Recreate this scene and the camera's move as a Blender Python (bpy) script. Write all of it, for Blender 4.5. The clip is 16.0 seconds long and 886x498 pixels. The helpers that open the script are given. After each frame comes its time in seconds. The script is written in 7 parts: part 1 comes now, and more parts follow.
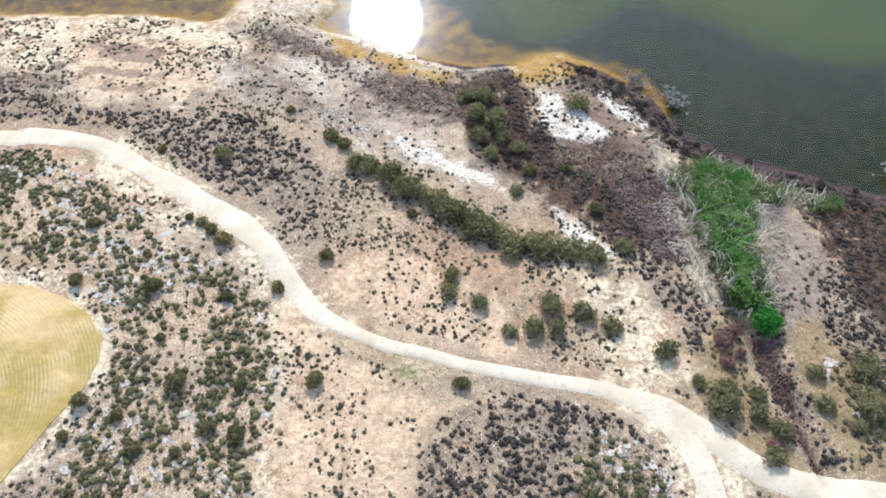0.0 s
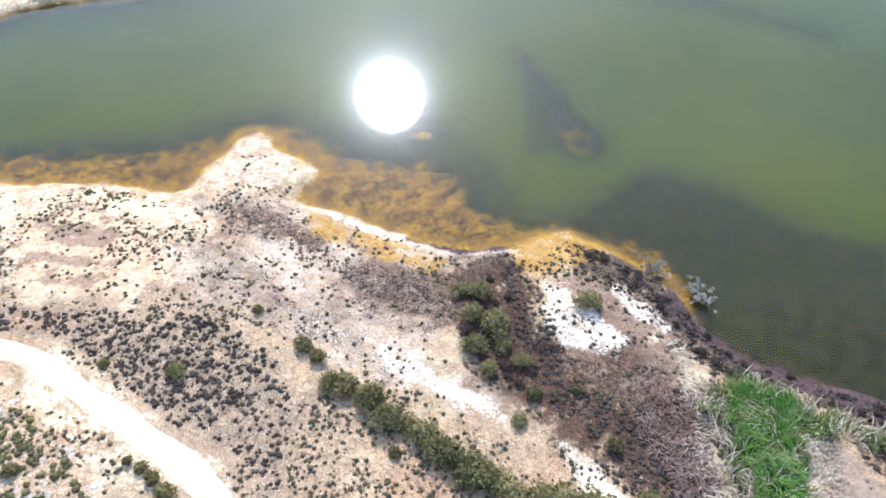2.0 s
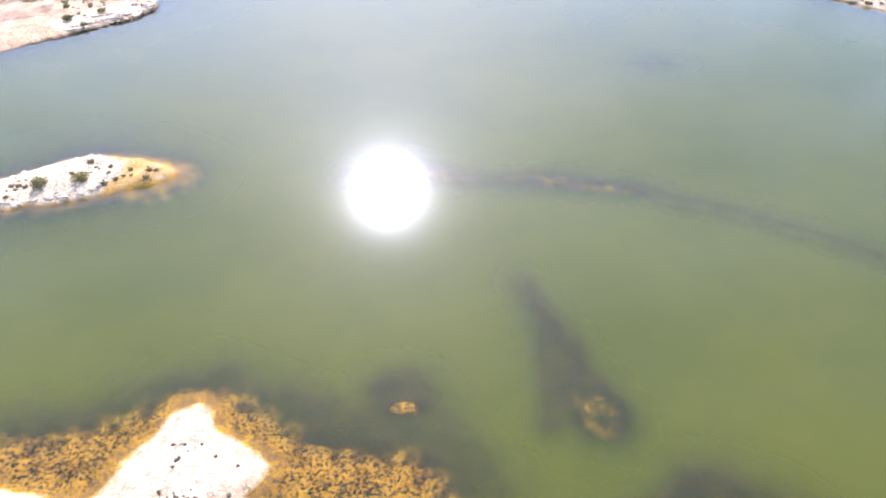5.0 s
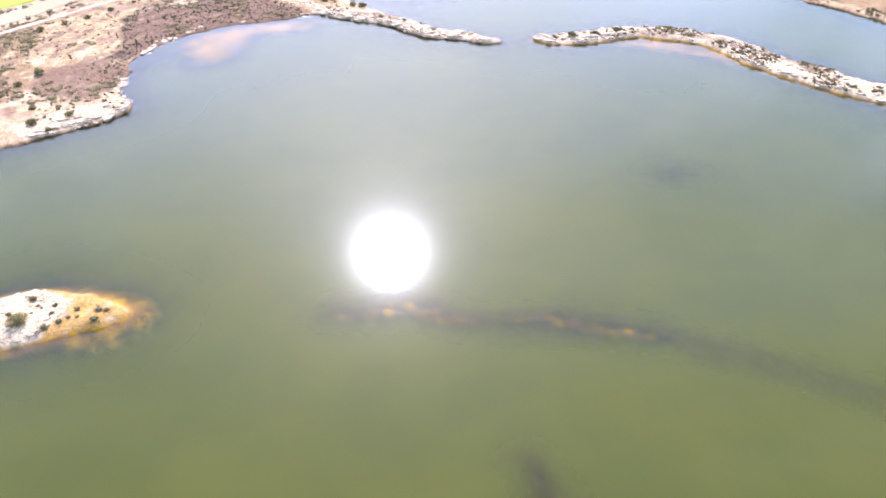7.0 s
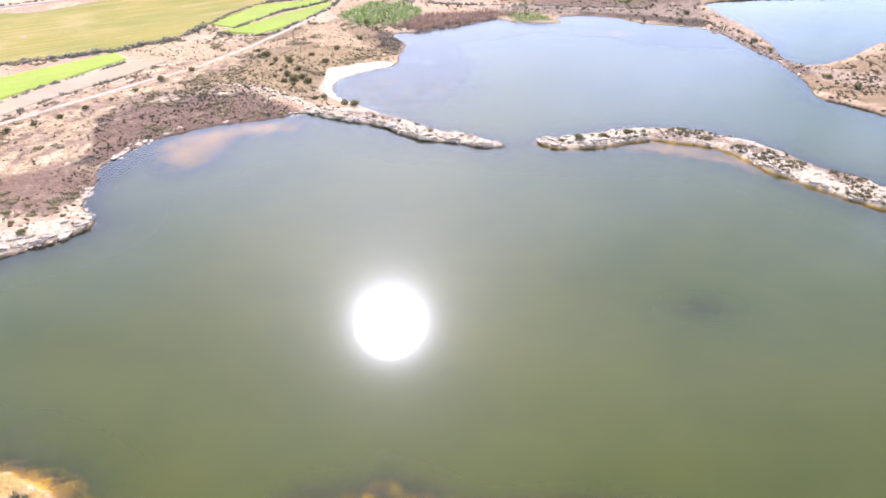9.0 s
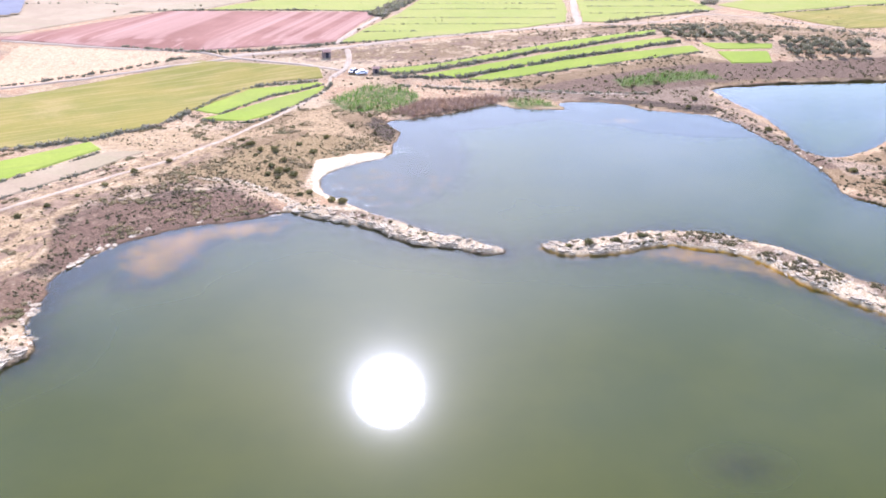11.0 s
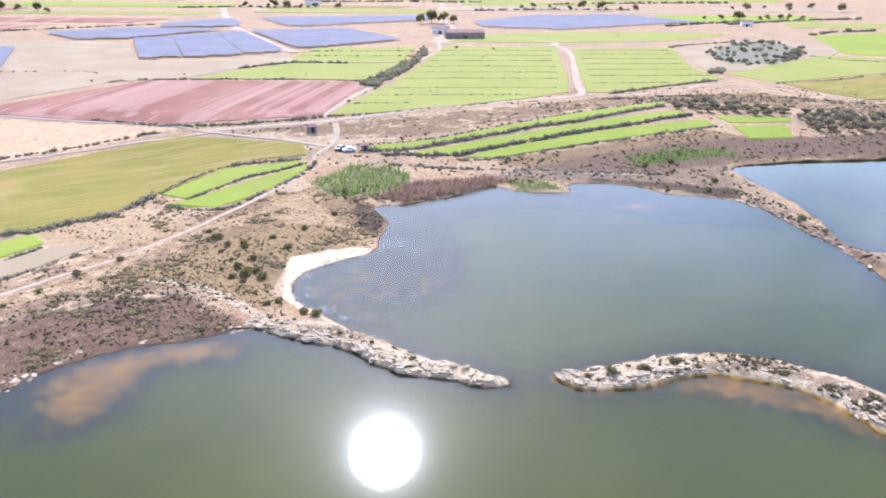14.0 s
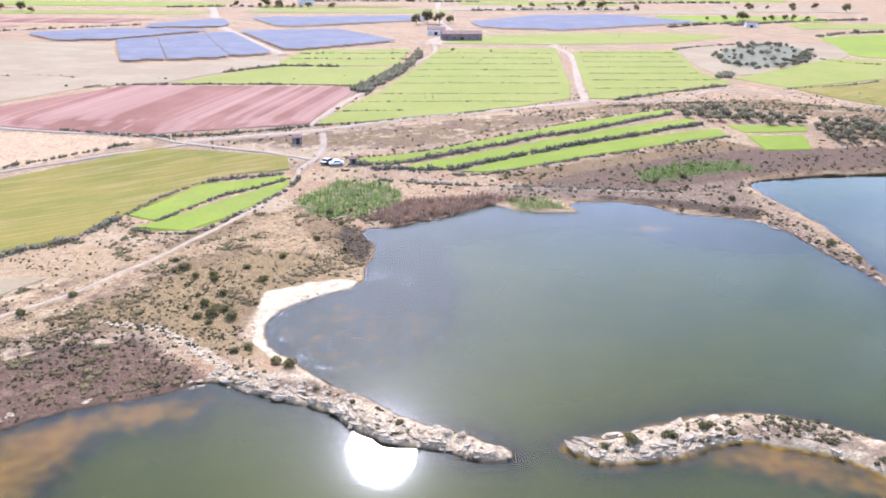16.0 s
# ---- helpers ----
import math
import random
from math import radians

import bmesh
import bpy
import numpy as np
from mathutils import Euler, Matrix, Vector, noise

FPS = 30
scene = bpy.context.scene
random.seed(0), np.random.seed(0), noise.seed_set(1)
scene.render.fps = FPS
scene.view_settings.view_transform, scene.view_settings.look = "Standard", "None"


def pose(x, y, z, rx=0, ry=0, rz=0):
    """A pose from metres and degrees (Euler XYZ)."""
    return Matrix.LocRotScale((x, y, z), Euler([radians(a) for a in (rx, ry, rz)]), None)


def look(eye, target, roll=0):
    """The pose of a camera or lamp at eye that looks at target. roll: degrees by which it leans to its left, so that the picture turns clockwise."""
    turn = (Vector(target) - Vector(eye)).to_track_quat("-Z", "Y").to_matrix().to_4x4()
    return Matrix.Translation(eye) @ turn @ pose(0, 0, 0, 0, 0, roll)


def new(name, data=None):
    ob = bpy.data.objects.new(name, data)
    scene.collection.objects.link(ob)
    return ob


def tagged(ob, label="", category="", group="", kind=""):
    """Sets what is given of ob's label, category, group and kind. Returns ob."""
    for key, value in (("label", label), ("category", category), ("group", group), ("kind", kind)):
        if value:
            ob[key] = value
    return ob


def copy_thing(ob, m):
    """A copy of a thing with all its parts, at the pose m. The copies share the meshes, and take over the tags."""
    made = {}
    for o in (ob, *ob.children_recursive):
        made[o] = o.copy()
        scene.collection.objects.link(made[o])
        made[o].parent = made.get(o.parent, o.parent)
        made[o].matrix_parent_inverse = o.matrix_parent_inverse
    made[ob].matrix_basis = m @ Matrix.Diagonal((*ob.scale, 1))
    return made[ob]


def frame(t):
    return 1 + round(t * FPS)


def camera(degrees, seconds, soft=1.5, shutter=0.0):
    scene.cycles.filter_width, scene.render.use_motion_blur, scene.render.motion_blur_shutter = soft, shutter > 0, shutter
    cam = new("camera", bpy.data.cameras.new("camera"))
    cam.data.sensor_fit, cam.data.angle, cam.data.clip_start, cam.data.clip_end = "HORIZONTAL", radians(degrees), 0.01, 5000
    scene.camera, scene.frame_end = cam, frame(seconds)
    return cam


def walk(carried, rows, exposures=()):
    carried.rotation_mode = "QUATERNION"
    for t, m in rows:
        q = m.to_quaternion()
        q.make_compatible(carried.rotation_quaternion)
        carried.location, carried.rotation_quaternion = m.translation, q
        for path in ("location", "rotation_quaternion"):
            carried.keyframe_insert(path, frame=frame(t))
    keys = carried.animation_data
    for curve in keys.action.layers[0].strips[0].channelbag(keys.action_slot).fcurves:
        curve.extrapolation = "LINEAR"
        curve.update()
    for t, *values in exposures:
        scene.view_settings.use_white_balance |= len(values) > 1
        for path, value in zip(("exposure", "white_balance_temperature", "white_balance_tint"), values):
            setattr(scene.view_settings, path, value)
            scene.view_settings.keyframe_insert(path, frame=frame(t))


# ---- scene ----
cam = camera(60.0, 16.0, soft=1.8)
PATH = [
    (0, (-9.395, -0.157, 64.361), (-9.286, 1.045, 62.766), 0.5),
    (0.5, (-8.851, 4.636, 64.374), (-8.737, 5.871, 62.805), 0.6),
    (1, (-8.076, 9.607, 64.347), (-7.963, 10.879, 62.809), 0.5),
    (1.5, (-7.338, 14.323, 64.232), (-7.225, 15.63, 62.721), 0.4),
    (2, (-6.656, 19.248, 64.171), (-6.54, 20.591, 62.693), 0.4),
    (2.5, (-6.064, 24.168, 64.169), (-5.946, 25.538, 62.717), 0.4),
    (3, (-5.452, 29.039, 64.158), (-5.33, 30.442, 62.737), 0.4),
    (3.5, (-4.855, 33.705, 64.215), (-4.732, 35.134, 62.821), 0.3),
    (4, (-4.305, 38.393, 64.267), (-4.177, 39.853, 62.906), 0.4),
    (4.5, (-3.756, 43.016, 64.32), (-3.626, 44.501, 62.986), 0.6),
    (5, (-3.267, 47.841, 64.336), (-3.132, 49.356, 63.036), 0.7),
    (5.2, (-3.043, 49.696, 64.321), (-2.908, 51.221, 63.034), 0.8),
    (7.3, (-0.375, 68.594, 63.581), (-0.238, 70.224, 62.431), 0.6),
    (7.5, (-0.117, 70.438, 63.56), (0.02, 72.079, 62.425), 0.6),
    (8, (0.512, 75.123, 63.5), (0.651, 76.789, 62.403), 0.6),
    (8.5, (1.094, 79.808, 63.468), (1.234, 81.497, 62.406), 0.6),
    (9, (1.582, 84.577, 63.465), (1.723, 86.289, 62.442), 0.7),
    (11.3, (3.943, 106.177, 63.181), (4.094, 107.984, 62.338), 0.9),
    (11.5, (4.15, 108.068, 63.171), (4.302, 109.884, 62.345), 0.9),
    (12, (4.663, 112.866, 63.109), (4.817, 114.696, 62.318), 0.9),
    (12.5, (5.17, 117.52, 63.019), (5.326, 119.362, 62.256), 1.0),
    (13, (5.656, 122.036, 62.925), (5.812, 123.89, 62.191), 0.9),
    (13.5, (6.145, 126.247, 62.816), (6.302, 128.102, 62.084), 0.9),
    (14, (6.664, 130.498, 62.739), (6.822, 132.352, 62.007), 1.0),
    (14.5, (7.152, 134.82, 62.67), (7.311, 136.674, 61.935), 1.0),
    (15, (7.696, 139.41, 62.591), (7.856, 141.264, 61.857), 1.0),
    (15.5, (8.307, 144.172, 62.493), (8.466, 146.026, 61.759), 1.0),
    (16, (8.861, 149.257, 62.429), (9.027, 151.11, 61.694), 1.1),
]
walk(cam, [(t, look(eye, target, roll)) for t, eye, target, roll in PATH], [(0, 0.80, 4900, 11), (2, 1.20, 4960, 14), (3.5, 1.48, 5030, 21), (5, 1.76, 5170, 29), (8, 1.54, 5320, 30), (11.5, 1.24, 5100, 27), (16, 1.07, 5080, 24)])

SUN_UP = 36.3

# ---- world, sun ----
world = bpy.data.worlds.new("sky")
scene.world = world
world.use_nodes = True
wn = world.node_tree.nodes
sky = wn.new("ShaderNodeTexSky")
sky.sky_type, sky.sun_disc = "NISHITA", False
sky.sun_elevation, sky.sun_rotation = radians(SUN_UP), 0.0
sky.air_density, sky.dust_density, sky.ozone_density = 1.6, 0.9, 1.8
wn["Background"].inputs[1].default_value = 0.14
wc, wm, wt, wr, wx_ = (wn.new("ShaderNode" + k) for k in ("TexCoord", "Mapping", "TexNoise", "MapRange", "Mix"))
# a thin veil of cirrus, thicker towards the horizon
wz, wv, wp = (wn.new("ShaderNode" + k) for k in ("SeparateXYZ", "MapRange", "Math"))
wv.inputs[1].default_value, wv.inputs[2].default_value, wv.inputs[3].default_value, wv.inputs[4].default_value = 0.3, 0.8, 1.0, 0.22
wp.operation = "MULTIPLY"
wm.inputs["Scale"].default_value, wm.inputs["Rotation"].default_value = (1.2, 5.0, 3.0), (0.3, 0.2, 0.9)
wt.inputs["Scale"].default_value, wt.inputs["Detail"].default_value = 1.6, 6.0
wr.inputs[1].default_value, wr.inputs[2].default_value, wr.inputs[4].default_value = 0.36, 0.66, 0.62
wx_.data_type = "RGBA"
wx_.inputs[7].default_value = (10.6, 11.6, 13.8, 1)
for a, b in ((wc.outputs["Generated"], wm.inputs[0]), (wm.outputs[0], wt.inputs[0]), (wt.outputs["Fac"], wr.inputs[0]), (wc.outputs["Generated"], wz.inputs[0]), (wz.outputs[2], wv.inputs[0]),
             (wr.outputs[0], wp.inputs[0]), (wv.outputs[0], wp.inputs[1]), (wp.outputs[0], wx_.inputs[0]),
             (sky.outputs[0], wx_.inputs[6]), (wx_.outputs[2], wn["Background"].inputs[0])):
    world.node_tree.links.new(a, b)

sun = new("sun", bpy.data.lights.new("sun", "SUN"))
sun.data.energy, sun.data.angle, sun.data.color = 4.2, radians(4.9), (1.0, 0.92, 0.79)
sun.matrix_world = look((0, 300 * math.cos(radians(SUN_UP)), 300 * math.sin(radians(SUN_UP))), (0, 0, 0))


# ---- small numeric helpers ----
def smooth(a, b, v):
    v = np.clip((v - a) / (b - a), 0, 1)
    return v * v * (3 - 2 * v)


def grain(x, y, size, seed=0):
    """Smooth value noise, 0 to 1, with bumps of that size in metres."""
    x, y = np.asarray(x, float) / size, np.asarray(y, float) / size
    i, j = np.floor(x), np.floor(y)
    u, v = x - i, y - j
    u, v = u * u * (3 - 2 * u), v * v * (3 - 2 * v)

    def corner(a, b):
        q = np.sin(a * 127.1 + b * 311.7 + seed * 74.7) * 43758.5453
        return q - np.floor(q)
    return ((corner(i, j) * (1 - u) + corner(i + 1, j) * u) * (1 - v)
            + (corner(i, j + 1) * (1 - u) + corner(i + 1, j + 1) * u) * v)


def inside(poly, x, y):
    """Signed distance to an outline in metres, positive inside."""
    x, y = np.asarray(x, float), np.asarray(y, float)
    best = np.full(x.shape, 1e18)
    odd = np.zeros(x.shape, bool)
    n = len(poly)
    for k in range(n):
        (ax, ay), (bx, by) = poly[k], poly[(k + 1) % n]
        ex, ey = bx - ax, by - ay
        s = np.clip(((x - ax) * ex + (y - ay) * ey) / (ex * ex + ey * ey + 1e-12), 0, 1)
        best = np.minimum(best, (x - ax - s * ex) ** 2 + (y - ay - s * ey) ** 2)
        if ay != by:
            odd ^= ((ay > y) != (by > y)) & (x < (bx - ax) * (y - ay) / (by - ay) + ax)
    return np.where(odd, 1, -1) * np.sqrt(best)


def along(line, x, y):
    """Distance to an open line."""
    x, y = np.asarray(x, float), np.asarray(y, float)
    best = np.full(x.shape, 1e18)
    for (ax, ay), (bx, by) in zip(line, line[1:]):
        ex, ey = bx - ax, by - ay
        s = np.clip(((x - ax) * ex + (y - ay) * ey) / (ex * ex + ey * ey + 1e-12), 0, 1)
        best = np.minimum(best, (x - ax - s * ex) ** 2 + (y - ay - s * ey) ** 2)
    return np.sqrt(best)


def curved(line, step=1.0, closed=False):
    """A smooth line through the given points."""
    p = [Vector((*q, 0)) for q in line]
    n, res = len(p), []
    for k in range(n if closed else n - 1):
        if closed:
            a, b, c, d = p[k - 1], p[k], p[(k + 1) % n], p[(k + 2) % n]
        else:
            a, b, c, d = p[max(k - 1, 0)], p[k], p[k + 1], p[min(k + 2, n - 1)]
        m = max(1, int((c - b).length / step))
        for i in range(m):
            t = i / m
            q = 0.5 * (2 * b + (c - a) * t + (2 * a - 5 * b + 4 * c - d) * t * t + (3 * b - a - 3 * c + d) * t ** 3)
            res.append((q.x, q.y))
    if not closed:
        res.append(tuple(line[-1]))
    return res


# ---- plan: shores ----
SOUTH = [(-140, 85), (-90, 93.5), (-60, 92.5), (-48.3, 91.8), (-42.2, 91.5), (-35.7, 89.4), (-31.5, 89.4), (-29.8, 93.8),
         (-27.7, 96.3), (-25.5, 99.3), (-24, 100.4), (-22.5, 99.1), (-21.3, 96.2), (-17.9, 93.6), (-15.6, 91.9), (-17.6, 89.1),
         (-18.3, 87), (-15, 85), (-10.2, 82.4), (-5.6, 79.9), (-2.3, 78.3), (2.7, 77.4), (6.7, 77.6), (10, 78.4),
         (12.9, 79.1), (15.2, 77), (18.6, 74.3), (21.5, 72.2), (22.7, 69.7), (24.1, 65.4), (25.7, 62.6), (29, 59.7),
         (32.6, 57.9), (36.5, 55.9), (40.7, 53.7), (44.8, 51.7)]
SOUTH += [(60, 48), (95, 52), (150, 75), (178, 140), (185, 185), (6000, 190), (6000, -6000), (-6000, -6000), (-6000, 60)]
ISLAND = [(-76, 131), (-70, 138), (-64, 140.7), (-58, 142.5), (-52.9, 145), (-47.9, 147.2), (-44, 147.4), (-38.6, 145.5),
          (-33.5, 142.4), (-36, 140), (-41.8, 138.2), (-47.6, 136.5), (-56, 135), (-62, 133.8), (-70, 130)]
WEST = [(-6000, 6000), (-6000, 60), (-140, 85), (-120, 125), (-100, 165), (-75, 182), (-62.9, 189.5), (-55.5, 194.3),
        (-51.7, 197.1), (-48.5, 201.1), (-49, 204.5), (-52.5, 210.6), (-52.4, 218.2), (-54, 224.6), (-51.2, 231.8),
        (-46, 239.4), (-39.8, 244), (-31.5, 247.4), (-23, 249.8), (-17.2, 253), (-11, 249.4), (-3.9, 246.4),
        (2.2, 243), (4.6, 239.4), (10.3, 235.4), (16, 234), (20.7, 231.5), (25.2, 231.2), (26.3, 232.6)]
WEST += [(23.9, 234.8), (20, 237.4), (15, 239.8), (11, 242.9), (7.5, 246), (3.6, 249.2), (-1, 253.4), (-6.2, 259.6), (-10.6, 266.2), (-11.2, 272),
         (-8.6, 278.2), (-2.6, 283), (4.6, 287.8), (6.4, 298), (8.2, 307.6), (4.9, 318.6), (12.9, 321.4), (27.1, 329.2),
         (30.7, 335.7), (38.3, 337.8), (44.7, 331.7), (58.9, 330.3), (59.2, 337.2), (70.2, 338.8), (80.8, 333.8),
         (84.8, 328.8), (96.1, 325), (103.4, 321), (107, 312.2), (108.2, 300.5), (110, 291.4)]
WEST += [(111, 282.6), (110.5, 270), (108, 257.5), (114, 250.5), (119.5, 242), (135, 225), (170, 205), (186, 190), (6000, 190), (6000, 6000)]
SPIT = [(33.3, 233.4), (36.2, 230.5), (40.6, 229.6), (47, 230.4), (53.2, 232.2), (57.8, 233.2), (62.4, 231.6), (67.6, 229.8),
        (72.4, 226), (75.2, 220), (76.4, 217.4), (81.1, 210), (86.9, 203.1), (93.4, 197.2), (115, 180), (150, 165), (192, 158),
        (192, 166), (150, 174), (120, 188), (98.3, 205.5), (92.6, 213), (86.8, 219), (83.6, 224.5), (80.2, 230), (76, 233.4),
        (71.5, 236.6), (66, 238.8), (60.4, 239.8), (54, 239.2), (47.6, 237.6), (43, 235.8), (39, 235.2), (34.6, 234.6)]
POND = [(200, 362), (146.6, 361.9), (130.7, 359), (116.8, 355.5), (114.8, 346.7), (116.8, 330), (117.6, 314.7), (115.4, 297),
        (114, 290), (119, 283), (133, 289.5), (153, 305), (200, 330)]
ALGAE = [(-120, 99), (-50.4, 98.3), (-37.5, 97.3), (-31.5, 99.5), (-25.9, 102.5), (-21.9, 102.6), (-17, 100.3), (-13.5, 96.3),
         (-10, 94.8), (-6, 94.6), (-2, 94), (0.6, 92), (2.2, 88.9), (4.6, 84), (9, 81.3), (14.5, 79.5),
         (22.5, 76.6), (25.8, 73.2), (27.5, 67.1), (20, 60), (0, 60), (-120, 60)]
SHELF_W = [(-140, 80), (-140, 101), (-51.5, 99), (-42, 99.6), (-31, 101.8), (-22.3, 105), (-15.5, 101.4), (-10, 98.5), (1, 96.5), (4, 94), (8, 84), (5, 70)]
SHELF_E = [(9, 79), (15.5, 81), (20.8, 84.5), (24.9, 87.8), (28.1, 87.8), (33, 84.2), (36.7, 80.5), (40.5, 76), (49.7, 72.5), (68, 68), (90, 70), (115, 78), (140, 92), (152, 80), (95, 52), (60, 48), (30, 55)]
REEF_A = [(12.6, 116), (14, 112.3), (15.8, 108.6), (16.9, 105.6), (17.5, 101.9), (18.8, 99.2), (20.1, 96.7), (20, 93.9), (18.8, 92.5), (16.2, 93),
          (14.4, 94.7), (14.5, 97.1), (14.2, 100.4), (13.8, 106.8)]
REEF_B = [(-7.9, 140.6), (-3.3, 141), (0, 142.2), (3.3, 141.5), (7.1, 138.9), (12.1, 137.4), (16.6, 136.9), (21, 136.1), (27.3, 135.3),
          (32.7, 133.6), (37.4, 130.8), (42.7, 128.4), (47.6, 125.8), (60, 117)]
REEF_MOUND = [(-7.6, 140.2), (-5.1, 140.6), (-2.7, 141.7), (0.5, 143.5), (2.4, 142.7), (6.1, 139.9), (10.2, 137.5), (7.1, 137.2), (2.3, 139.3), (-2.6, 139.6)]
REEF_TAIL = [(13.3, 138.1), (19.7, 138.5), (23.3, 137.8), (26.8, 136.6), (32.2, 134.2), (32.7, 133.1), (27.9, 134.2), (22.1, 135.5), (19.3, 136.9)]
BAY = [(-10, 268.4), (-6.5, 277), (3.2, 286.7), (5.5, 279), (17.8, 275.7), (21.8, 273.6), (17.2, 264.1), (11.3, 257.8), (2.3, 253.7), (-4, 258)]
FLAT = [(-46, 236), (-41, 243), (-36.6, 246), (-30, 247), (-20, 249.5), (-14.6, 249), (-17.2, 243), (-28, 239.7), (-31.6, 232), (-34.9, 224), (-42, 222)]
CLEAR = [(2.3, 256), (9, 273), (21, 276), (25, 290), (24, 308), (36, 316), (56, 319), (72, 312), (90, 302), (112, 300), (112, 345), (0, 345), (-14, 280), (-14, 262)]
WEST_FLAT = [(-60, 205), (-52, 205), (-50, 219), (-47.5, 226), (-44, 233), (-34, 241.5), (-20, 246.5), (-15, 249), (-15, 254), (-40, 252), (-60, 235)]
SPIT_SHOAL = [(50.8, 230.6), (58.5, 233), (65.5, 231), (74.5, 223.6), (76, 216), (72, 219.5), (60.7, 226.3), (53.8, 228.8)]
ROAD = [(-190, 62), (-140, 78), (-105, 75), (-75, 70), (-54.3, 66.6), (-50.5, 66.7), (-45.9, 65.7), (-41.1, 63.4), (-36.2, 59.5), (-31.5, 55.9), (-27.6, 53), (-24.4, 49.7),
        (-22, 46.6), (-20.2, 43.7), (-17.9, 40.4), (-15.2, 38.3), (-11.5, 36.3), (-7.4, 34.8), (-2.9, 33.2), (2.1, 31.7), (7, 30.3),
        (10.8, 28.7), (13.9, 26.9), (16.7, 24.3), (19.3, 21.8), (22.6, 20.1), (26.1, 19.2), (29.2, 18.6), (45, 15), (70, 14), (105, 24), (150, 20)]
DITCH = [(22.5, 38), (23.2, 33.1), (23.9, 28.9), (24.6, 25.1), (25.2, 20)]

SHORES = [curved(s, 1.5, True) for s in (SOUTH[:36], ISLAND, SPIT)]
SOUTH = curved(SOUTH[:36], 1.5) + SOUTH[36:]
WEST = WEST[:2] + curved(WEST[2:-3], 1.5) + WEST[-3:]
ISLAND, SPIT, POND = curved(ISLAND, 1.5, True), curved(SPIT, 1.5, True), curved(POND, 2, True)


def shore(x, y):
    """Distance from the waterline, positive on land."""
    wob = (grain(x, y, 2.2, 3) - 0.5) * 0.9 + (grain(x, y, 0.8, 4) - 0.5) * 0.4
    s = np.maximum(np.maximum(inside(SOUTH, x, y), inside(WEST, x, y)), np.maximum(inside(ISLAND, x, y), inside(SPIT, x, y)))
    return np.minimum(s, -inside(POND, x, y)) + wob


def rocky(x, y):
    """1 on the rock spits and the island, 0 elsewhere."""
    a = smooth(-22, -12, x) * smooth(190, 196, y) * (1 - smooth(252, 262, y))
    b = smooth(120, 128, y) * (1 - smooth(152, 160, y)) * (1 - smooth(-28, -20, x))
    c = smooth(183, 188, y) * (1 - smooth(203, 206, y)) * (1 - smooth(-44, -38, x)) * 0.8
    return np.maximum(np.maximum(a, b), c)


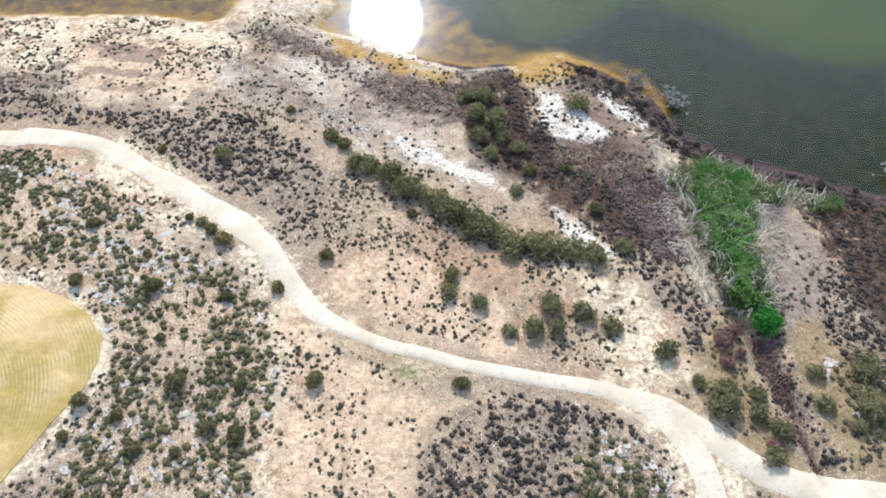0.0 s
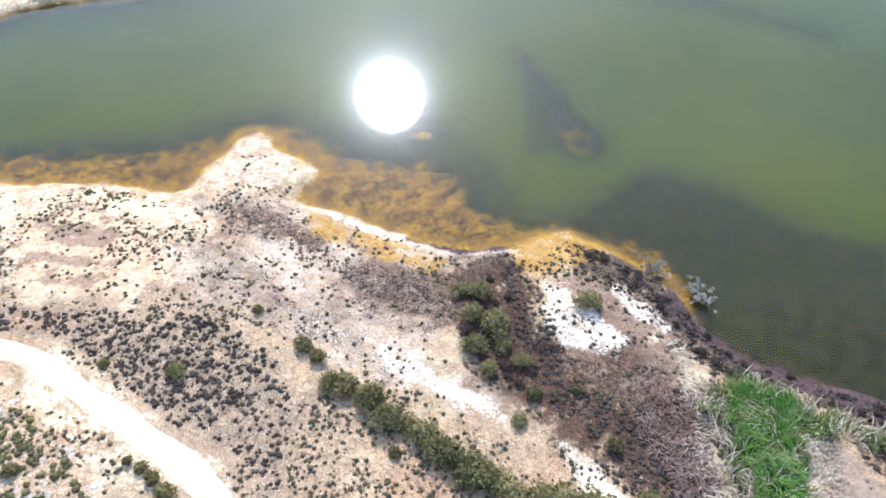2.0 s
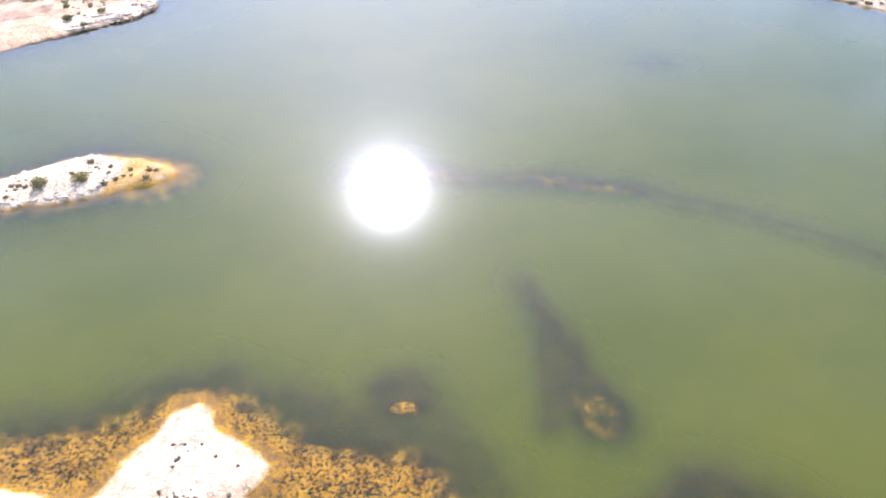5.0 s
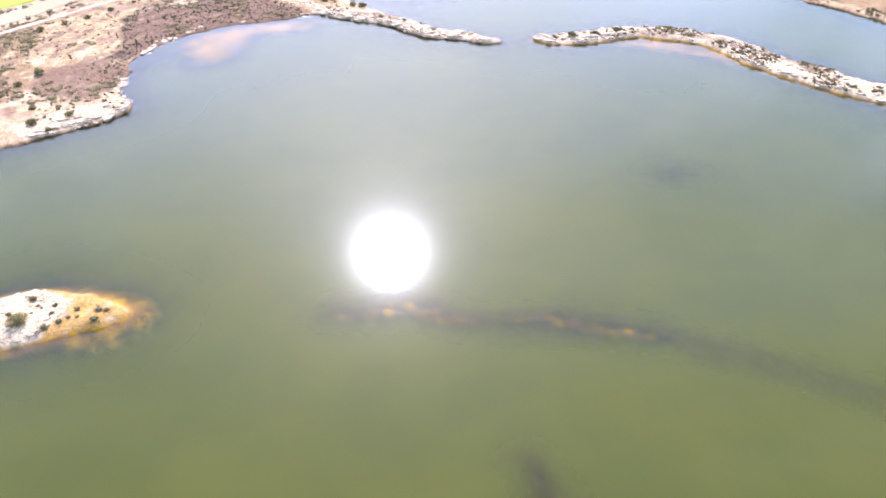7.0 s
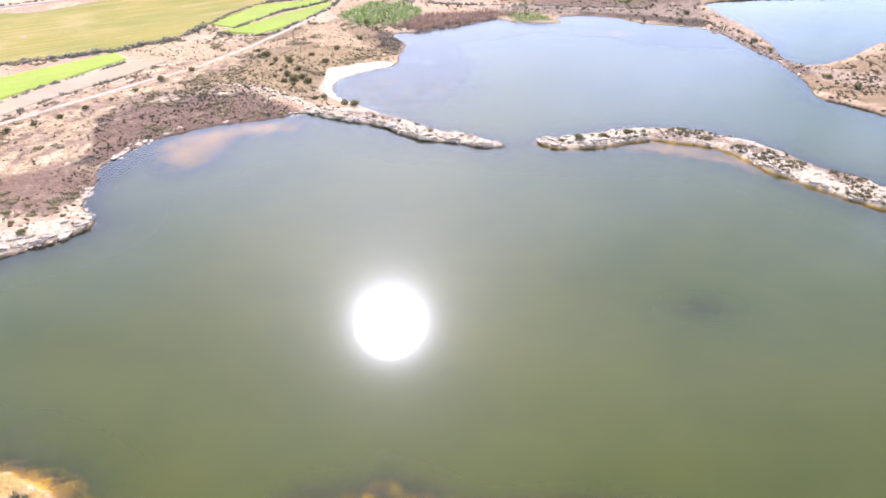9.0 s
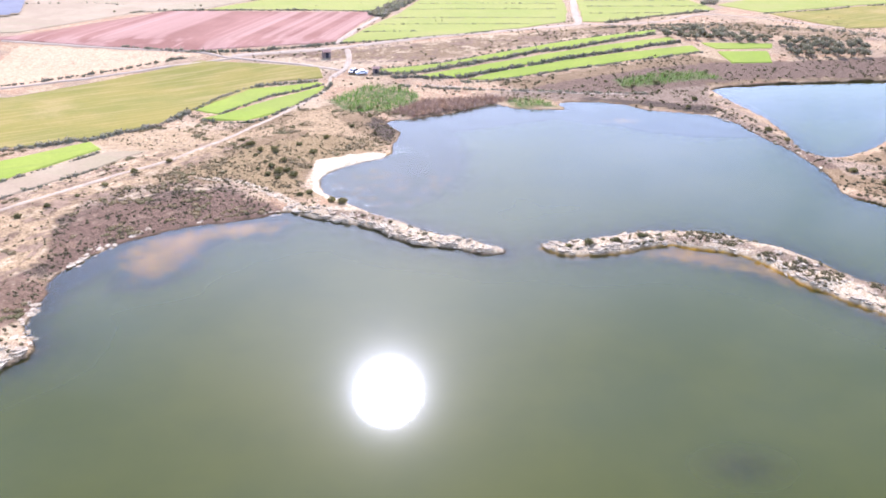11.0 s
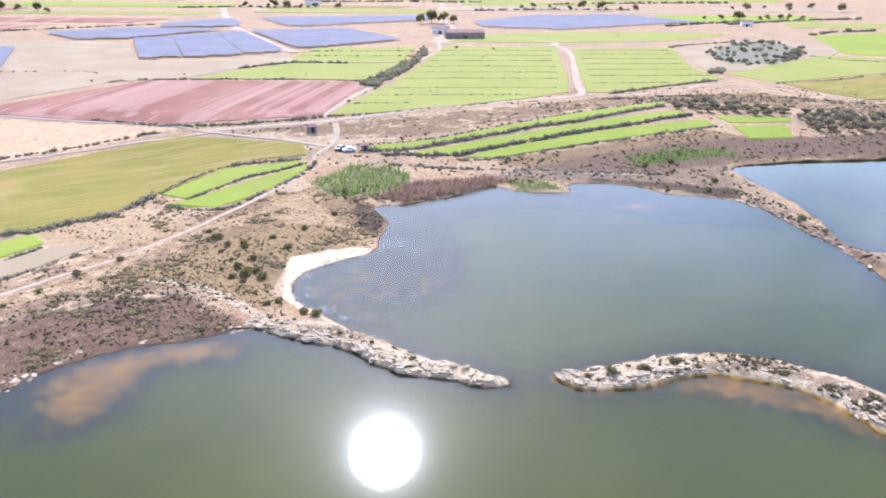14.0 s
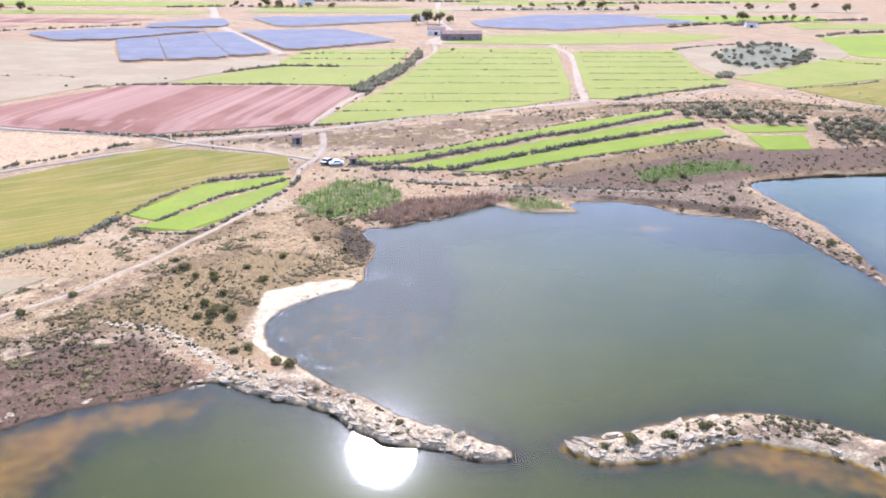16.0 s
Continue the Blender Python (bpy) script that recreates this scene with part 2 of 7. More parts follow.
def ground_height(x, y, s=None):
    x, y = np.asarray(x, float), np.asarray(y, float)
    if s is None:
        s = shore(x, y)
    r = rocky(x, y)
    top = np.where(y < 160, 1.75, 0.7)
    soft = 0.1 + top * (1 - np.exp(-np.maximum(s, 0) / 7))
    stone = 0.12 + (0.25 + 0.75 * grain(x, y, 3.5, 8)) * (1 - np.exp(-np.maximum(s, 0) / 0.6))
    h = soft * (1 - r) + stone * r
    h = h + 5.0 * smooth(345, 425, y)
    h = h + 1.4 * np.exp(-(((x + 42) / 16) ** 2 + ((y - 44) / 20) ** 2)) * (y < 130)
    rough = np.clip(s / 3, 0, 1) * (1 - smooth(330, 420, y) * 0.7)
    h = h + rough * ((grain(x, y, 6, 11) - 0.5) * 0.35 + (grain(x, y, 1.7, 12) - 0.5) * 0.16)
    h = h - 0.9 * np.exp(-(along(DITCH, x, y) / 1.1) ** 2)
    # the bed
    d = -s
    mud = 0.03 + 0.22 * np.maximum(d, 0)
    al = inside(ALGAE, x, y)
    mud = np.minimum(mud, 0.0 + 0.13 * (0.55 * grain(x, y, 2.4, 21) + 0.45 * grain(x, y, 0.9, 20)) + 0.4 * (1 - smooth(-1.0, 3.5, al + 2.5 * (grain(x, y, 4, 19) - 0.5))) + np.maximum(-al - 1, 0) * 0.45)
    sh = inside(SHELF_E, x, y)
    mud = np.minimum(mud, 0.15 + 0.06 * grain(x, y, 1.7, 22) + 0.16 * grain(x + 0.6 * y, y - 0.4 * x, 7.2, 17) + np.maximum(-sh + 2 * (grain(x, y, 6, 18) - 0.5), 0) * 0.4)
    sh = inside(SHELF_W, x, y)
    mud = np.minimum(mud, 0.3 + 0.35 * grain(x, y, 3, 22) + np.maximum(-sh + 2 * (grain(x, y, 6, 18) - 0.5), 0) * 0.4)
    ra = inside(REEF_A, x, y)
    mud = np.minimum(mud, 0.16 + 0.4 * grain(x, y, 1.1, 23) + np.maximum(-ra, 0) * 0.5)
    rim = 0.8 - along([(14.2, 110), (13.4, 103), (12.8, 97), (12.2, 94.6)], x, y)
    mud = np.minimum(mud, 0.45 + np.maximum(-rim, 0) * 0.6)
    rb = np.maximum(inside(REEF_MOUND, x, y), inside(REEF_TAIL, x, y)) + 1.2 * (grain(x, y, 1.4, 24) - 0.5)
    mud = np.minimum(mud, 0.12 + 0.42 * grain(x, y, 1.2, 25) + np.maximum(-rb, 0) * 0.55)
    rb = 0.7 + 0.9 * grain(x, y, 4, 24) - along(REEF_B, x, y)
    mud = np.minimum(mud, 0.4 + 0.4 * grain(x, y, 1.5, 25) + 0.008 * np.maximum(x - 20, 0) + np.maximum(-rb, 0) * 0.5)
    mo = 3.3 - np.hypot(x + 3.0, y - 98.8) + 0.9 * (grain(x, y, 1.6, 27) - 0.5)
    mud = np.minimum(mud, 0.22 + 0.25 * grain(x, y, 1.0, 26) + np.maximum(-mo, 0) * 0.4)
    mud = np.minimum(mud, 0.08 + 0.5 * np.maximum(np.hypot((x + 2.5) / 2.2, y - 97.9) - 0.6, 0))
    bar = 3.2 - np.hypot(x - 30, (y - 233) * 2)
    mud = np.minimum(mud, 0.5 + np.maximum(-bar, 0) * 0.25)
    flat = np.maximum(inside(FLAT, x, y), inside(SPIT_SHOAL, x, y)) + 3 * (grain(x, y, 6, 46) - 0.5)
    mud = np.minimum(mud, 0.2 + 0.25 * grain(x, y, 4, 27) + np.maximum(-flat, 0) * 0.22)
    bay = inside(BAY, x, y) + 4 * (grain(x, y, 5, 47) - 0.5)
    mud = np.minimum(mud, 0.22 + 0.45 * grain(x, y, 2.2, 28) + np.maximum(-bay, 0) * 0.22)
    clear = inside(CLEAR, x, y) + 5 * (grain(x, y, 9, 50) - 0.5)
    mud = np.minimum(mud, 0.3 + 0.2 * grain(x, y, 6, 51) + np.maximum(-clear, 0) * 0.3)
    edge = inside(WEST_FLAT, x, y) + 2 * (grain(x, y, 5, 52) - 0.5)
    mud = np.minimum(mud, 0.16 + 0.1 * grain(x, y, 3, 53) + np.maximum(-edge, 0) * 0.25)
    far = 10 - np.abs(y - 322 - 0.05 * x)
    mud = np.minimum(mud, 0.7 + 0.4 * grain(x, y, 6, 29) + np.maximum(-far, 0) * 0.12)
    spot = 1.3 - np.hypot((x - 46) / 1.6, y - 172)
    mud = np.minimum(mud, 0.65 + np.maximum(-spot, 0) * 0.5)
    mud = np.clip(mud, 0.03 + 0.1 * np.clip(d, 0, 0.6), 3.5)
    return np.where(s > 0, h, -mud)


# ---- plan: kinds of soil ----
LAYERS = {}


def soil(layer, *poly):
    LAYERS.setdefault(layer, []).append(list(poly))


def soil_at(layer, x, y):
    """Signed distance into the nearest patch of a kind of soil, at most 8 m either way."""
    x, y = np.asarray(x, float), np.asarray(y, float)
    res = np.full(x.shape, -8.0)
    for poly in LAYERS.get(layer, []):
        xs, ys = [p[0] for p in poly], [p[1] for p in poly]
        near = (x > min(xs) - 8) & (x < max(xs) + 8) & (y > min(ys) - 8) & (y < max(ys) + 8)
        if near.any():
            res[near] = np.maximum(res[near], np.clip(inside(poly, x[near], y[near]), -8, 8))
    return res


# bare orange soil
soil("orange", (-21.3, 44.1), (-19, 40), (-15.8, 36), (-12.7, 33.4), (-7.6, 31.9), (-5.8, 29.5), (-9, 25.6), (-11, 10), (-23, 10), (-20.6, 26.5), (-19.8, 31.7), (-21, 37.7))
soil("orange", (-16, 45), (-10, 47), (-3, 41), (3, 36), (-2, 35), (-8, 37), (-14, 40.5))
soil("orange", (-50.1, 86), (-33.9, 83.6), (-28.2, 74.4), (-33.9, 71.5), (-39.1, 71), (-46.1, 73.7))
soil("orange", (-130, 405), (-62, 395), (-67, 387), (-130, 345))
soil("orange", (-95, 250), (-80, 270), (-65, 291), (-56, 291), (-64, 279), (-76, 262), (-92, 240))
# pale sand
soil("sand", (-60, 92), (-48, 91.6), (-35, 89), (-29, 92), (-24, 99.5), (-21, 95), (-16, 91.5), (-20, 87), (-26, 83), (-28, 74), (-36, 68), (-44, 71), (-60, 80))
soil("sand", (5.8, 43.6), (11.3, 42.5), (15.8, 37.4), (17, 33), (17.5, 29), (14, 30), (8, 33), (9, 39))
soil("sand", (8, 30.5), (14, 28.5), (20, 21), (18, 10), (12, 10), (13, 22), (10, 27))
soil("sand", (-24, 50), (-19, 43), (-15, 38), (-20.5, 36), (-21.5, 26), (-24, 26), (-22.5, 40))
soil("sand", (-40, 66), (-30, 57), (-24, 51), (-27, 47.5), (-34, 51.5), (-44, 62))
soil("sand", (-16, 277), (-8, 286.5), (3, 289), (4.4, 286), (-4, 279), (-8.5, 271), (-5, 263), (-13.5, 266))
soil("dust", (-30, 335), (-20, 345), (-12, 340), (-5, 326), (0, 318), (-10, 315), (-22, 322))
soil("dust", (-70, 300), (-50, 318), (-40, 312), (-55, 290), (-75, 282))
soil("dust", (-20, 395), (10, 405), (60, 428), (60, 415), (30, 392), (0, 378), (-20, 372), (-40, 385))
soil("ledge", (-40.6, 273.4), (-29, 271), (-18, 261), (-12.6, 255), (-13.6, 253.6), (-19.2, 258.8), (-29.4, 269.2), (-40, 272))
soil("dust", (-58, 206), (-50, 203), (-53, 214), (-62, 222), (-70, 232), (-80, 225), (-70, 205))
soil("brown", (106, 320), (113, 290), (116, 270), (128, 262), (150, 270), (175, 250), (160, 215), (118, 248), (109, 262), (105, 300))
soil("sand", (40, 632), (60, 640), (88, 668), (72, 690), (45, 665))
# salt crust
soil("crust", (7.6, 67.1), (8.9, 71), (11.4, 69.2), (13.2, 66.6), (15.6, 62.6), (13.9, 60.8), (10, 61.8), (7.6, 64))
soil("crust", (15, 68.8), (16.3, 70.1), (18.7, 67.6), (20.6, 64.8), (20, 63.6), (17.2, 66.4))
soil("crust", (7.1, 51.4), (9.4, 49.6), (11, 46.8), (13.6, 44.8), (11.2, 43.8), (7.6, 46.7))
soil("crust", (-10.3, 64.7), (-5.5, 61.6), (-1.3, 58.7), (2.2, 54.8), (-2.1, 56.2), (-7.5, 59.9))
soil("salt", (-30, 86), (-20, 88), (-12, 83), (-4, 79), (4, 77), (3, 72), (-6, 74), (-18, 80))
soil("salt", (-24, 82), (-14, 79), (-8, 76), (-3, 72), (-2, 63), (-8, 62), (-17, 67), (-26, 74))
soil("crust", (-20, 87), (-15, 85.2), (-10, 82.6), (-5, 80.2), (-2, 78.7), (3, 77.8), (7, 78), (5, 76.2), (-1, 76.6), (-6, 78.6), (-13, 82))
soil("salt", (-34, 80), (-24, 77), (-14, 71), (-6, 65), (1, 58), (2.6, 54.6), (-3, 55.2), (-10, 59.6), (-16.6, 63), (-19.6, 67.4), (-30, 72))
soil("salt", (-27, 98), (-24, 100), (-17, 92), (-20, 88), (-26, 89), (-29, 92))
# dark red-brown marsh soil between the salt streaks
soil("loam", (-27.6, 87.6), (-23.1, 85.1), (-18.7, 82.6), (-14.8, 79.4), (-15.7, 77.4), (-20.9, 79.8), (-25.8, 83.4))
soil("loam", (-13.9, 76), (-8.8, 75.3), (-1.4, 74.1), (0.6, 75.9), (7.1, 74.6), (8.5, 69.7), (7.7, 64.5), (9.9, 62.2), (15.5, 62.4), (19.5, 56.3), (19.5, 52), (19.5, 44.2), (16.2, 44), (13.3, 45.6), (10.5, 49.4), (7.1, 51.9), (5.7, 53.6), (3.6, 57.5), (-0.5, 60.1), (-1.3, 64.4), (-5.7, 67), (-10.8, 70.1))
soil("loam", (33, 52), (37, 53), (46, 49), (56, 45), (56, 30), (44, 30), (36, 34), (35, 44))
soil("russet", (-60.2, 246.6), (-55.6, 255.5), (-44.8, 260), (-35.2, 264.6), (-23.2, 260.6), (-16.4, 252), (-17.6, 247), (-31.9, 244.6), (-42.1, 240), (-48, 236.7), (-51, 230.9), (-53.2, 225.5), (-58.6, 233.8))
soil("russet", (-67, 206), (-71, 218.6), (-65.1, 224.2), (-59.7, 226.2), (-53, 223), (-51, 215.5), (-53.6, 211.1), (-55.6, 204.4), (-61.8, 206.5))
soil("russet", (15.7, 55.5), (20, 56.2), (21.1, 53.9), (19, 48.1), (19.6, 43), (16.6, 44), (15, 48.4), (14.2, 52.4))
# dark brown litter under low scrub
soil("litter", (-32.7, 66.5), (-29, 69.1), (-23.6, 67.2), (-18.3, 61.8), (-17, 55.7), (-18.1, 48.8), (-22.9, 53.8), (-27.9, 56.2), (-32.6, 60.3), (-34.8, 63.1))
soil("litter", (-6.9, 28.5), (-0.6, 30.8), (6.7, 28.5), (10, 26), (11, 23), (10.5, 10), (-10.2, 10), (-9, 24))
soil("litter", (-60, 74.1), (-52.9, 77), (-49.5, 76.7), (-45.7, 71.4), (-42.2, 70.1), (-41.6, 66.8), (-46.3, 68), (-51.7, 69.3), (-60, 69))
soil("litter", (0.4, 76.4), (5.4, 76), (8, 67.1), (9.8, 59.5), (8.3, 54.5), (4.7, 55.6), (-0.6, 58.6), (-1.5, 67.8))
soil("litter", (-29, 87), (-20, 83), (-12, 77), (-3, 72), (-2, 67), (-9, 69), (-18, 76), (-27, 82))
soil("litter", (14, 76), (18, 74), (21.5, 71.7), (23.6, 66), (26, 61.6), (31, 57.9), (40, 53), (46, 50.5), (46, 47), (35, 53), (28, 57), (21.5, 62.5), (19, 68), (14, 72))
soil("litter", (24, 36), (26.5, 36), (25.8, 30), (27, 22), (25, 17), (22.6, 24), (22.6, 33))
soil("litter", (34, 45), (46, 46), (50, 34), (46, 22), (31, 30), (30, 36))
soil("litter", (9.5, 54), (14, 58), (19, 60), (20, 52), (17, 42), (20, 37), (17.5, 33), (15, 41), (10, 48))
soil("litter", (-60.8, 258), (-49.9, 268.3), (-31, 268.7), (-17.6, 251.8), (-29.1, 248.4), (-41.8, 244.8), (-54, 236))
soil("brown", (-64, 222), (-54, 226), (-52, 219), (-54, 212), (-62, 214))
soil("brown", (-9.6, 305), (4, 296), (8.3, 307), (5, 318), (0, 325), (-4, 330), (-6, 318))
soil("brown", (13, 322), (27, 330), (31, 337), (60, 339), (84, 331), (103, 322), (112, 340), (112, 355), (135, 362), (180, 364), (220, 380), (150, 380), (110, 368), (60, 348), (20, 342), (5, 326))
soil("dark", (12, 78), (15.2, 77.5), (18.6, 75), (21.8, 72.8), (23.4, 69.7), (24.8, 65.4), (26.4, 62.8), (29.4, 60.2), (33, 58.3), (36.9, 56.3), (41, 54.2), (46, 52), (47, 46.5), (40, 49), (34, 52.5), (28, 55.8), (22.5, 59.5), (19.6, 64.5), (16, 69), (12, 71.5))
soil("dark", (0.4, 77), (6, 76.8), (8, 67.1), (9.5, 60), (9, 54), (4.7, 55), (-0.2, 60), (-1.5, 69))
soil("dark", (4, 60), (9.8, 59.5), (11, 53), (8.3, 54), (4.7, 55.6))
soil("dark", (-62, 223), (-53.5, 226), (-51.5, 232), (-46, 240), (-38, 245), (-31, 248), (-22, 250.5), (-18, 253), (-30, 252.5), (-42, 248), (-52, 240))
soil("dark", (-55, 257), (-40, 266), (-30, 266), (-22, 258), (-36, 258), (-50, 252))
soil("dark", (5, 297), (8, 307), (5.5, 316), (1, 322), (-1, 312))
soil("dark", (13, 321.4), (27, 329.6), (30.7, 336.4), (38, 338.6), (30, 338), (20, 331))
soil("dark", (60, 338), (70, 339.6), (82, 334.4), (97, 325.8), (104, 322), (108, 330), (90, 337), (70, 343))
soil("dark", (22.3, 70), (24.8, 65), (28.8, 61.2), (34.3, 58), (40.1, 55.6), (46, 55), (60, 49), (60, 44), (44, 50.7), (37.1, 52.2), (31.8, 55.6), (26.4, 59.7), (21.5, 62.5))
soil("stone", (-48.7, 248), (-44, 255), (-43.8, 259.5), (-37.8, 264.5), (-30.5, 266), (-31, 263), (-38, 261), (-41, 256.5), (-45, 248.5))
soil("dark", (-62, 250), (-55, 258), (-42, 265), (-31, 265), (-22, 257), (-20, 252.5), (-30, 251), (-42, 247), (-52, 239), (-60, 240))
# mauve dry grass
soil("brown", (-52, 262), (-45, 285), (-30, 300), (-20, 312), (-8, 318), (2, 300), (-12, 282), (-20, 262), (-30, 270))
soil("brown", (-85, 225), (-70, 240), (-60, 255), (-55, 235), (-62, 220), (-75, 205))
soil("mauve", (9.5, 55.3), (15.3, 55.8), (19.9, 55.2), (20, 48.8), (18.5, 43), (15.3, 46), (11.1, 49.5), (8.5, 52))
soil("mauve", (6.1, 326.3), (16.3, 340), (36, 344.7), (46, 342), (34, 334), (27.8, 330), (12.8, 322))
soil("brown", (-45, 285), (-20, 310), (-8, 300), (-10, 280), (-16, 268), (-28, 272), (-45, 275))
soil("brown", (119, 281), (140, 290), (165, 310), (210, 330), (210, 290), (160, 280), (135, 268))
soil("brown", (-110, 225), (-85, 245), (-60, 275), (-45, 300), (-30, 322), (-12, 336), (0, 322), (-10, 300), (-40, 268), (-62, 250), (-75, 225))
soil("brown", (60, 344), (90, 346), (112, 358), (140, 366), (200, 366), (240, 390), (150, 378), (120, 392), (70, 372), (40, 360))
soil("brown", (-45, 392), (0, 400), (60, 426), (100, 443), (170, 455), (215, 425), (200, 410), (150, 430), (118, 436), (60, 406), (20, 384))
soil("ditch", (22.8, 35), (25, 35.2), (25.4, 29.6), (25.3, 20.5), (23.8, 20.5), (23.3, 27.5), (22.5, 31))
soil("brown", (17, 33), (20.5, 37), (22, 33), (22.6, 26), (24, 18), (19.5, 22.5), (17, 27))
soil("brown", (26, 35), (31, 36), (34, 31), (36, 20), (27, 18), (25.8, 28))
soil("mauve", (8, 70), (12, 72.5), (19, 68.5), (22.5, 62), (20, 54.5), (14, 56), (9, 58))
soil("sand", (-27.6, 54.1), (-24.4, 50), (-20.7, 42.6), (-19.2, 35.6), (-19.5, 28.9), (-19, 12), (-22.4, 12), (-23, 29.2), (-22.6, 35.9), (-25.2, 43.7))
soil("sand", (-50, 47.5), (-41, 45.2), (-37, 41.5), (-35.6, 37), (-36.6, 32.2), (-41, 25.6), (-47, 16), (-49, 18), (-42, 28), (-39, 33), (-38.5, 37.5), (-41, 42), (-50, 45))
soil("ledge", (104.5, 322), (108.5, 312), (110.5, 300), (113, 290), (112.5, 280), (110.5, 280), (109, 291), (107, 302), (105.5, 312), (102.5, 320))
soil("litter", (-62, 80), (-56.6, 79), (-49.6, 78), (-45.6, 71.6), (-53.2, 69.5), (-62, 71))
soil("litter", (-44, 73), (-38, 72), (-32, 68.4), (-31.5, 64.5), (-34.5, 63), (-42.6, 68))
soil("litter", (30, 335), (38, 339), (60, 340), (84, 335), (104, 323), (112, 345), (116, 358), (100, 352), (84, 346), (60, 349), (40, 349))
soil("dust", (-33, 315), (-22, 325), (-12.3, 336), (-6, 330), (-8, 318), (-12, 306), (-22, 303), (-31, 292))
soil("dust", (-78, 275), (-69, 281), (-58, 287), (-47, 290), (-42, 300), (-50.6, 312), (-63.6, 306), (-73.4, 294))
soil("stone", (-47.7, 254.5), (-42.5, 260), (-35, 262.3), (-24, 259.8), (-30, 257), (-36.8, 256.5), (-44.7, 252.5))
soil("brown", (28, 36), (46, 36), (52, 12), (28, 12), (27, 24))
soil("litter", (104, 321), (108, 312), (109.5, 300), (112.5, 288), (116, 272), (122, 264), (140, 262), (150, 275), (130, 272), (118, 282), (114, 292), (115, 315), (114, 345), (108, 338))
soil("litter", (57, 234), (62, 237.5), (70, 236.4), (78, 229.6), (86, 220.6), (93, 212), (89, 211), (80, 221.5), (72, 229), (64, 233))
soil("litter", (-12, 254.2), (-4, 252.6), (4, 249.4), (12, 244.8), (14, 243), (6, 246.2), (-4, 250.2), (-12, 252.2))
# fresh green growth
soil("green", (22, 56), (25.5, 57), (30, 55), (32, 52), (29, 50.5), (27, 44.5), (26, 38), (24.7, 36), (22, 38.5), (21.5, 42.7), (20.8, 46.4), (21.2, 51), (20.5, 54.3))
soil("green", (-13, 340), (-2, 357), (10.6, 355), (16, 345), (12, 334), (4, 328), (-6, 326))
soil("green", (41.7, 341), (52.3, 340.7), (59.4, 331.5), (44.4, 332.4))
soil("green", (84, 352), (110, 362), (125, 364), (118, 372), (100, 370), (84, 362))
soil("green", (-11, 34.6), (-6, 33), (-5.5, 32), (-11, 33))
soil("brown", (33, 54), (37, 52.5), (44, 50), (54, 46), (54, 43), (44, 46), (37, 48.5), (34, 50.5))
soil("green", (25, 57.6), (29, 54.4), (33, 52.2), (38, 50.4), (37, 48.8), (31, 51), (25.6, 54.6))
# purple-black mud at the water's edge
soil("mud", (22.5, 73), (26.5, 67.5), (29, 64.5), (32, 62), (36, 60), (42, 57.5), (49, 54), (62, 51), (60, 44), (46, 48.6), (39, 51.6), (33.6, 54), (27, 58.2), (23.2, 61.8), (20.6, 67))
soil("mud", (-6, 80.4), (0, 78.4), (7, 78.4), (7, 76.6), (0, 76.4), (-6, 78.8))
soil("marsh", (58, 235), (64, 236.6), (70, 235.4), (78, 228.4), (86, 219), (93, 210.5), (91, 209), (80, 221.5), (72, 229), (64, 233.4))
soil("marsh", (-10, 252.6), (-3, 251), (4, 248), (8, 245.4), (4, 246), (-4, 249.4), (-11, 251.6))
soil("marsh", (36, 46.4), (46, 47.4), (48, 30), (39, 31), (35, 33), (35, 39))
soil("olive", (16.5, 34), (21, 38), (22.2, 35), (22.4, 28), (23.4, 20.5), (19, 22.4), (17.6, 27))
soil("olive", (25.8, 35), (31, 37), (36, 33), (40, 20), (26, 19), (26, 28))
soil("heath", (-29, 87.4), (-26, 88), (-19.4, 86.4), (-14.8, 80.4), (-18.6, 77), (-25.4, 81))
soil("heath", (-16.4, 77), (-10, 76), (-1.2, 73.4), (1, 70), (-0.8, 64.6), (-4.8, 64), (-12, 69.4))
soil("heath", (-30, 80), (-22, 76), (-14, 69), (-6, 62), (-8, 60), (-17, 65), (-27, 72))
soil("heath", (9.5, 66), (14, 60), (19.5, 60), (20, 54), (12, 55), (8.5, 60))
# pale slopes, rills and beach of the far bank
soil("pale", (-72.4, 298.1), (-64.7, 308.2), (-51.5, 312.6), (-35.9, 307.3), (-26.5, 312.8), (-20.5, 327.7), (-12.7, 331.6), (-5.4, 312.2), (-0.7, 301.4), (-12.4, 304.6), (-24.6, 309.8), (-31.5, 298), (-40.5, 282.9), (-48.7, 276.1), (-59.1, 278.2), (-53.7, 289.2))
soil("pale", (-80, 250), (-72.4, 263.3), (-69.1, 271.6), (-53.8, 275.9), (-41.4, 272), (-54, 266.8), (-60.1, 258.9), (-61.3, 248.5), (-58, 236), (-55.5, 226), (-60, 218), (-75, 225))
soil("olive", (-43, 274.4), (-37.9, 282.8), (-29.7, 295.8), (-12.5, 304.5), (2.2, 300.2), (5, 293.2), (-5.5, 285.6), (-15.3, 281.2), (-16, 268), (-9, 259.5), (-17.2, 259.9), (-28.9, 271))
soil("olive", (-41.2, 246.4), (-35.4, 248.6), (-17.2, 252.9), (-17.8, 250.4), (-34.6, 246), (-39.4, 244.5))
soil("olive", (62, 350), (90, 349), (118, 362), (126, 372), (100, 376), (70, 364))
soil("rill", (-62, 240), (-60.1, 262.7), (-52.3, 270.9), (-37.4, 270.9), (-24.4, 263.1), (-22, 254.6), (-30, 251), (-44.2, 247.4), (-53.8, 237.7))
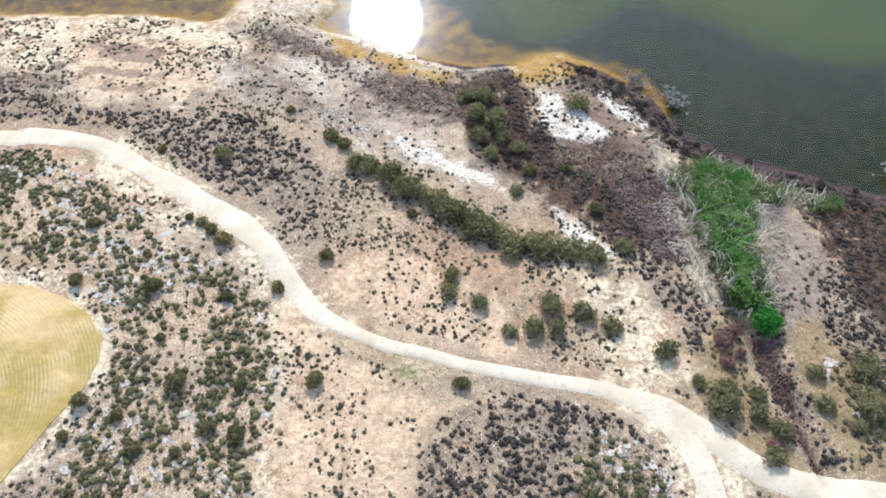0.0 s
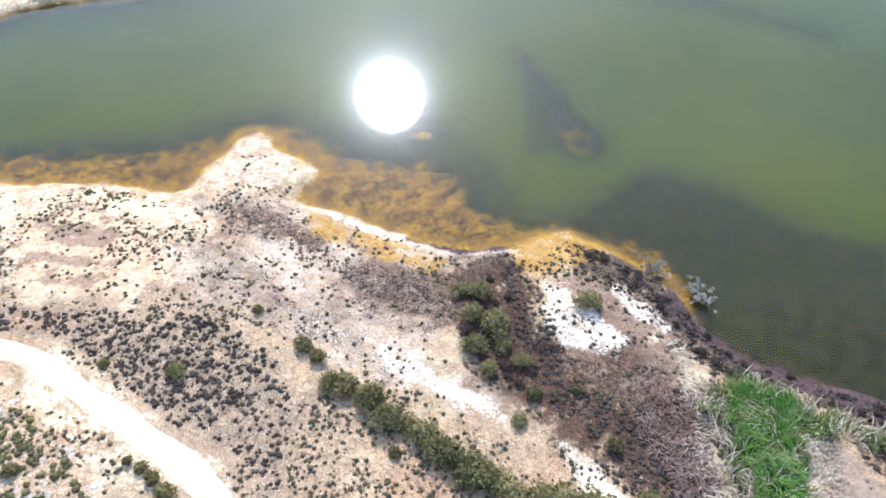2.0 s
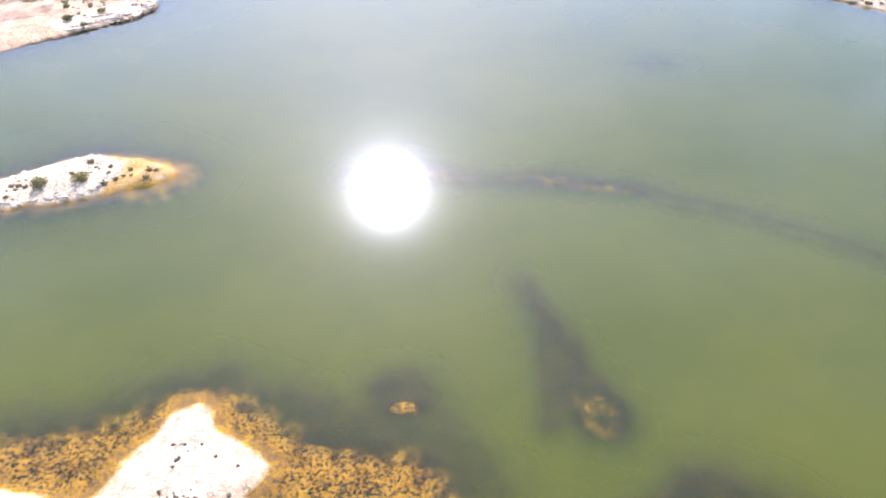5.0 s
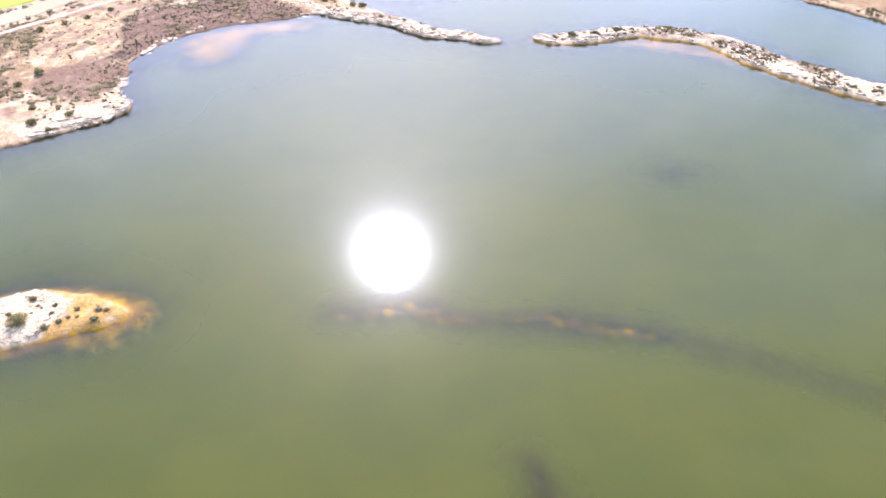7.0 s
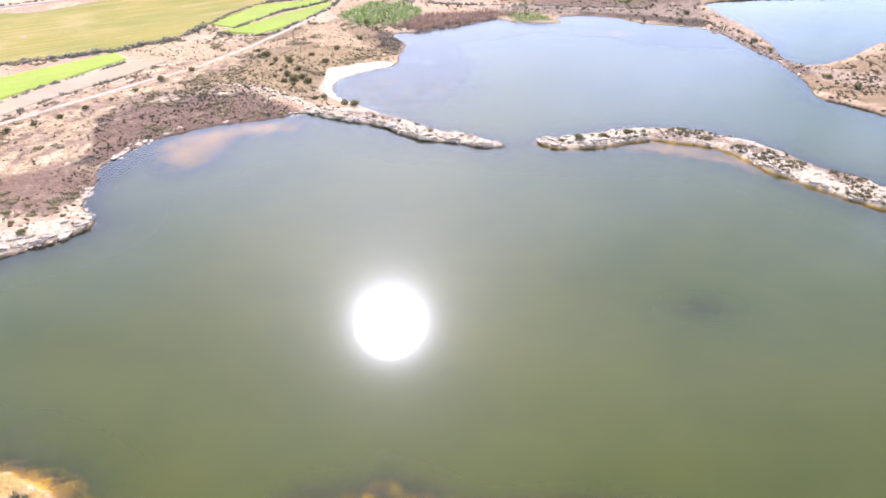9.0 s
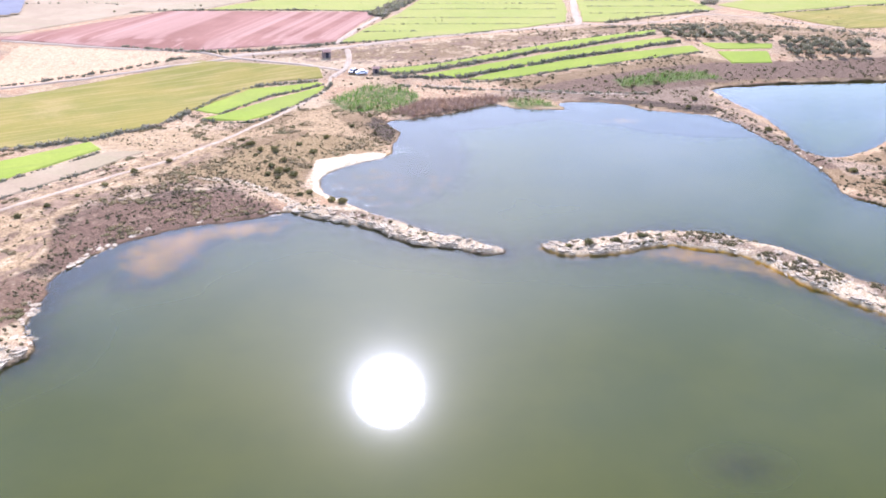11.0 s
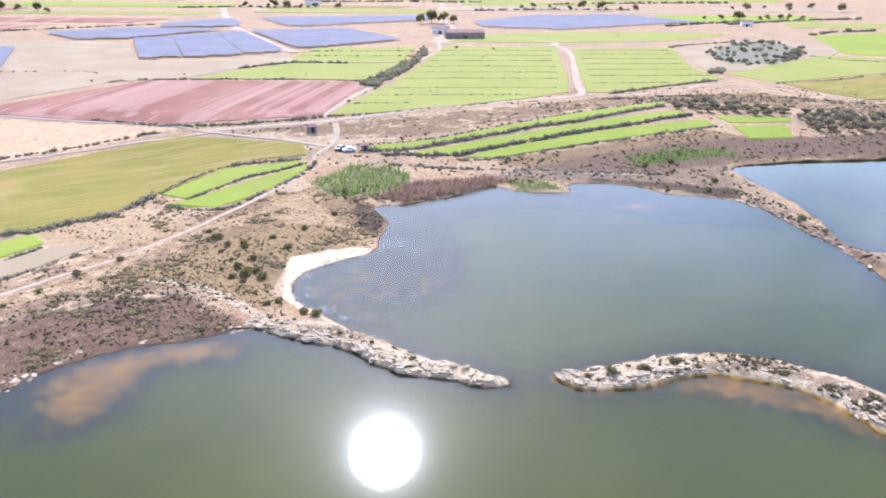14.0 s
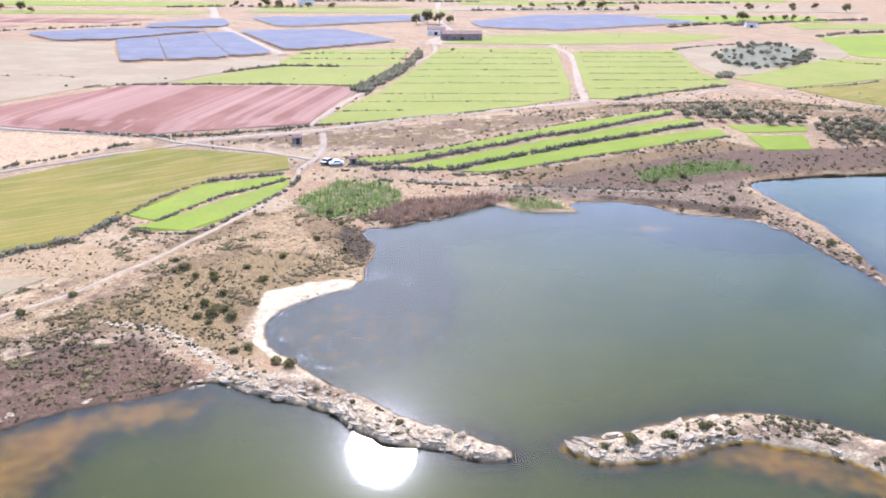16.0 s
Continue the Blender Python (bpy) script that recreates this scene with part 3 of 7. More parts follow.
soil("rill", (-100, 205), (-80, 260), (-66, 285), (-40, 300), (-25, 305), (-45, 275), (-58, 250), (-54, 226), (-58, 206), (-75, 190))
soil("rill", (-32, 88), (-24, 91), (-16, 88), (-6, 79), (5, 77), (4, 66), (8, 52), (2, 54), (-8, 60), (-20, 68), (-30, 76))
soil("rill", (-62, 88), (-40, 88), (-30, 80), (-28, 72), (-40, 70), (-62, 78))
soil("rill", (9, 72), (22, 67), (22, 58), (14, 55), (9, 60))
soil("rill", (-40, 396), (0, 404), (60, 428), (110, 440), (210, 430), (210, 412), (150, 428), (60, 404), (10, 380), (-30, 384))
soil("beach", (-13.6, 275), (-12.8, 284), (-5.7, 288.6), (3.1, 290), (5.6, 288), (5, 286), (-3.1, 281.6), (-8.9, 277), (-10.8, 272), (-11, 266.4), (-6, 258.6), (-1, 252.8), (-2.2, 252.4), (-8, 258.8), (-12.4, 265.3), (-12.6, 270))
soil("marsh", (46, 343), (60, 342), (84, 337), (104, 325), (112, 347), (116, 359), (135, 364), (180, 366), (215, 374), (215, 392), (160, 384), (128, 383), (100, 376), (66, 362), (44, 349))
soil("marsh", (108, 322), (113, 300), (114, 288), (117, 274), (112, 274), (109.5, 290), (106, 312), (104, 322))
# straw coloured beds of dead reed
soil("straw", (20.2, 61.4), (22.8, 58), (20.4, 49.6), (21.1, 43.5), (22.1, 38), (19.8, 38.4), (18.3, 46.6), (19.4, 55.2))
soil("straw", (28.4, 55), (31.2, 52), (31, 47), (28.6, 43), (26.6, 37.5), (25.4, 39.6), (27.3, 46), (28, 51))
soil("thatch", (30, 53), (33, 49), (34.2, 43.2), (31.6, 37), (27, 35), (26.4, 39.6), (28.3, 46))
soil("litter", (33, 52), (37, 54), (46, 49.5), (54, 46), (54, 34), (46, 36), (35, 42), (34, 47))
# ochre wet algae inland of the salt line
soil("ochre", (-18, 87), (-11.4, 81.2), (-5.5, 77.9), (-2.1, 75), (-3.1, 73.3), (-10.1, 76.4), (-16, 80.5))
soil("ochre", (5.5, 79), (9, 80), (13.5, 80), (17, 77), (15, 73.5), (11, 73), (8, 71), (6.5, 74))
soil("ochre", (-30.5, 141.6), (-36, 138.4), (-43, 137), (-42.5, 139.8), (-41.4, 141), (-41.6, 144), (-47, 149), (-38.6, 147.4))
soil("ochre", (1, 284), (5, 290), (7.5, 290), (3, 283.5))
# broken pale limestone
soil("stone", (-53.5, 63.6), (-48.7, 64.1), (-40.2, 57), (-32, 49), (-27, 46), (-22.8, 41.6), (-21.6, 31.8), (-22.9, 26.7), (-24, 10), (-44, 10), (-35.8, 33), (-36.4, 38.9), (-40.1, 46), (-49.4, 49.7))
soil("stone", (4, 25), (8, 26.5), (11, 24), (12, 10), (2, 10))
soil("stone", (28.5, 30.5), (32, 32), (36, 28), (40, 20), (33, 20), (29.5, 26))
soil("ledge", *ISLAND)
soil("ledge", *SPIT)
soil("ledge", (-19, 254), (-13, 254.5), (-3, 254), (6, 249.5), (17, 241), (26, 234), (25.6, 231), (18, 232.5), (8, 236.5), (-3, 244), (-16.8, 251))
soil("ledge", (-63, 190), (-50, 199), (-48.6, 203), (-56, 203), (-68, 195))
soil("stone", (-56, 246), (-50, 252), (-30, 258), (-25, 255), (-40, 248), (-54, 240))

# ---- the sheet of ground ----


def ladder(*spans):
    """Coordinates with the given steps between the given ends, growing towards both horizons."""
    res = []
    for a, b, step in spans:
        n = max(1, int(round((b - a) / step)))
        res += [a + (b - a) * k / n for k in range(n)]
    res.append(spans[-1][1])
    return res


def to_horizon(core, low, high):
    step, out = 3.0, []
    v = core[0]
    while v > low:
        step *= 1.25
        v -= step
        out.append(v)
    core = out[::-1] + core
    step, v = 3.0, core[-1]
    while v < high:
        step *= 1.25
        v += step
        core.append(v)
    return core


gx = np.array(to_horizon(ladder((-160, -64, 1.6), (-64, 52, 0.52), (52, 128, 0.8), (128, 330, 2.5)), -4800, 4800))
gy = np.array(to_horizon(ladder((6, 108, 0.52), (108, 130, 1.1), (130, 150, 0.6), (150, 186, 1.8), (186, 345, 0.85), (345, 430, 1.3), (430, 900, 4.0)), -4800, 4900))


def sheet(name, xs, ys, height, material, values):
    """A grid of ground or water with named values at its points."""
    X, Y = np.meshgrid(xs, ys)
    x, y = X.ravel(), Y.ravel()
    z = height(x, y)
    nx, ny = len(xs), len(ys)
    k = np.arange(nx * ny).reshape(ny, nx)
    quads = np.stack([k[:-1, :-1], k[:-1, 1:], k[1:, 1:], k[1:, :-1]], -1).reshape(-1, 4)
    me = bpy.data.meshes.new(name)
    me.vertices.add(nx * ny)
    me.vertices.foreach_set("co", np.stack([x, y, z], -1).astype(np.float32).ravel())
    me.loops.add(quads.size)
    me.loops.foreach_set("vertex_index", quads.astype(np.int32).ravel())
    me.polygons.add(len(quads))
    me.polygons.foreach_set("loop_start", np.arange(0, quads.size, 4, dtype=np.int32))
    me.polygons.foreach_set("use_smooth", np.ones(len(quads), bool))
    me.update(calc_edges=True)
    for key, get in values.items():
        at = me.attributes.new(key, "FLOAT", "POINT")
        at.data.foreach_set("value", get(x, y).astype(np.float32))
    me.materials.append(material)
    return new(name, me)


# ---- materials ----
class Nodes:
    """A short way to write node trees."""

    def __init__(self, name):
        self.mat = bpy.data.materials.new(name)
        self.mat.use_nodes = True
        self.tree = self.mat.node_tree
        self.out = self.tree.nodes["Material Output"]
        self.bsdf = self.tree.nodes["Principled BSDF"]
        self.co = self.add("ShaderNodeTexCoord").outputs["Object"]

    def add(self, kind):
        return self.tree.nodes.new(kind)

    def put(self, value, socket):
        if isinstance(value, (int, float)):
            socket.default_value = value
        elif isinstance(value, tuple):
            socket.default_value = (*value, 1) if len(value) == 3 and len(socket.default_value) == 4 else value
        else:
            self.tree.links.new(value, socket)

    def noise(self, scale, detail=3.0, rough=0.55, stretch=None, turn=0.0):
        n = self.add("ShaderNodeTexNoise")
        n.inputs["Scale"].default_value, n.inputs["Detail"].default_value, n.inputs["Roughness"].default_value = scale, detail, rough
        co = self.co
        if stretch:
            m = self.add("ShaderNodeMapping")
            m.vector_type = "TEXTURE"
            m.inputs["Scale"].default_value, m.inputs["Rotation"].default_value = tuple(1 / k for k in stretch), (0, 0, radians(turn))
            self.put(co, m.inputs["Vector"])
            co = m.outputs[0]
        self.put(co, n.inputs["Vector"])
        return n.outputs["Fac"]

    def math(self, op, a, b=0.0, clamp=False):
        n = self.add("ShaderNodeMath")
        n.operation, n.use_clamp = op, clamp
        self.put(a, n.inputs[0])
        self.put(b, n.inputs[1])
        return n.outputs[0]

    def step(self, v, a, b):
        n = self.add("ShaderNodeMapRange")
        n.interpolation_type = "SMOOTHSTEP"
        self.put(v, n.inputs[0])
        n.inputs[1].default_value, n.inputs[2].default_value = a, b
        return n.outputs[0]

    def mix(self, fac, a, b, how="MIX"):
        n = self.add("ShaderNodeMix")
        n.data_type, n.blend_type = "RGBA", how
        self.put(fac, n.inputs[0])
        self.put(a, n.inputs[6])
        self.put(b, n.inputs[7])
        return n.outputs[2]

    def value(self, name):
        n = self.add("ShaderNodeAttribute")
        n.attribute_name = name
        return n.outputs["Fac"]

    def bump(self, height, depth, strength=1.0):
        n = self.add("ShaderNodeBump")
        n.inputs["Strength"].default_value, n.inputs["Distance"].default_value = strength, depth
        self.put(height, n.inputs["Height"])
        self.put(n.outputs[0], self.bsdf.inputs["Normal"])

    def done(self, colour, rough=0.95, spec=0.05):
        self.put(colour, self.bsdf.inputs["Base Color"])
        self.put(rough, self.bsdf.inputs["Roughness"])
        self.put(spec, self.bsdf.inputs["Specular IOR Level"])
        return self.mat


def ground_material():
    n = Nodes("dry_ground")
    big, wide, mid, fine, grit = n.noise(0.05), n.noise(0.14, 4, 0.6), n.noise(0.5, 4), n.noise(2.2, 4, 0.65), n.noise(8, 3, 0.7)
    col = n.mix(n.step(mid, 0.35, 0.65), (0.33, 0.23, 0.13), (0.44, 0.315, 0.19))
    col = n.mix(n.step(wide, 0.42, 0.6), col, (0.33, 0.20, 0.115))
    col = n.mix(n.step(big, 0.45, 0.6), col, (0.30, 0.21, 0.135))
    col = n.mix(n.math("MULTIPLY", n.step(fine, 0.5, 0.6), 0.7), col, (0.17, 0.12, 0.08))
    col = n.mix(n.math("MULTIPLY", n.step(grit, 0.55, 0.66), 0.7), col, (0.64, 0.53, 0.41))
    shift = n.math("ADD", n.math("MULTIPLY", n.math("SUBTRACT", wide, 0.5), 5.0), n.math("MULTIPLY", n.math("SUBTRACT", mid, 0.5), 4.0))
    shift = n.math("ADD", shift, n.math("MULTIPLY", n.math("SUBTRACT", fine, 0.5), 3.4))
    blotch = n.math("ADD", n.math("MULTIPLY", fine, 0.55), n.math("MULTIPLY", mid, 0.45))

    def layer(name, col, c1, c2, edge=1.0, cover=(0.0, 0.01), amount=1.0, speck=None):
        v = n.math("ADD", n.value(name), n.math("MULTIPLY", shift, edge))
        fac = n.step(v, -0.6 * edge, 0.9 * edge)
        if cover[0] > 0:
            fac = n.math("MULTIPLY", fac, n.step(blotch, *cover))
        fac = n.math("MULTIPLY", fac, amount)
        inner = n.mix(n.step(fine, 0.35, 0.65), c1, c2)
        if speck:
            inner = n.mix(n.step(grit, 0.53, 0.64), inner, speck)
        return n.mix(fac, col, inner)

    col = layer("sand", col, (0.52, 0.395, 0.25), (0.66, 0.53, 0.36), 1.8, (0.43, 0.55), speck=(0.50, 0.37, 0.25))
    col = layer("orange", col, (0.46, 0.30, 0.18), (0.58, 0.41, 0.26), 1.8, (0.36, 0.52), speck=(0.36, 0.25, 0.17))
    col = layer("stone", col, (0.28, 0.178, 0.098), (0.41, 0.285, 0.175), 1.0, speck=(0.63, 0.53, 0.42))
    col = layer("dust", col, (0.33, 0.24, 0.15), (0.43, 0.325, 0.21), 1.2, speck=(0.36, 0.27, 0.19))
    col = layer("brown", col, (0.155, 0.10, 0.052), (0.24, 0.165, 0.092), 1.5, (0.28, 0.40), speck=(0.28, 0.205, 0.13))
    col = layer("pale", col, (0.275, 0.187, 0.10), (0.385, 0.275, 0.16), 2.0, (0.37, 0.53), speck=(0.34, 0.245, 0.155))
    col = layer("olive", col, (0.185, 0.125, 0.058), (0.285, 0.20, 0.105), 1.8, (0.33, 0.47), 0.85, speck=(0.33, 0.25, 0.14))
    col = layer("ledge", col, (0.31, 0.22, 0.13), (0.60, 0.50, 0.365), 0.35, speck=(0.17, 0.115, 0.062))
    col = layer("mauve", col, (0.175, 0.115, 0.08), (0.275, 0.19, 0.137), 0.8, speck=(0.13, 0.085, 0.06))
    col = layer("marsh", col, (0.10, 0.062, 0.042), (0.165, 0.112, 0.08), 1.2, speck=(0.25, 0.18, 0.13))
    col = layer("ditch", col, (0.115, 0.070, 0.050), (0.185, 0.12, 0.085), 0.4)
    col = layer("straw", col, (0.42, 0.33, 0.22), (0.56, 0.46, 0.32), 0.6)
    col = layer("thatch", col, (0.215, 0.155, 0.115), (0.30, 0.225, 0.17), 0.6, speck=(0.17, 0.115, 0.085))
    col = layer("litter", col, (0.13, 0.09, 0.062), (0.23, 0.165, 0.115), 1.2, (0.40, 0.52), 0.9, speck=(0.48, 0.38, 0.28))
    col = layer("dark", col, (0.042, 0.030, 0.021), (0.085, 0.060, 0.042), 1.2, (0.31, 0.44), speck=(0.20, 0.15, 0.11))
    col = layer("green", col, (0.06, 0.085, 0.022), (0.14, 0.16, 0.06), 1.2, (0.40, 0.50), speck=(0.20, 0.16, 0.085))
    lines = n.math("ADD", n.value("streak"), n.math("MULTIPLY", n.math("SUBTRACT", fine, 0.5), 0.35))
    rill = n.step(n.math("ADD", n.value("rill"), n.math("MULTIPLY", shift, 0.8)), -1.5, 2.5)
    col = n.mix(n.math("MULTIPLY", rill, n.math("MULTIPLY", n.step(lines, 0.55, 0.74), 0.6)), col, n.mix(n.step(fine, 0.4, 0.6), (0.40, 0.30, 0.19), (0.57, 0.455, 0.315)))
    col = n.mix(n.math("MULTIPLY", rill, n.math("MULTIPLY", n.math("SUBTRACT", 1.0, n.step(lines, 0.36, 0.50)), 0.75)), col, n.mix(n.step(mid, 0.4, 0.6), (0.15, 0.10, 0.07), (0.23, 0.155, 0.115)))
    col = layer("salt", col, (0.34, 0.25, 0.18), (0.48, 0.375, 0.285), 1.6, (0.36, 0.50), 0.6, speck=(0.22, 0.15, 0.11))
    col = layer("loam", col, (0.034, 0.018, 0.012), (0.072, 0.041, 0.028), 1.6, (0.34, 0.44), 0.95, speck=(0.15, 0.10, 0.073))
    col = layer("russet", col, (0.115, 0.068, 0.046), (0.19, 0.122, 0.087), 1.5, (0.33, 0.45), 0.88, speck=(0.10, 0.065, 0.048))
    col = layer("heath", col, (0.075, 0.049, 0.036), (0.15, 0.102, 0.078), 1.8, (0.43, 0.55), 0.9, speck=(0.30, 0.225, 0.17))
    salty = n.math("MULTIPLY", n.step(n.math("ADD", n.value("salt"), n.math("MULTIPLY", shift, 0.9)), -1.0, 1.5), n.math("MULTIPLY", n.step(n.math("ADD", n.math("MULTIPLY", grit, 0.75), n.math("ADD", n.math("MULTIPLY", fine, 0.25), n.math("MULTIPLY", n.math("SUBTRACT", n.value("streak"), 0.5), 0.22))), 0.52, 0.62), 0.8))
    salty = n.math("MULTIPLY", salty, n.math("SUBTRACT", 1.0, n.math("MULTIPLY", n.step(n.math("ADD", n.value("loam"), shift), -0.4, 1.6), 0.8)))
    col = n.mix(salty, col, n.mix(n.step(mid, 0.4, 0.6), (0.52, 0.43, 0.345), (0.66, 0.565, 0.47)))
    col = layer("ochre", col, (0.25, 0.135, 0.026), (0.37, 0.215, 0.042), 0.9, (0.38, 0.50), 0.85, speck=(0.14, 0.08, 0.03))
    crust = n.math("MULTIPLY", n.step(n.math("ADD", n.value("crust"), n.math("MULTIPLY", shift, 0.5)), -0.5, 0.6), n.step(n.math("ADD", n.math("MULTIPLY", blotch, 0.45), n.math("MULTIPLY", grit, 0.55)), 0.455, 0.53))
    col = n.mix(crust, col, (0.71, 0.615, 0.51))
    col = layer("mud", col, (0.036, 0.024, 0.024), (0.08, 0.052, 0.052), 0.5, speck=(0.12, 0.085, 0.08))
    sandy = n.step(n.math("ADD", n.value("beach"), n.math("MULTIPLY", shift, 0.22)), -0.4, 0.5)
    col = n.mix(sandy, col, n.mix(n.step(mid, 0.4, 0.6), (0.52, 0.41, 0.28), (0.64, 0.53, 0.39)))
    col = n.mix(1.0, col, (1.06, 1.0, 0.84), "MULTIPLY")
    col = n.mix(0.5, col, n.mix(grit, (0.5, 0.5, 0.5), (1.4, 1.4, 1.4)), "MULTIPLY")
    col = n.mix(0.45, col, n.mix(n.step(n.noise(0.9, 5, 0.7), 0.3, 0.7), (0.55, 0.52, 0.5), (1.3, 1.3, 1.3)), "MULTIPLY")
    # below the waterline: brown mud and ochre weed
    wet = n.step(n.math("ADD", n.value("wet"), n.math("MULTIPLY", n.math("SUBTRACT", fine, 0.5), 1.2)), -0.6, 0.3)
    bed = n.mix(n.step(mid, 0.4, 0.6), (0.022, 0.018, 0.008), (0.036, 0.027, 0.011))
    bed = n.mix(n.math("SUBTRACT", 1.0, n.math("MAXIMUM", n.step(n.math("ADD", n.value("wet"), n.math("MULTIPLY", shift, 0.35)), 0.2, 1.8), n.math("SUBTRACT", 1.0, n.step(n.value("weed"), -2.0, 0.5)))), bed, (0.15, 0.09, 0.026))
    weed = n.step(n.math("ADD", n.value("weed"), n.math("MULTIPLY", n.math("SUBTRACT", mid, 0.5), 6.0)), -0.6, 2.8)
    tangle = n.math("ADD", n.math("MULTIPLY", mid, 0.12), n.math("ADD", n.math("MULTIPLY", fine, 0.35), n.math("MULTIPLY", n.noise(4.0, 3, 0.65), 0.53)))
    weed = n.math("MULTIPLY", weed, n.step(tangle, 0.435, 0.555))
    bed = n.mix(weed, bed, n.mix(n.step(mid, 0.35, 0.65), (0.24, 0.118, 0.004), (0.39, 0.21, 0.008)))
    bloom = n.math("ADD", n.value("bloom"), n.math("ADD", n.math("MULTIPLY", n.math("SUBTRACT", wide, 0.5), 9.0), n.math("MULTIPLY", n.math("SUBTRACT", mid, 0.5), 5.0)))
    bed = n.mix(n.math("MULTIPLY", n.step(bloom, -0.5, 5.0), 0.65), bed, n.mix(n.step(mid, 0.35, 0.65), (0.33, 0.155, 0.009), (0.45, 0.225, 0.014)))
    col = n.mix(wet, col, bed)
    n.bump(n.math("ADD", n.math("MULTIPLY", fine, 0.7), n.math("MULTIPLY", grit, 0.3)), 0.22)
    return n.done(col, 1.0, n.math("MULTIPLY", n.math("SUBTRACT", 1.0, wet), 0.05))


def water_material():
    n = Nodes("lagoon_water")
    n.tree.nodes.remove(n.bsdf)
    cloudy = n.noise(0.035, 4, 0.6)
    body = n.add("ShaderNodeBsdfDiffuse")
    n.put(n.mix(n.step(cloudy, 0.3, 0.7), (0.043, 0.0455, 0.0025), (0.0555, 0.0545, 0.0025)), body.inputs["Color"])
    clear = n.add("ShaderNodeBsdfTransparent")
    clear.inputs["Color"].default_value = (0.95, 0.94, 0.86, 1)
    murk = n.math("SUBTRACT", 1.0, n.math("POWER", 2.718, n.math("MULTIPLY", n.value("depth"), -1.25)))
    under = n.add("ShaderNodeMixShader")
    n.put(murk, under.inputs[0])
    n.put(clear.outputs[0], under.inputs[1])
    n.put(body.outputs[0], under.inputs[2])
    # a near-mirror lobe; two rougher lobes imitate the glow round the sun's glint
    across = n.add("ShaderNodeCombineXYZ")
    across.inputs[0].default_value = 1.0

    # roughness stretched crosswise so that the glint and its imitated glow look round
    def sheen(rough):
        g = n.add("ShaderNodeBsdfGlossy")
        g.inputs["Roughness"].default_value, g.inputs["Anisotropy"].default_value = rough, -0.23
        n.put(across.outputs[0], g.inputs["Tangent"])
        return g.outputs[0]

    both = n.add("ShaderNodeMixShader")
    both.inputs[0].default_value = 0.40
    n.put(sheen(0.135), both.inputs[1])
    n.put(sheen(0.28), both.inputs[2])
    glow_lobes = both.outputs[0]
    both = n.add("ShaderNodeMixShader")
    both.inputs[0].default_value = 0.050
    n.put(sheen(0.02), both.inputs[1])
    n.put(glow_lobes, both.inputs[2])
    fres = n.add("ShaderNodeFresnel")
    fres.inputs["IOR"].default_value = 1.333
    top = n.add("ShaderNodeMixShader")
    n.put(fres.outputs[0], top.inputs[0])
    n.put(under.outputs[0], top.inputs[1])
    n.put(both.outputs[0], top.inputs[2])
    n.put(top.outputs[0], n.out.inputs["Surface"])
    return n.mat


def mottled(name, c1, c2, c3=None, scale=1.0, rough=0.95, relief=0.03, spec=0.06):
    """Two or three colours in patches at two sizes."""
    n = Nodes(name)
    a, b = n.noise(0.5 * scale, 4), n.noise(4 * scale, 3, 0.65)
    col = n.mix(n.step(a, 0.36, 0.64), c1, c2)
    if c3:
        col = n.mix(n.math("MULTIPLY", n.step(b, 0.5, 0.66), 0.8), col, c3)
    col = n.mix(0.35, col, n.mix(b, (0.6, 0.6, 0.6), (1.4, 1.4, 1.4)), "MULTIPLY")
    if relief:
        n.bump(b, relief)
    return n.done(col, rough, spec)


def sown(name, c1, c2, c3, turn, pitch=0.9):
    """A field: growth in rows, with patches and thin places."""
    n = Nodes(name)
    rows = n.noise(1.0, 2, 0.5, (pitch, 0.035 if pitch > 0.2 else 0.004, 1), turn)
    patch, fine = n.noise(0.045, 4, 0.6), n.noise(0.9, 4, 0.7)
    col = n.mix(n.step(patch, 0.38, 0.62), c1, c2)
    col = n.mix(n.math("MULTIPLY", n.step(n.noise(0.02, 5, 0.65), 0.52, 0.66), 0.6), col, c3)
    col = n.mix(n.math("MULTIPLY", n.step(rows, 0.48, 0.64), 0.55), col, c3)
    col = n.mix(0.5, col, n.mix(fine, (0.65, 0.65, 0.65), (1.35, 1.35, 1.35)), "MULTIPLY")
    n.bump(fine, 0.12)
    return n.done(col, 0.95, 0.04)


def ploughed(name, c1, c2, c3, turn):
    """Bare earth in long strips, each worked on its own day."""
    n = Nodes(name)
    strips, lines = n.noise(1.0, 2, 0.5, (0.09, 0.0004, 1), turn), n.noise(1.0, 3, 0.6, (0.42, 0.0015, 1), turn)
    patch, fine = n.noise(0.03, 4, 0.6), n.noise(0.9, 4, 0.7)
    col = n.mix(n.step(patch, 0.36, 0.64), c1, c2)
    col = n.mix(n.math("MULTIPLY", n.step(strips, 0.50, 0.60), 0.55), col, c3)
    col = n.mix(n.math("MULTIPLY", n.step(lines, 0.54, 0.66), 0.55), col, c3)
    col = n.mix(n.math("MULTIPLY", n.step(lines, 0.46, 0.34), 0.35), col, c1)
    col = n.mix(0.4, col, n.mix(fine, (0.65, 0.65, 0.65), (1.35, 1.35, 1.35)), "MULTIPLY")
    n.bump(fine, 0.12)
    return n.done(col, 0.95, 0.04)


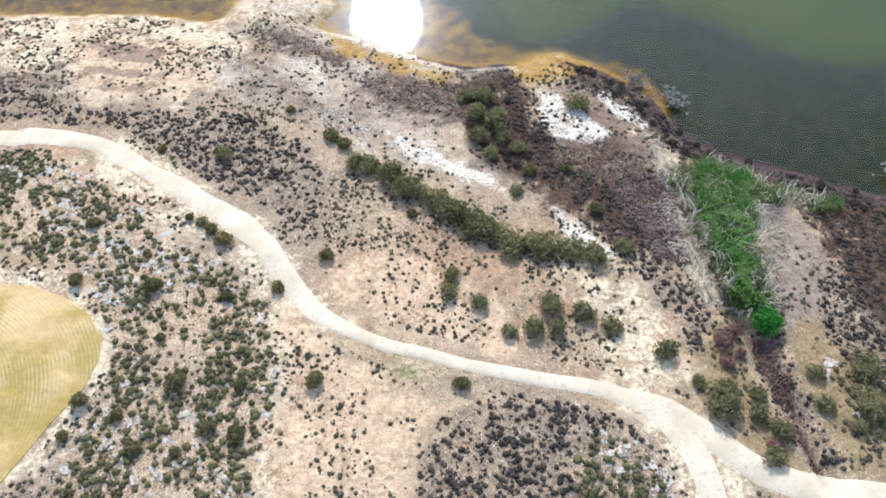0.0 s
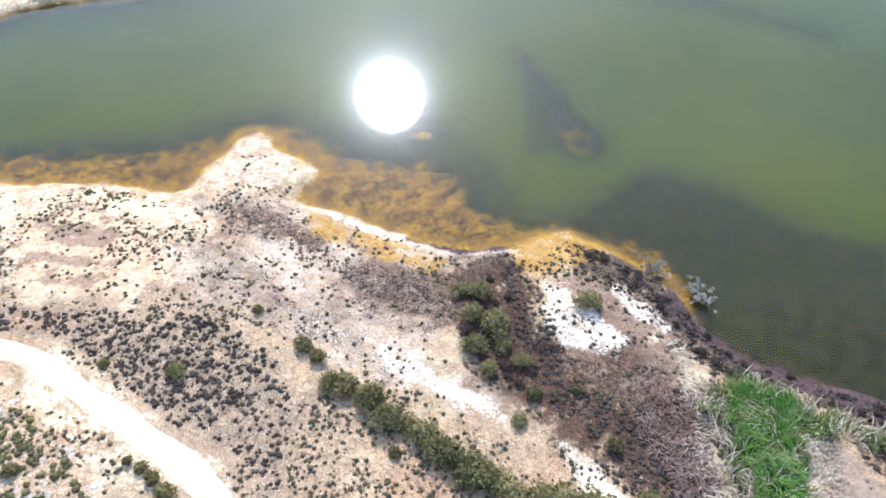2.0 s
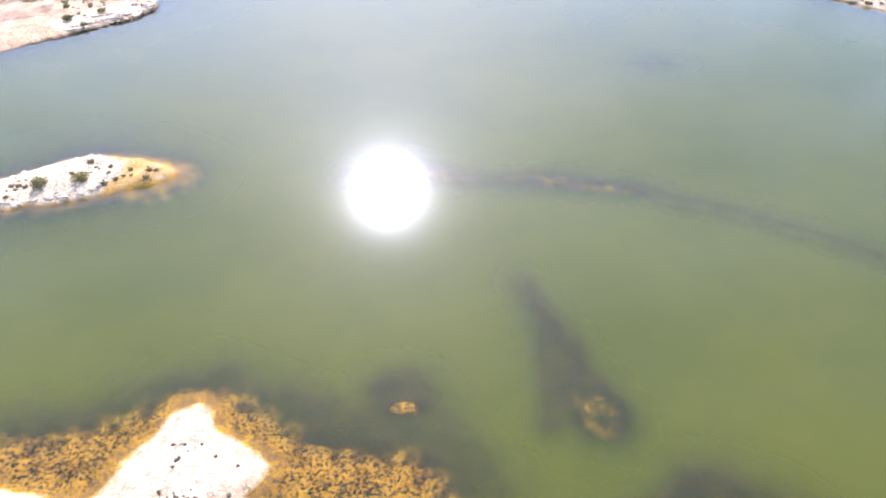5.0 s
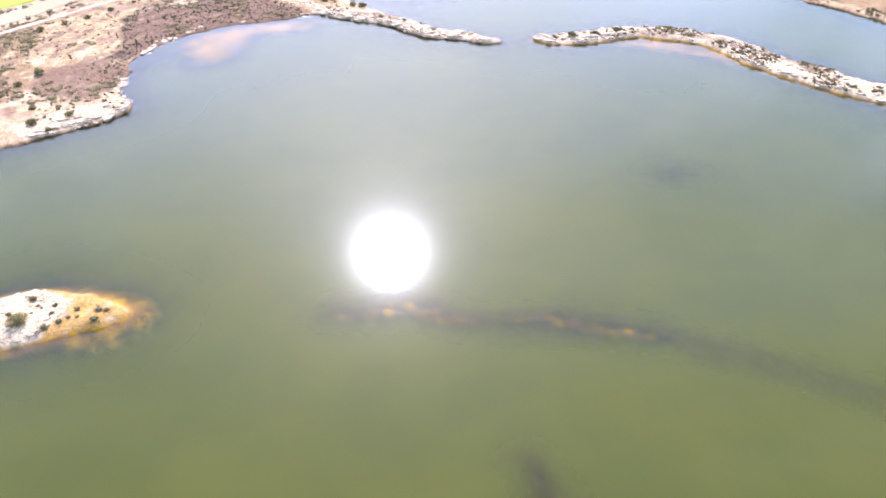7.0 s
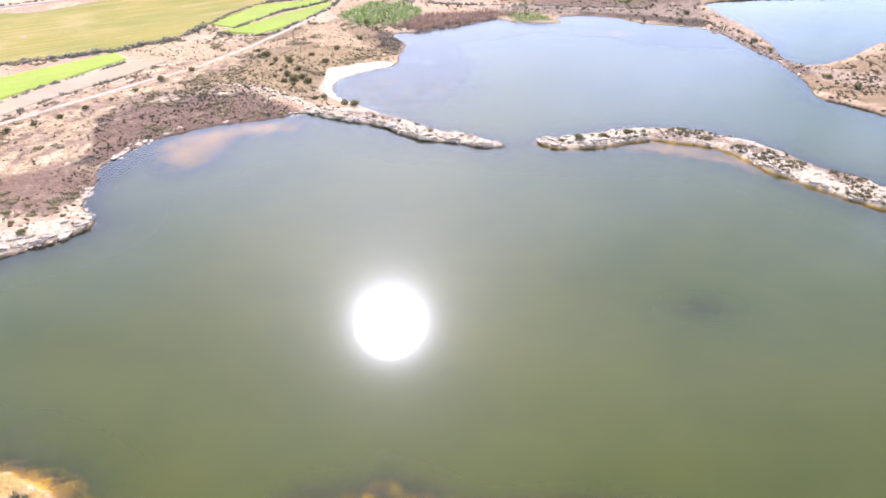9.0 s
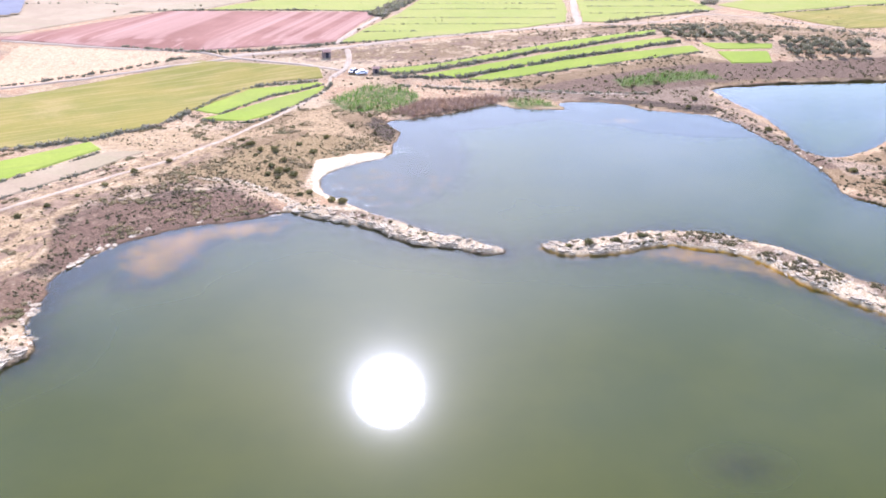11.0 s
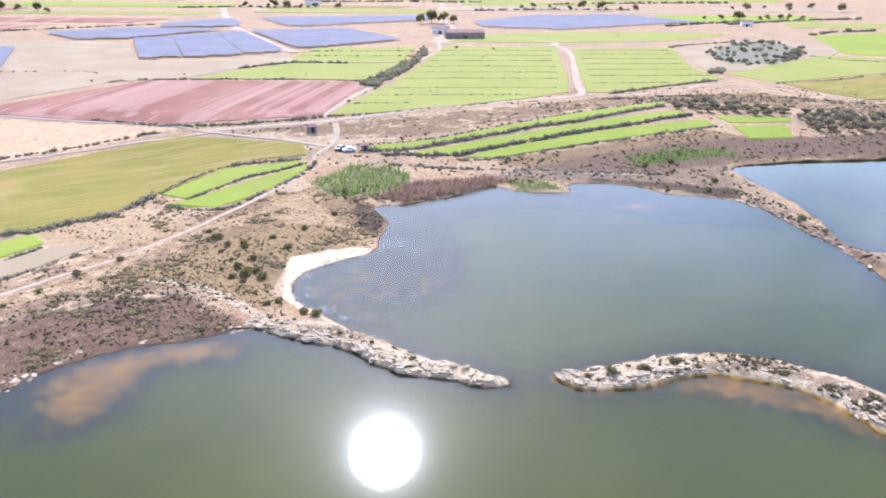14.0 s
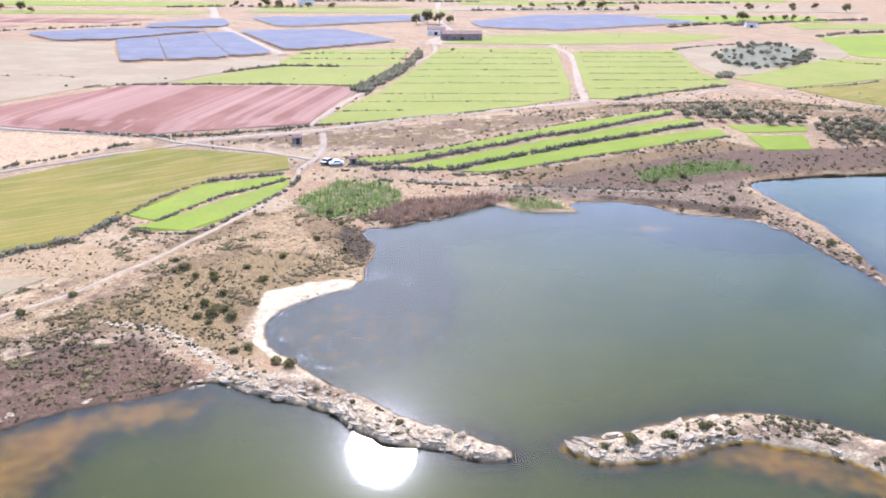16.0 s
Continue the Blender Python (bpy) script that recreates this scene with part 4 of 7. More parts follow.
def stubble_material():
    """Dry stubble with the rings that a tractor leaves round the plot."""
    n = Nodes("dry_stubble")
    patch, fine = n.noise(0.12, 4, 0.6), n.noise(1.6, 4, 0.7)
    m = n.add("ShaderNodeMapping")
    m.inputs["Location"].default_value = (54, -32, 0)
    n.put(n.co, m.inputs["Vector"])
    w = n.add("ShaderNodeTexWave")
    w.wave_type, w.rings_direction = "RINGS", "Z"
    w.inputs["Scale"].default_value, w.inputs["Distortion"].default_value, w.inputs["Detail"].default_value = 0.9, 3.0, 3.0
    w.inputs["Detail Scale"].default_value = 0.35
    n.put(m.outputs[0], w.inputs["Vector"])
    col = n.mix(n.step(patch, 0.4, 0.6), (0.50, 0.315, 0.12), (0.33, 0.215, 0.052))
    col = n.mix(n.math("MULTIPLY", n.math("MULTIPLY", n.step(w.outputs["Fac"], 0.3, 0.9), n.step(n.noise(0.25, 4, 0.65), 0.42, 0.62)), 0.26), col, (0.66, 0.50, 0.29))
    col = n.mix(0.6, col, n.mix(fine, (0.6, 0.6, 0.6), (1.4, 1.4, 1.4)), "MULTIPLY")
    n.bump(fine, 0.1)
    return n.done(col, 0.95, 0.04)


def foliage(name, c1, c2, c3, size=0.5):
    """Thin leaves that let light through, and vary from leaf to leaf and from clump to clump."""
    n = Nodes(name)
    g = n.add("ShaderNodeNewGeometry")
    o = n.add("ShaderNodeObjectInfo")
    col = n.mix(g.outputs["Random Per Island"], c1, c2)
    clump = n.noise(size, 3)
    col = n.mix(n.step(clump, 0.4, 0.7), col, c3)
    tint = n.mix(o.outputs["Random"], (0.8, 0.82, 0.8), (1.25, 1.2, 1.15))
    col = n.mix(1.0, col, tint, "MULTIPLY")
    n.done(col, 0.85, 0.1)
    thin = n.add("ShaderNodeBsdfTranslucent")
    n.put(n.mix(1.0, col, (1.5, 1.5, 1.2), "MULTIPLY"), thin.inputs["Color"])
    leaf = n.add("ShaderNodeMixShader")
    leaf.inputs[0].default_value = 0.32
    n.put(n.bsdf.outputs[0], leaf.inputs[1])
    n.put(thin.outputs[0], leaf.inputs[2])
    n.put(leaf.outputs[0], n.out.inputs["Surface"])
    return n.mat


def rock_material(name, pale, dull):
    n = Nodes(name)
    a, b, c = n.noise(0.8, 5), n.noise(5, 4, 0.7), n.noise(1.4, 3, 0.6, (1, 1, 4))
    o = n.add("ShaderNodeObjectInfo")
    col = n.mix(n.step(a, 0.35, 0.6), dull, pale)
    col = n.mix(n.math("MULTIPLY", n.step(b, 0.52, 0.68), 0.7), col, (0.29, 0.225, 0.15))
    col = n.mix(n.math("MULTIPLY", n.step(c, 0.52, 0.62), 0.7), col, (0.16, 0.115, 0.07))
    col = n.mix(1.0, col, n.mix(o.outputs["Random"], (0.8, 0.79, 0.77), (1.1, 1.09, 1.06)), "MULTIPLY")
    n.bump(n.math("ADD", b, c), 0.16)
    return n.done(col, 0.95, 0.06)


GROUND, WATER = ground_material(), water_material()
ROCK = rock_material("cream_limestone", (0.60, 0.475, 0.315), (0.41, 0.30, 0.18))
CHALK = rock_material("chalky_white_stone", (0.60, 0.49, 0.365), (0.44, 0.345, 0.24))
PATHWAY = mottled("trodden_pale_soil", (0.37, 0.27, 0.165), (0.44, 0.33, 0.21), (0.30, 0.215, 0.13), 0.9)
FARM_TRACK = mottled("pale_farm_track", (0.36, 0.262, 0.165), (0.42, 0.315, 0.205), (0.30, 0.215, 0.135), 0.4)
TRACK = mottled("pale_dirt_track", (0.50, 0.372, 0.218), (0.58, 0.442, 0.275), (0.41, 0.295, 0.172), 0.7)
STUBBLE = stubble_material()
OLIVE_CROP = sown("ripening_crop", (0.225, 0.175, 0.035), (0.185, 0.158, 0.03), (0.32, 0.225, 0.08), -60)
GROVE_GRASS = mottled("rough_grove_grass", (0.15, 0.138, 0.08), (0.20, 0.178, 0.105), (0.25, 0.20, 0.13), 0.3)
GREEN_CROP = sown("fresh_green_crop", (0.215, 0.25, 0.03), (0.25, 0.272, 0.037), (0.205, 0.215, 0.04), -65)
LIME_CROP = sown("yellow_green_crop", (0.232, 0.235, 0.045), (0.262, 0.25, 0.054), (0.275, 0.235, 0.072), 88)
RED_EARTH = ploughed("ploughed_red_earth", (0.215, 0.098, 0.062), (0.27, 0.132, 0.086), (0.40, 0.235, 0.165), -15)
TAN_EARTH = sown("tan_fallow", (0.30, 0.212, 0.12), (0.345, 0.252, 0.145), (0.285, 0.225, 0.115), 70, 0.12)
DARK_LEAF = foliage("dark_scrub_leaf", (0.082, 0.069, 0.023), (0.190, 0.161, 0.063), (0.153, 0.119, 0.058))
GREY_LEAF = foliage("grey_scrub_leaf", (0.048, 0.035, 0.026), (0.108, 0.082, 0.061), (0.042, 0.032, 0.024))
OLIVE_LEAF = foliage("olive_bush_leaf", (0.092, 0.080, 0.028), (0.215, 0.187, 0.074), (0.20, 0.163, 0.085))
BANK_LEAF = foliage("brown_olive_leaf", (0.060, 0.047, 0.023), (0.140, 0.111, 0.056), (0.102, 0.089, 0.038))
DRIFT_LEAF = foliage("olive_drift_leaf", (0.12, 0.085, 0.038), (0.24, 0.175, 0.088), (0.14, 0.12, 0.05), 0.2)
BROWN_LEAF = foliage("mauve_brown_leaf", (0.066, 0.045, 0.032), (0.129, 0.093, 0.069), (0.093, 0.063, 0.045))
BRIGHT_LEAF = foliage("bright_green_leaf", (0.03, 0.11, 0.014), (0.075, 0.20, 0.024), (0.045, 0.14, 0.02))
WHITE_LEAF = foliage("silver_leaf", (0.235, 0.205, 0.17), (0.42, 0.375, 0.315), (0.165, 0.135, 0.115))
RED_LEAF = foliage("reddish_dry_leaf", (0.15, 0.075, 0.055), (0.23, 0.13, 0.095), (0.12, 0.075, 0.06))
TUFT_LEAF = foliage("dry_tuft_leaf", (0.083, 0.066, 0.040), (0.144, 0.115, 0.068), (0.079, 0.068, 0.036))
REED_GREEN = foliage("green_reed_blade", (0.03, 0.075, 0.010), (0.105, 0.19, 0.026), (0.15, 0.185, 0.055), 0.6)
REED_DULL = foliage("dull_green_reed_blade", (0.066, 0.099, 0.023), (0.119, 0.145, 0.040), (0.132, 0.112, 0.053), 0.3)
REED_STRAW = foliage("dead_reed_blade", (0.323, 0.264, 0.178), (0.493, 0.425, 0.315), (0.281, 0.212, 0.153), 0.5)
REED_MAUVE = foliage("mauve_dry_grass_blade", (0.180, 0.112, 0.083), (0.310, 0.216, 0.162), (0.144, 0.086, 0.061), 0.5)
REED_RED = foliage("reddish_dry_grass_blade", (0.15, 0.082, 0.058), (0.27, 0.165, 0.12), (0.13, 0.075, 0.055), 0.5)
HEDGE_LEAF = foliage("hedge_leaf", (0.125, 0.118, 0.068), (0.22, 0.20, 0.125), (0.235, 0.19, 0.135), 0.25)
BARK = mottled("grey_bark", (0.14, 0.11, 0.08), (0.20, 0.16, 0.12), None, 3)
PANEL = mottled("solar_glass", (0.195, 0.180, 0.182), (0.225, 0.207, 0.207), None, 0.1, 0.9, 0.0, 0.02)
STEEL = mottled("galvanised_steel", (0.45, 0.46, 0.47), (0.52, 0.53, 0.54), None, 2, 0.5)
RENDER_WALL = mottled("pale_render", (0.62, 0.57, 0.50), (0.70, 0.66, 0.60), (0.50, 0.45, 0.39), 0.5)
DARK_WALL = mottled("dark_stone_wall", (0.17, 0.13, 0.11), (0.24, 0.19, 0.16), (0.12, 0.09, 0.08), 0.5)
ROOF_TILE = mottled("weathered_roof_tile", (0.30, 0.17, 0.12), (0.38, 0.24, 0.17), (0.24, 0.16, 0.12), 1)
DARK_GLASS = mottled("dark_opening", (0.03, 0.03, 0.035), (0.04, 0.04, 0.045), None, 1, 0.3)
PAINT_WHITE = mottled("white_car_paint", (0.75, 0.75, 0.75), (0.78, 0.78, 0.78), None, 1, 0.3, 0.0, 0.5)
PAINT_DARK = mottled("dark_car_paint", (0.05, 0.05, 0.06), (0.06, 0.06, 0.07), None, 1, 0.3, 0.0, 0.5)
TYRE = mottled("tyre_rubber", (0.02, 0.02, 0.02), (0.03, 0.03, 0.03), None, 5)

# ---- ground, water ----


def wet_at(x, y):
    return np.clip(-shore(x, y), -5, 5)


def weed_at(x, y):
    w = inside(ALGAE, x, y) - 2.6 * smooth(19, 27, x) * (y < 95) - 1.2 * smooth(-16, -9, x) * (y < 110) * (1 - smooth(4, 7, x))
    w = np.maximum(w, np.minimum(inside(REEF_A, x, y), 1.2) - 0.9 - 2.5 * smooth(97, 103, y))
    w = np.maximum(w, np.minimum(np.maximum(inside(REEF_MOUND, x, y), inside(REEF_TAIL, x, y)), 1.2) - 0.2)
    w = np.maximum(w, 4.5 - 4.5 * np.hypot((x + 2.5) / 2.0, (y - 97.9) / 0.9))
    w = np.maximum(w, inside(ISLAND, x, y) + 1.0 + 2.4 * smooth(-44, -37, x))
    w = np.maximum(w, inside(SPIT, x, y) + 0.6)
    return np.clip(w, -5, 5)


def bloom_at(x, y):
    """Soft drifts of ochre algae on the bed."""
    w = np.maximum(inside(FLAT, x, y), inside(SPIT_SHOAL, x, y) + 1.2)
    w = np.maximum(w, 4 - np.hypot((x - 75) * 0.6, y - 319))
    w = np.maximum(w, np.minimum(inside(BAY, x, y), 2) - 1.7)
    return np.clip(w, -5, 5)


def streak_at(x, y):
    """Fine lines that run with the shore, 0 to 1."""
    s = np.clip(shore(x, y), -10, 90) + 2.4 * (grain(x, y, 8, 61) - 0.5)
    v = np.where(y < 160, 0.82 * x - 0.57 * y, 0.7 * x + 0.7 * y)
    return 0.34 * grain(s, v / 4, 1.6, 62) + 0.33 * grain(s, v / 3, 0.9, 63) + 0.33 * grain(x, y, 1.1, 64)


def soil_reader(layer):
    return lambda x, y: soil_at(layer, x, y)


values = {layer: soil_reader(layer) for layer in LAYERS}
values["wet"], values["weed"], values["bloom"], values["streak"] = wet_at, weed_at, bloom_at, streak_at
ground = tagged(sheet("ground", gx, gy, ground_height, GROUND, values), "dry stony ground with sand, salt crust and lagoon bed", "ground", kind="structure")

wx = np.array(ladder((-165, -64, 2.0), (-64, 52, 0.7), (52, 125, 1.2), (125, 205, 2.5)))
wy = np.array(ladder((44, 108, 0.7), (108, 150, 0.9), (150, 195, 2.0), (195, 345, 1.0), (345, 368, 1.5)))
water = sheet("water", wx, wy, lambda x, y: np.zeros_like(x), WATER, {"depth": lambda x, y: np.maximum(-ground_height(x, y), 0)})
water.visible_shadow = False
tagged(water, "calm green lagoon water with sun glitter", "water", kind="structure")


def lie(x, y):
    return float(ground_height(np.array([x]), np.array([y]))[0])


def mesh_of(name, verts, faces, material, flat=True):
    me = bpy.data.meshes.new(name)
    me.from_pydata([tuple(v) for v in verts], [], [tuple(f) for f in faces])
    me.materials.append(material)
    if not flat:
        me.polygons.foreach_set("use_smooth", np.ones(len(me.polygons), bool))
    me.update()
    return me


# ---- tracks ----


def track(name, line, width, label, step=0.6, lift=0.05, cells=6, seed=1, soil_mat=None, narrow=None):
    """A worn dirt track of uneven width draped over the ground."""
    pts = np.array(curved(line, step))
    d = np.gradient(pts, axis=0)
    d /= np.linalg.norm(d, axis=1)[:, None] + 1e-9
    side = np.stack([-d[:, 1], d[:, 0]], -1)
    s = np.arange(len(pts)) * step
    wl = width / 2 * (0.82 + 0.36 * grain(s, s * 0, 4.0, seed))
    wr = width / 2 * (0.82 + 0.36 * grain(s, s * 0, 4.0, seed + 9))
    if narrow:
        wl, wr = wl * narrow(pts[:, 0]), wr * narrow(pts[:, 0])
    u = np.linspace(-1, 1, cells + 1)
    xs = pts[:, None, 0] + side[:, None, 0] * np.where(u < 0, u * wr[:, None], u * wl[:, None])
    ys = pts[:, None, 1] + side[:, None, 1] * np.where(u < 0, u * wr[:, None], u * wl[:, None])
    zs = ground_height(xs.ravel(), ys.ravel()).reshape(xs.shape)
    zs = np.maximum(zs, zs.mean(axis=1)[:, None] - 0.1) + lift * (1.2 - 2.2 * np.abs(u) ** 4) - 0.04 * np.exp(-((np.abs(u) - 0.45) / 0.16) ** 2)
    n, m = len(pts), cells + 1
    verts = np.stack([xs, ys, zs], -1).reshape(-1, 3)
    faces = [(a * m + b, a * m + b + 1, (a + 1) * m + b + 1, (a + 1) * m + b) for a in range(n - 1) for b in range(cells)]
    faces = [f[::-1] for f in faces]
    ob = new(name, mesh_of(name, verts, faces, soil_mat or TRACK, False))
    return tagged(ob, label, "track", kind="structure")


track("road", ROAD, 2.95, "pale compacted dirt road winding through scrub", 0.5, 0.09, narrow=lambda x: 1 - 0.42 * smooth(-22, -13, x) * (1 - smooth(8, 14, x)))
track("road", [(12, 28), (14.5, 24), (15, 18), (14, 8), (8, -15), (10, -60)], 3.0, "wide sandy turning branch of the road", 0.5, 0.10, 6, 5)
track("road", [(-9.3, 373.7), (-23.4, 380.3), (-50.5, 389.2), (-68.1, 397.6), (-93.5, 400.7), (-140, 412)], 2.4, "pale farm track between fields", 1.5, 0.25, soil_mat=FARM_TRACK)
track("road", [(-50.5, 388.2), (-69.7, 379.2), (-96.2, 365.4), (-140, 345)], 2.2, "pale farm track between fields", 1.5, 0.25, soil_mat=FARM_TRACK)
track("road", [(-13.5, 366.5), (-9.5, 376), (-8.3, 386), (-9, 399)], 2.6, "pale farm track up the slope", 1.0, 0.25, soil_mat=FARM_TRACK)
track("road", [(-50.8, 391.5), (-12.9, 401.5), (15.2, 414.5), (57.9, 433), (82.1, 444.4), (91.5, 451), (98, 485), (106.1, 522.6), (114, 560), (119.6, 596.9), (117, 632)], 4.0, "broad pale farm track beside the crops", 1.5, 0.2, soil_mat=FARM_TRACK)
track("road", [(-14, 407), (2.7, 466.8), (30.6, 558.2), (41.4, 592.5), (43.2, 632.3), (32.5, 640)], 2.8, "pale track between red and green fields", 2.0, 0.2, soil_mat=FARM_TRACK)
track("road", [(-13.8, 367.5), (-14.8, 352.3), (-21.9, 333.5), (-35.7, 305.6), (-43.3, 292.4), (-50.3, 282.3), (-58, 274), (-75, 255), (-100, 225)], 1.5, "pale stony track along the bank", 0.8, 0.12, soil_mat=PATHWAY)
track("road", [(17, 358.5), (24.5, 356.3), (45.1, 350.8), (62.9, 348.3), (84.2, 345.7)], 1.3, "pale stony path above the shore", 0.8, 0.12, soil_mat=PATHWAY)
track("road", [(91.5, 451), (105.8, 448.3), (132.2, 456.1), (165.5, 476.6), (210, 440)], 2.6, "broad pale farm track beside the crops", 1.5, 0.2, soil_mat=FARM_TRACK)
track("road", [(-42, 580), (-88, 693), (-110, 760), (-140, 900)], 8.0, "pale service road through the solar farm", 4.0, 0.3, soil_mat=FARM_TRACK)
track("road", [(43, 632), (50, 668), (62, 700), (60, 800), (75, 1000)], 7.0, "pale road past the farm buildings", 4.0, 0.3, soil_mat=FARM_TRACK)
track("road", [(62, 690), (100, 660), (120, 640), (117, 625)], 6.0, "pale yard road by the farm", 2.0, 0.2, soil_mat=FARM_TRACK)

# ---- fields ----


LIFTS = iter(range(1000))


def field(material, label, poly, lift=0.2, wobble=0.5):
    """A cultivated plot draped over the ground, with a slightly uneven edge."""
    edge = []
    lift += 0.004 * next(LIFTS)
    n = len(poly)
    for k in range(n):
        (ax, ay), (bx, by) = poly[k], poly[(k + 1) % n]
        m = max(1, int(math.hypot(bx - ax, by - ay) / 4))
        for i in range(m):
            t = i / m
            x, y = ax + (bx - ax) * t, ay + (by - ay) * t
            edge.append((x + (float(grain(x, y, 7, 5)) - 0.5) * 2 * wobble, y + (float(grain(x, y, 7, 6)) - 0.5) * 2 * wobble))
    bm = bmesh.new()
    bm.faces.new([bm.verts.new((x, y, 0)) for x, y in edge])
    bmesh.ops.triangulate(bm, faces=bm.faces[:])
    lo, hi = min(p[1] for p in edge), max(p[1] for p in edge)
    step = 0.8 if lo < 160 else 6.0 if lo < 440 else 40.0
    for k in range(1, int((hi - lo) / step) + 1):
        bmesh.ops.bisect_plane(bm, geom=bm.verts[:] + bm.edges[:] + bm.faces[:], plane_co=(0, lo + k * step, 0), plane_no=(0, 1, 0))
    if lo < 160:
        left, right = min(p[0] for p in edge), max(p[0] for p in edge)
        for k in range(1, int((right - left) / step) + 1):
            bmesh.ops.bisect_plane(bm, geom=bm.verts[:] + bm.edges[:] + bm.faces[:], plane_co=(left + k * step, 0, 0), plane_no=(1, 0, 0))
    vx, vy = np.array([v.co.x for v in bm.verts]), np.array([v.co.y for v in bm.verts])
    vz = 0.8 + 5.0 * smooth(345, 425, vy) + lift if lo > 160 else ground_height(vx, vy) + lift
    for v, z in zip(bm.verts, vz):
        v.co.z = z
    bmesh.ops.recalc_face_normals(bm, faces=bm.faces[:])
    # the edge slopes down into the soil
    out = {}
    rim = [e for e in bm.edges if e.is_boundary]
    for e in rim:
        a, b = e.verts
        side = Vector((b.co.y - a.co.y, a.co.x - b.co.x, 0)).normalized()
        if side.dot(e.link_faces[0].calc_center_median() - a.co) > 0:
            side = -side
        for v in e.verts:
            out[v] = out.get(v, Vector()) + side
    wide = 0.25 if lo < 160 else 0.9
    foot = {v: bm.verts.new((v.co.x + d.normalized().x * wide, v.co.y + d.normalized().y * wide, v.co.z - lift - 0.25)) for v, d in out.items()}
    for e in rim:
        bm.faces.new((e.verts[0], e.verts[1], foot[e.verts[1]], foot[e.verts[0]]))
    bmesh.ops.recalc_face_normals(bm, faces=bm.faces[:])
    me = bpy.data.meshes.new("field")
    bm.to_mesh(me)
    bm.free()
    if me.polygons[0].normal.z < 0:
        me.flip_normals()
    me.materials.append(material)
    return tagged(new("field", me), label, "field", kind="structure")


OLIVE_FIELD = [(-140, 318), (-140, 345), (-110.9, 344.3), (-85, 366), (-60.6, 385), (-40, 382), (-18.6, 377.5), (-16.9, 366.5), (-32.3, 362.5), (-42, 347),
               (-53, 328.5), (-58.5, 316), (-73.3, 303), (-89.5, 295.6), (-140, 270)]
BIG_FIELD = [(-12, 409), (-4, 432), (13.5, 480.5), (31.5, 547.9), (46.2, 613.1), (117, 617.6), (103, 541.1), (94, 485), (86, 455.5), (63.2, 438.8), (31.6, 423.1), (3.5, 412.5)]
EAST_FIELD = [(124.6, 604.9), (190, 614), (178.1, 564.9), (169.7, 524.7), (172.2, 493), (132.2, 471), (107.2, 454.5), (95.2, 454.9), (102, 489.7), (112, 545)]
field(OLIVE_CROP, "olive-green ripening cereal field", OLIVE_FIELD)
field(GREEN_CROP, "narrow bright green crop plot by the bank", [(-120, 262), (-96.8, 277), (-71.7, 299.6), (-68, 294), (-81.3, 273.4), (-90, 260.7), (-110, 240)])
field(TAN_EARTH, "small tan fallow plot above the bank", [(-110, 238), (-88.5, 257.5), (-80.6, 271.4), (-65, 291.2), (-56, 291.8), (-63.7, 280.1), (-75, 265.8), (-85.8, 248.9), (-100, 232)])
field(GREEN_CROP, "bright green terraced crop strip", [(-51.2, 329.1), (-38.7, 353.1), (-18.1, 360.9), (-16.3, 359.2), (-32.5, 344.5), (-43.9, 325.4)])
field(GREEN_CROP, "bright green terraced crop strip", [(-47, 320.8), (-42.4, 324.4), (-29.1, 342.3), (-15.8, 357.1), (-17.7, 345.9), (-28, 326.5), (-35, 317.8)])
field(GREEN_CROP, "long bright green terrace strip", [(3.2, 375), (23, 380.5), (41.9, 391), (62.7, 402.7), (87.8, 416.1), (121.2, 434), (118.2, 425.5), (82.7, 405.3), (61.4, 396.2), (41.2, 385.3), (14.1, 372.4), (4.1, 371.4)])
field(GREEN_CROP, "long bright green terrace strip", [(14.8, 367), (40.6, 380.2), (70.7, 395), (93, 405.5), (121.4, 417), (123.2, 411), (101.7, 401.7), (70.6, 388), (39.6, 373), (30.4, 366)])
field(GREEN_CROP, "long bright green terrace strip", [(33.6, 363.8), (41, 369.6), (69.6, 384), (99.5, 395.4), (126.5, 404), (126.8, 396.7), (96.5, 385.4), (67.6, 374.7), (41.8, 363.2)])
field(GREEN_CROP, "small bright green plot by the orchard", [(131.9, 408.5), (160, 406.3), (157.5, 400.7), (134.3, 399.4)])
field(GREEN_CROP, "small bright green plot by the orchard", [(133.5, 395.6), (153.5, 395.9), (149.2, 382.2), (133.7, 381.8)])
field(LIME_CROP, "large yellow-green crop field with terrace lines", BIG_FIELD)
field(LIME_CROP, "yellow-green crop field beside a pale track", EAST_FIELD)
field(LIME_CROP, "yellow-green field by the farm buildings", [(48.9, 638.5), (120.2, 637.6), (202.5, 652.4), (265.2, 697.7), (220.5, 712.6), (143.4, 705.8), (83.8, 686.1)])
field(LIME_CROP, "green strip field below the solar farm", [(-78.6, 486.5), (-58.1, 517.1), (-37.3, 537.3), (15.5, 535.6), (2.4, 484), (-31.2, 487.5)])
field(LIME_CROP, "green strip field below the solar farm", [(-42.8, 541.1), (-31.4, 600.7), (28, 609.5), (19.4, 541.6)])
field(RED_EARTH, "bare ploughed red-brown field", [(-190, 400), (-139.4, 419), (-133.1, 424), (-94.7, 481.7), (2.5, 480), (-15.2, 409.5), (-65.1, 398.3), (-95, 402.5), (-140, 414)])
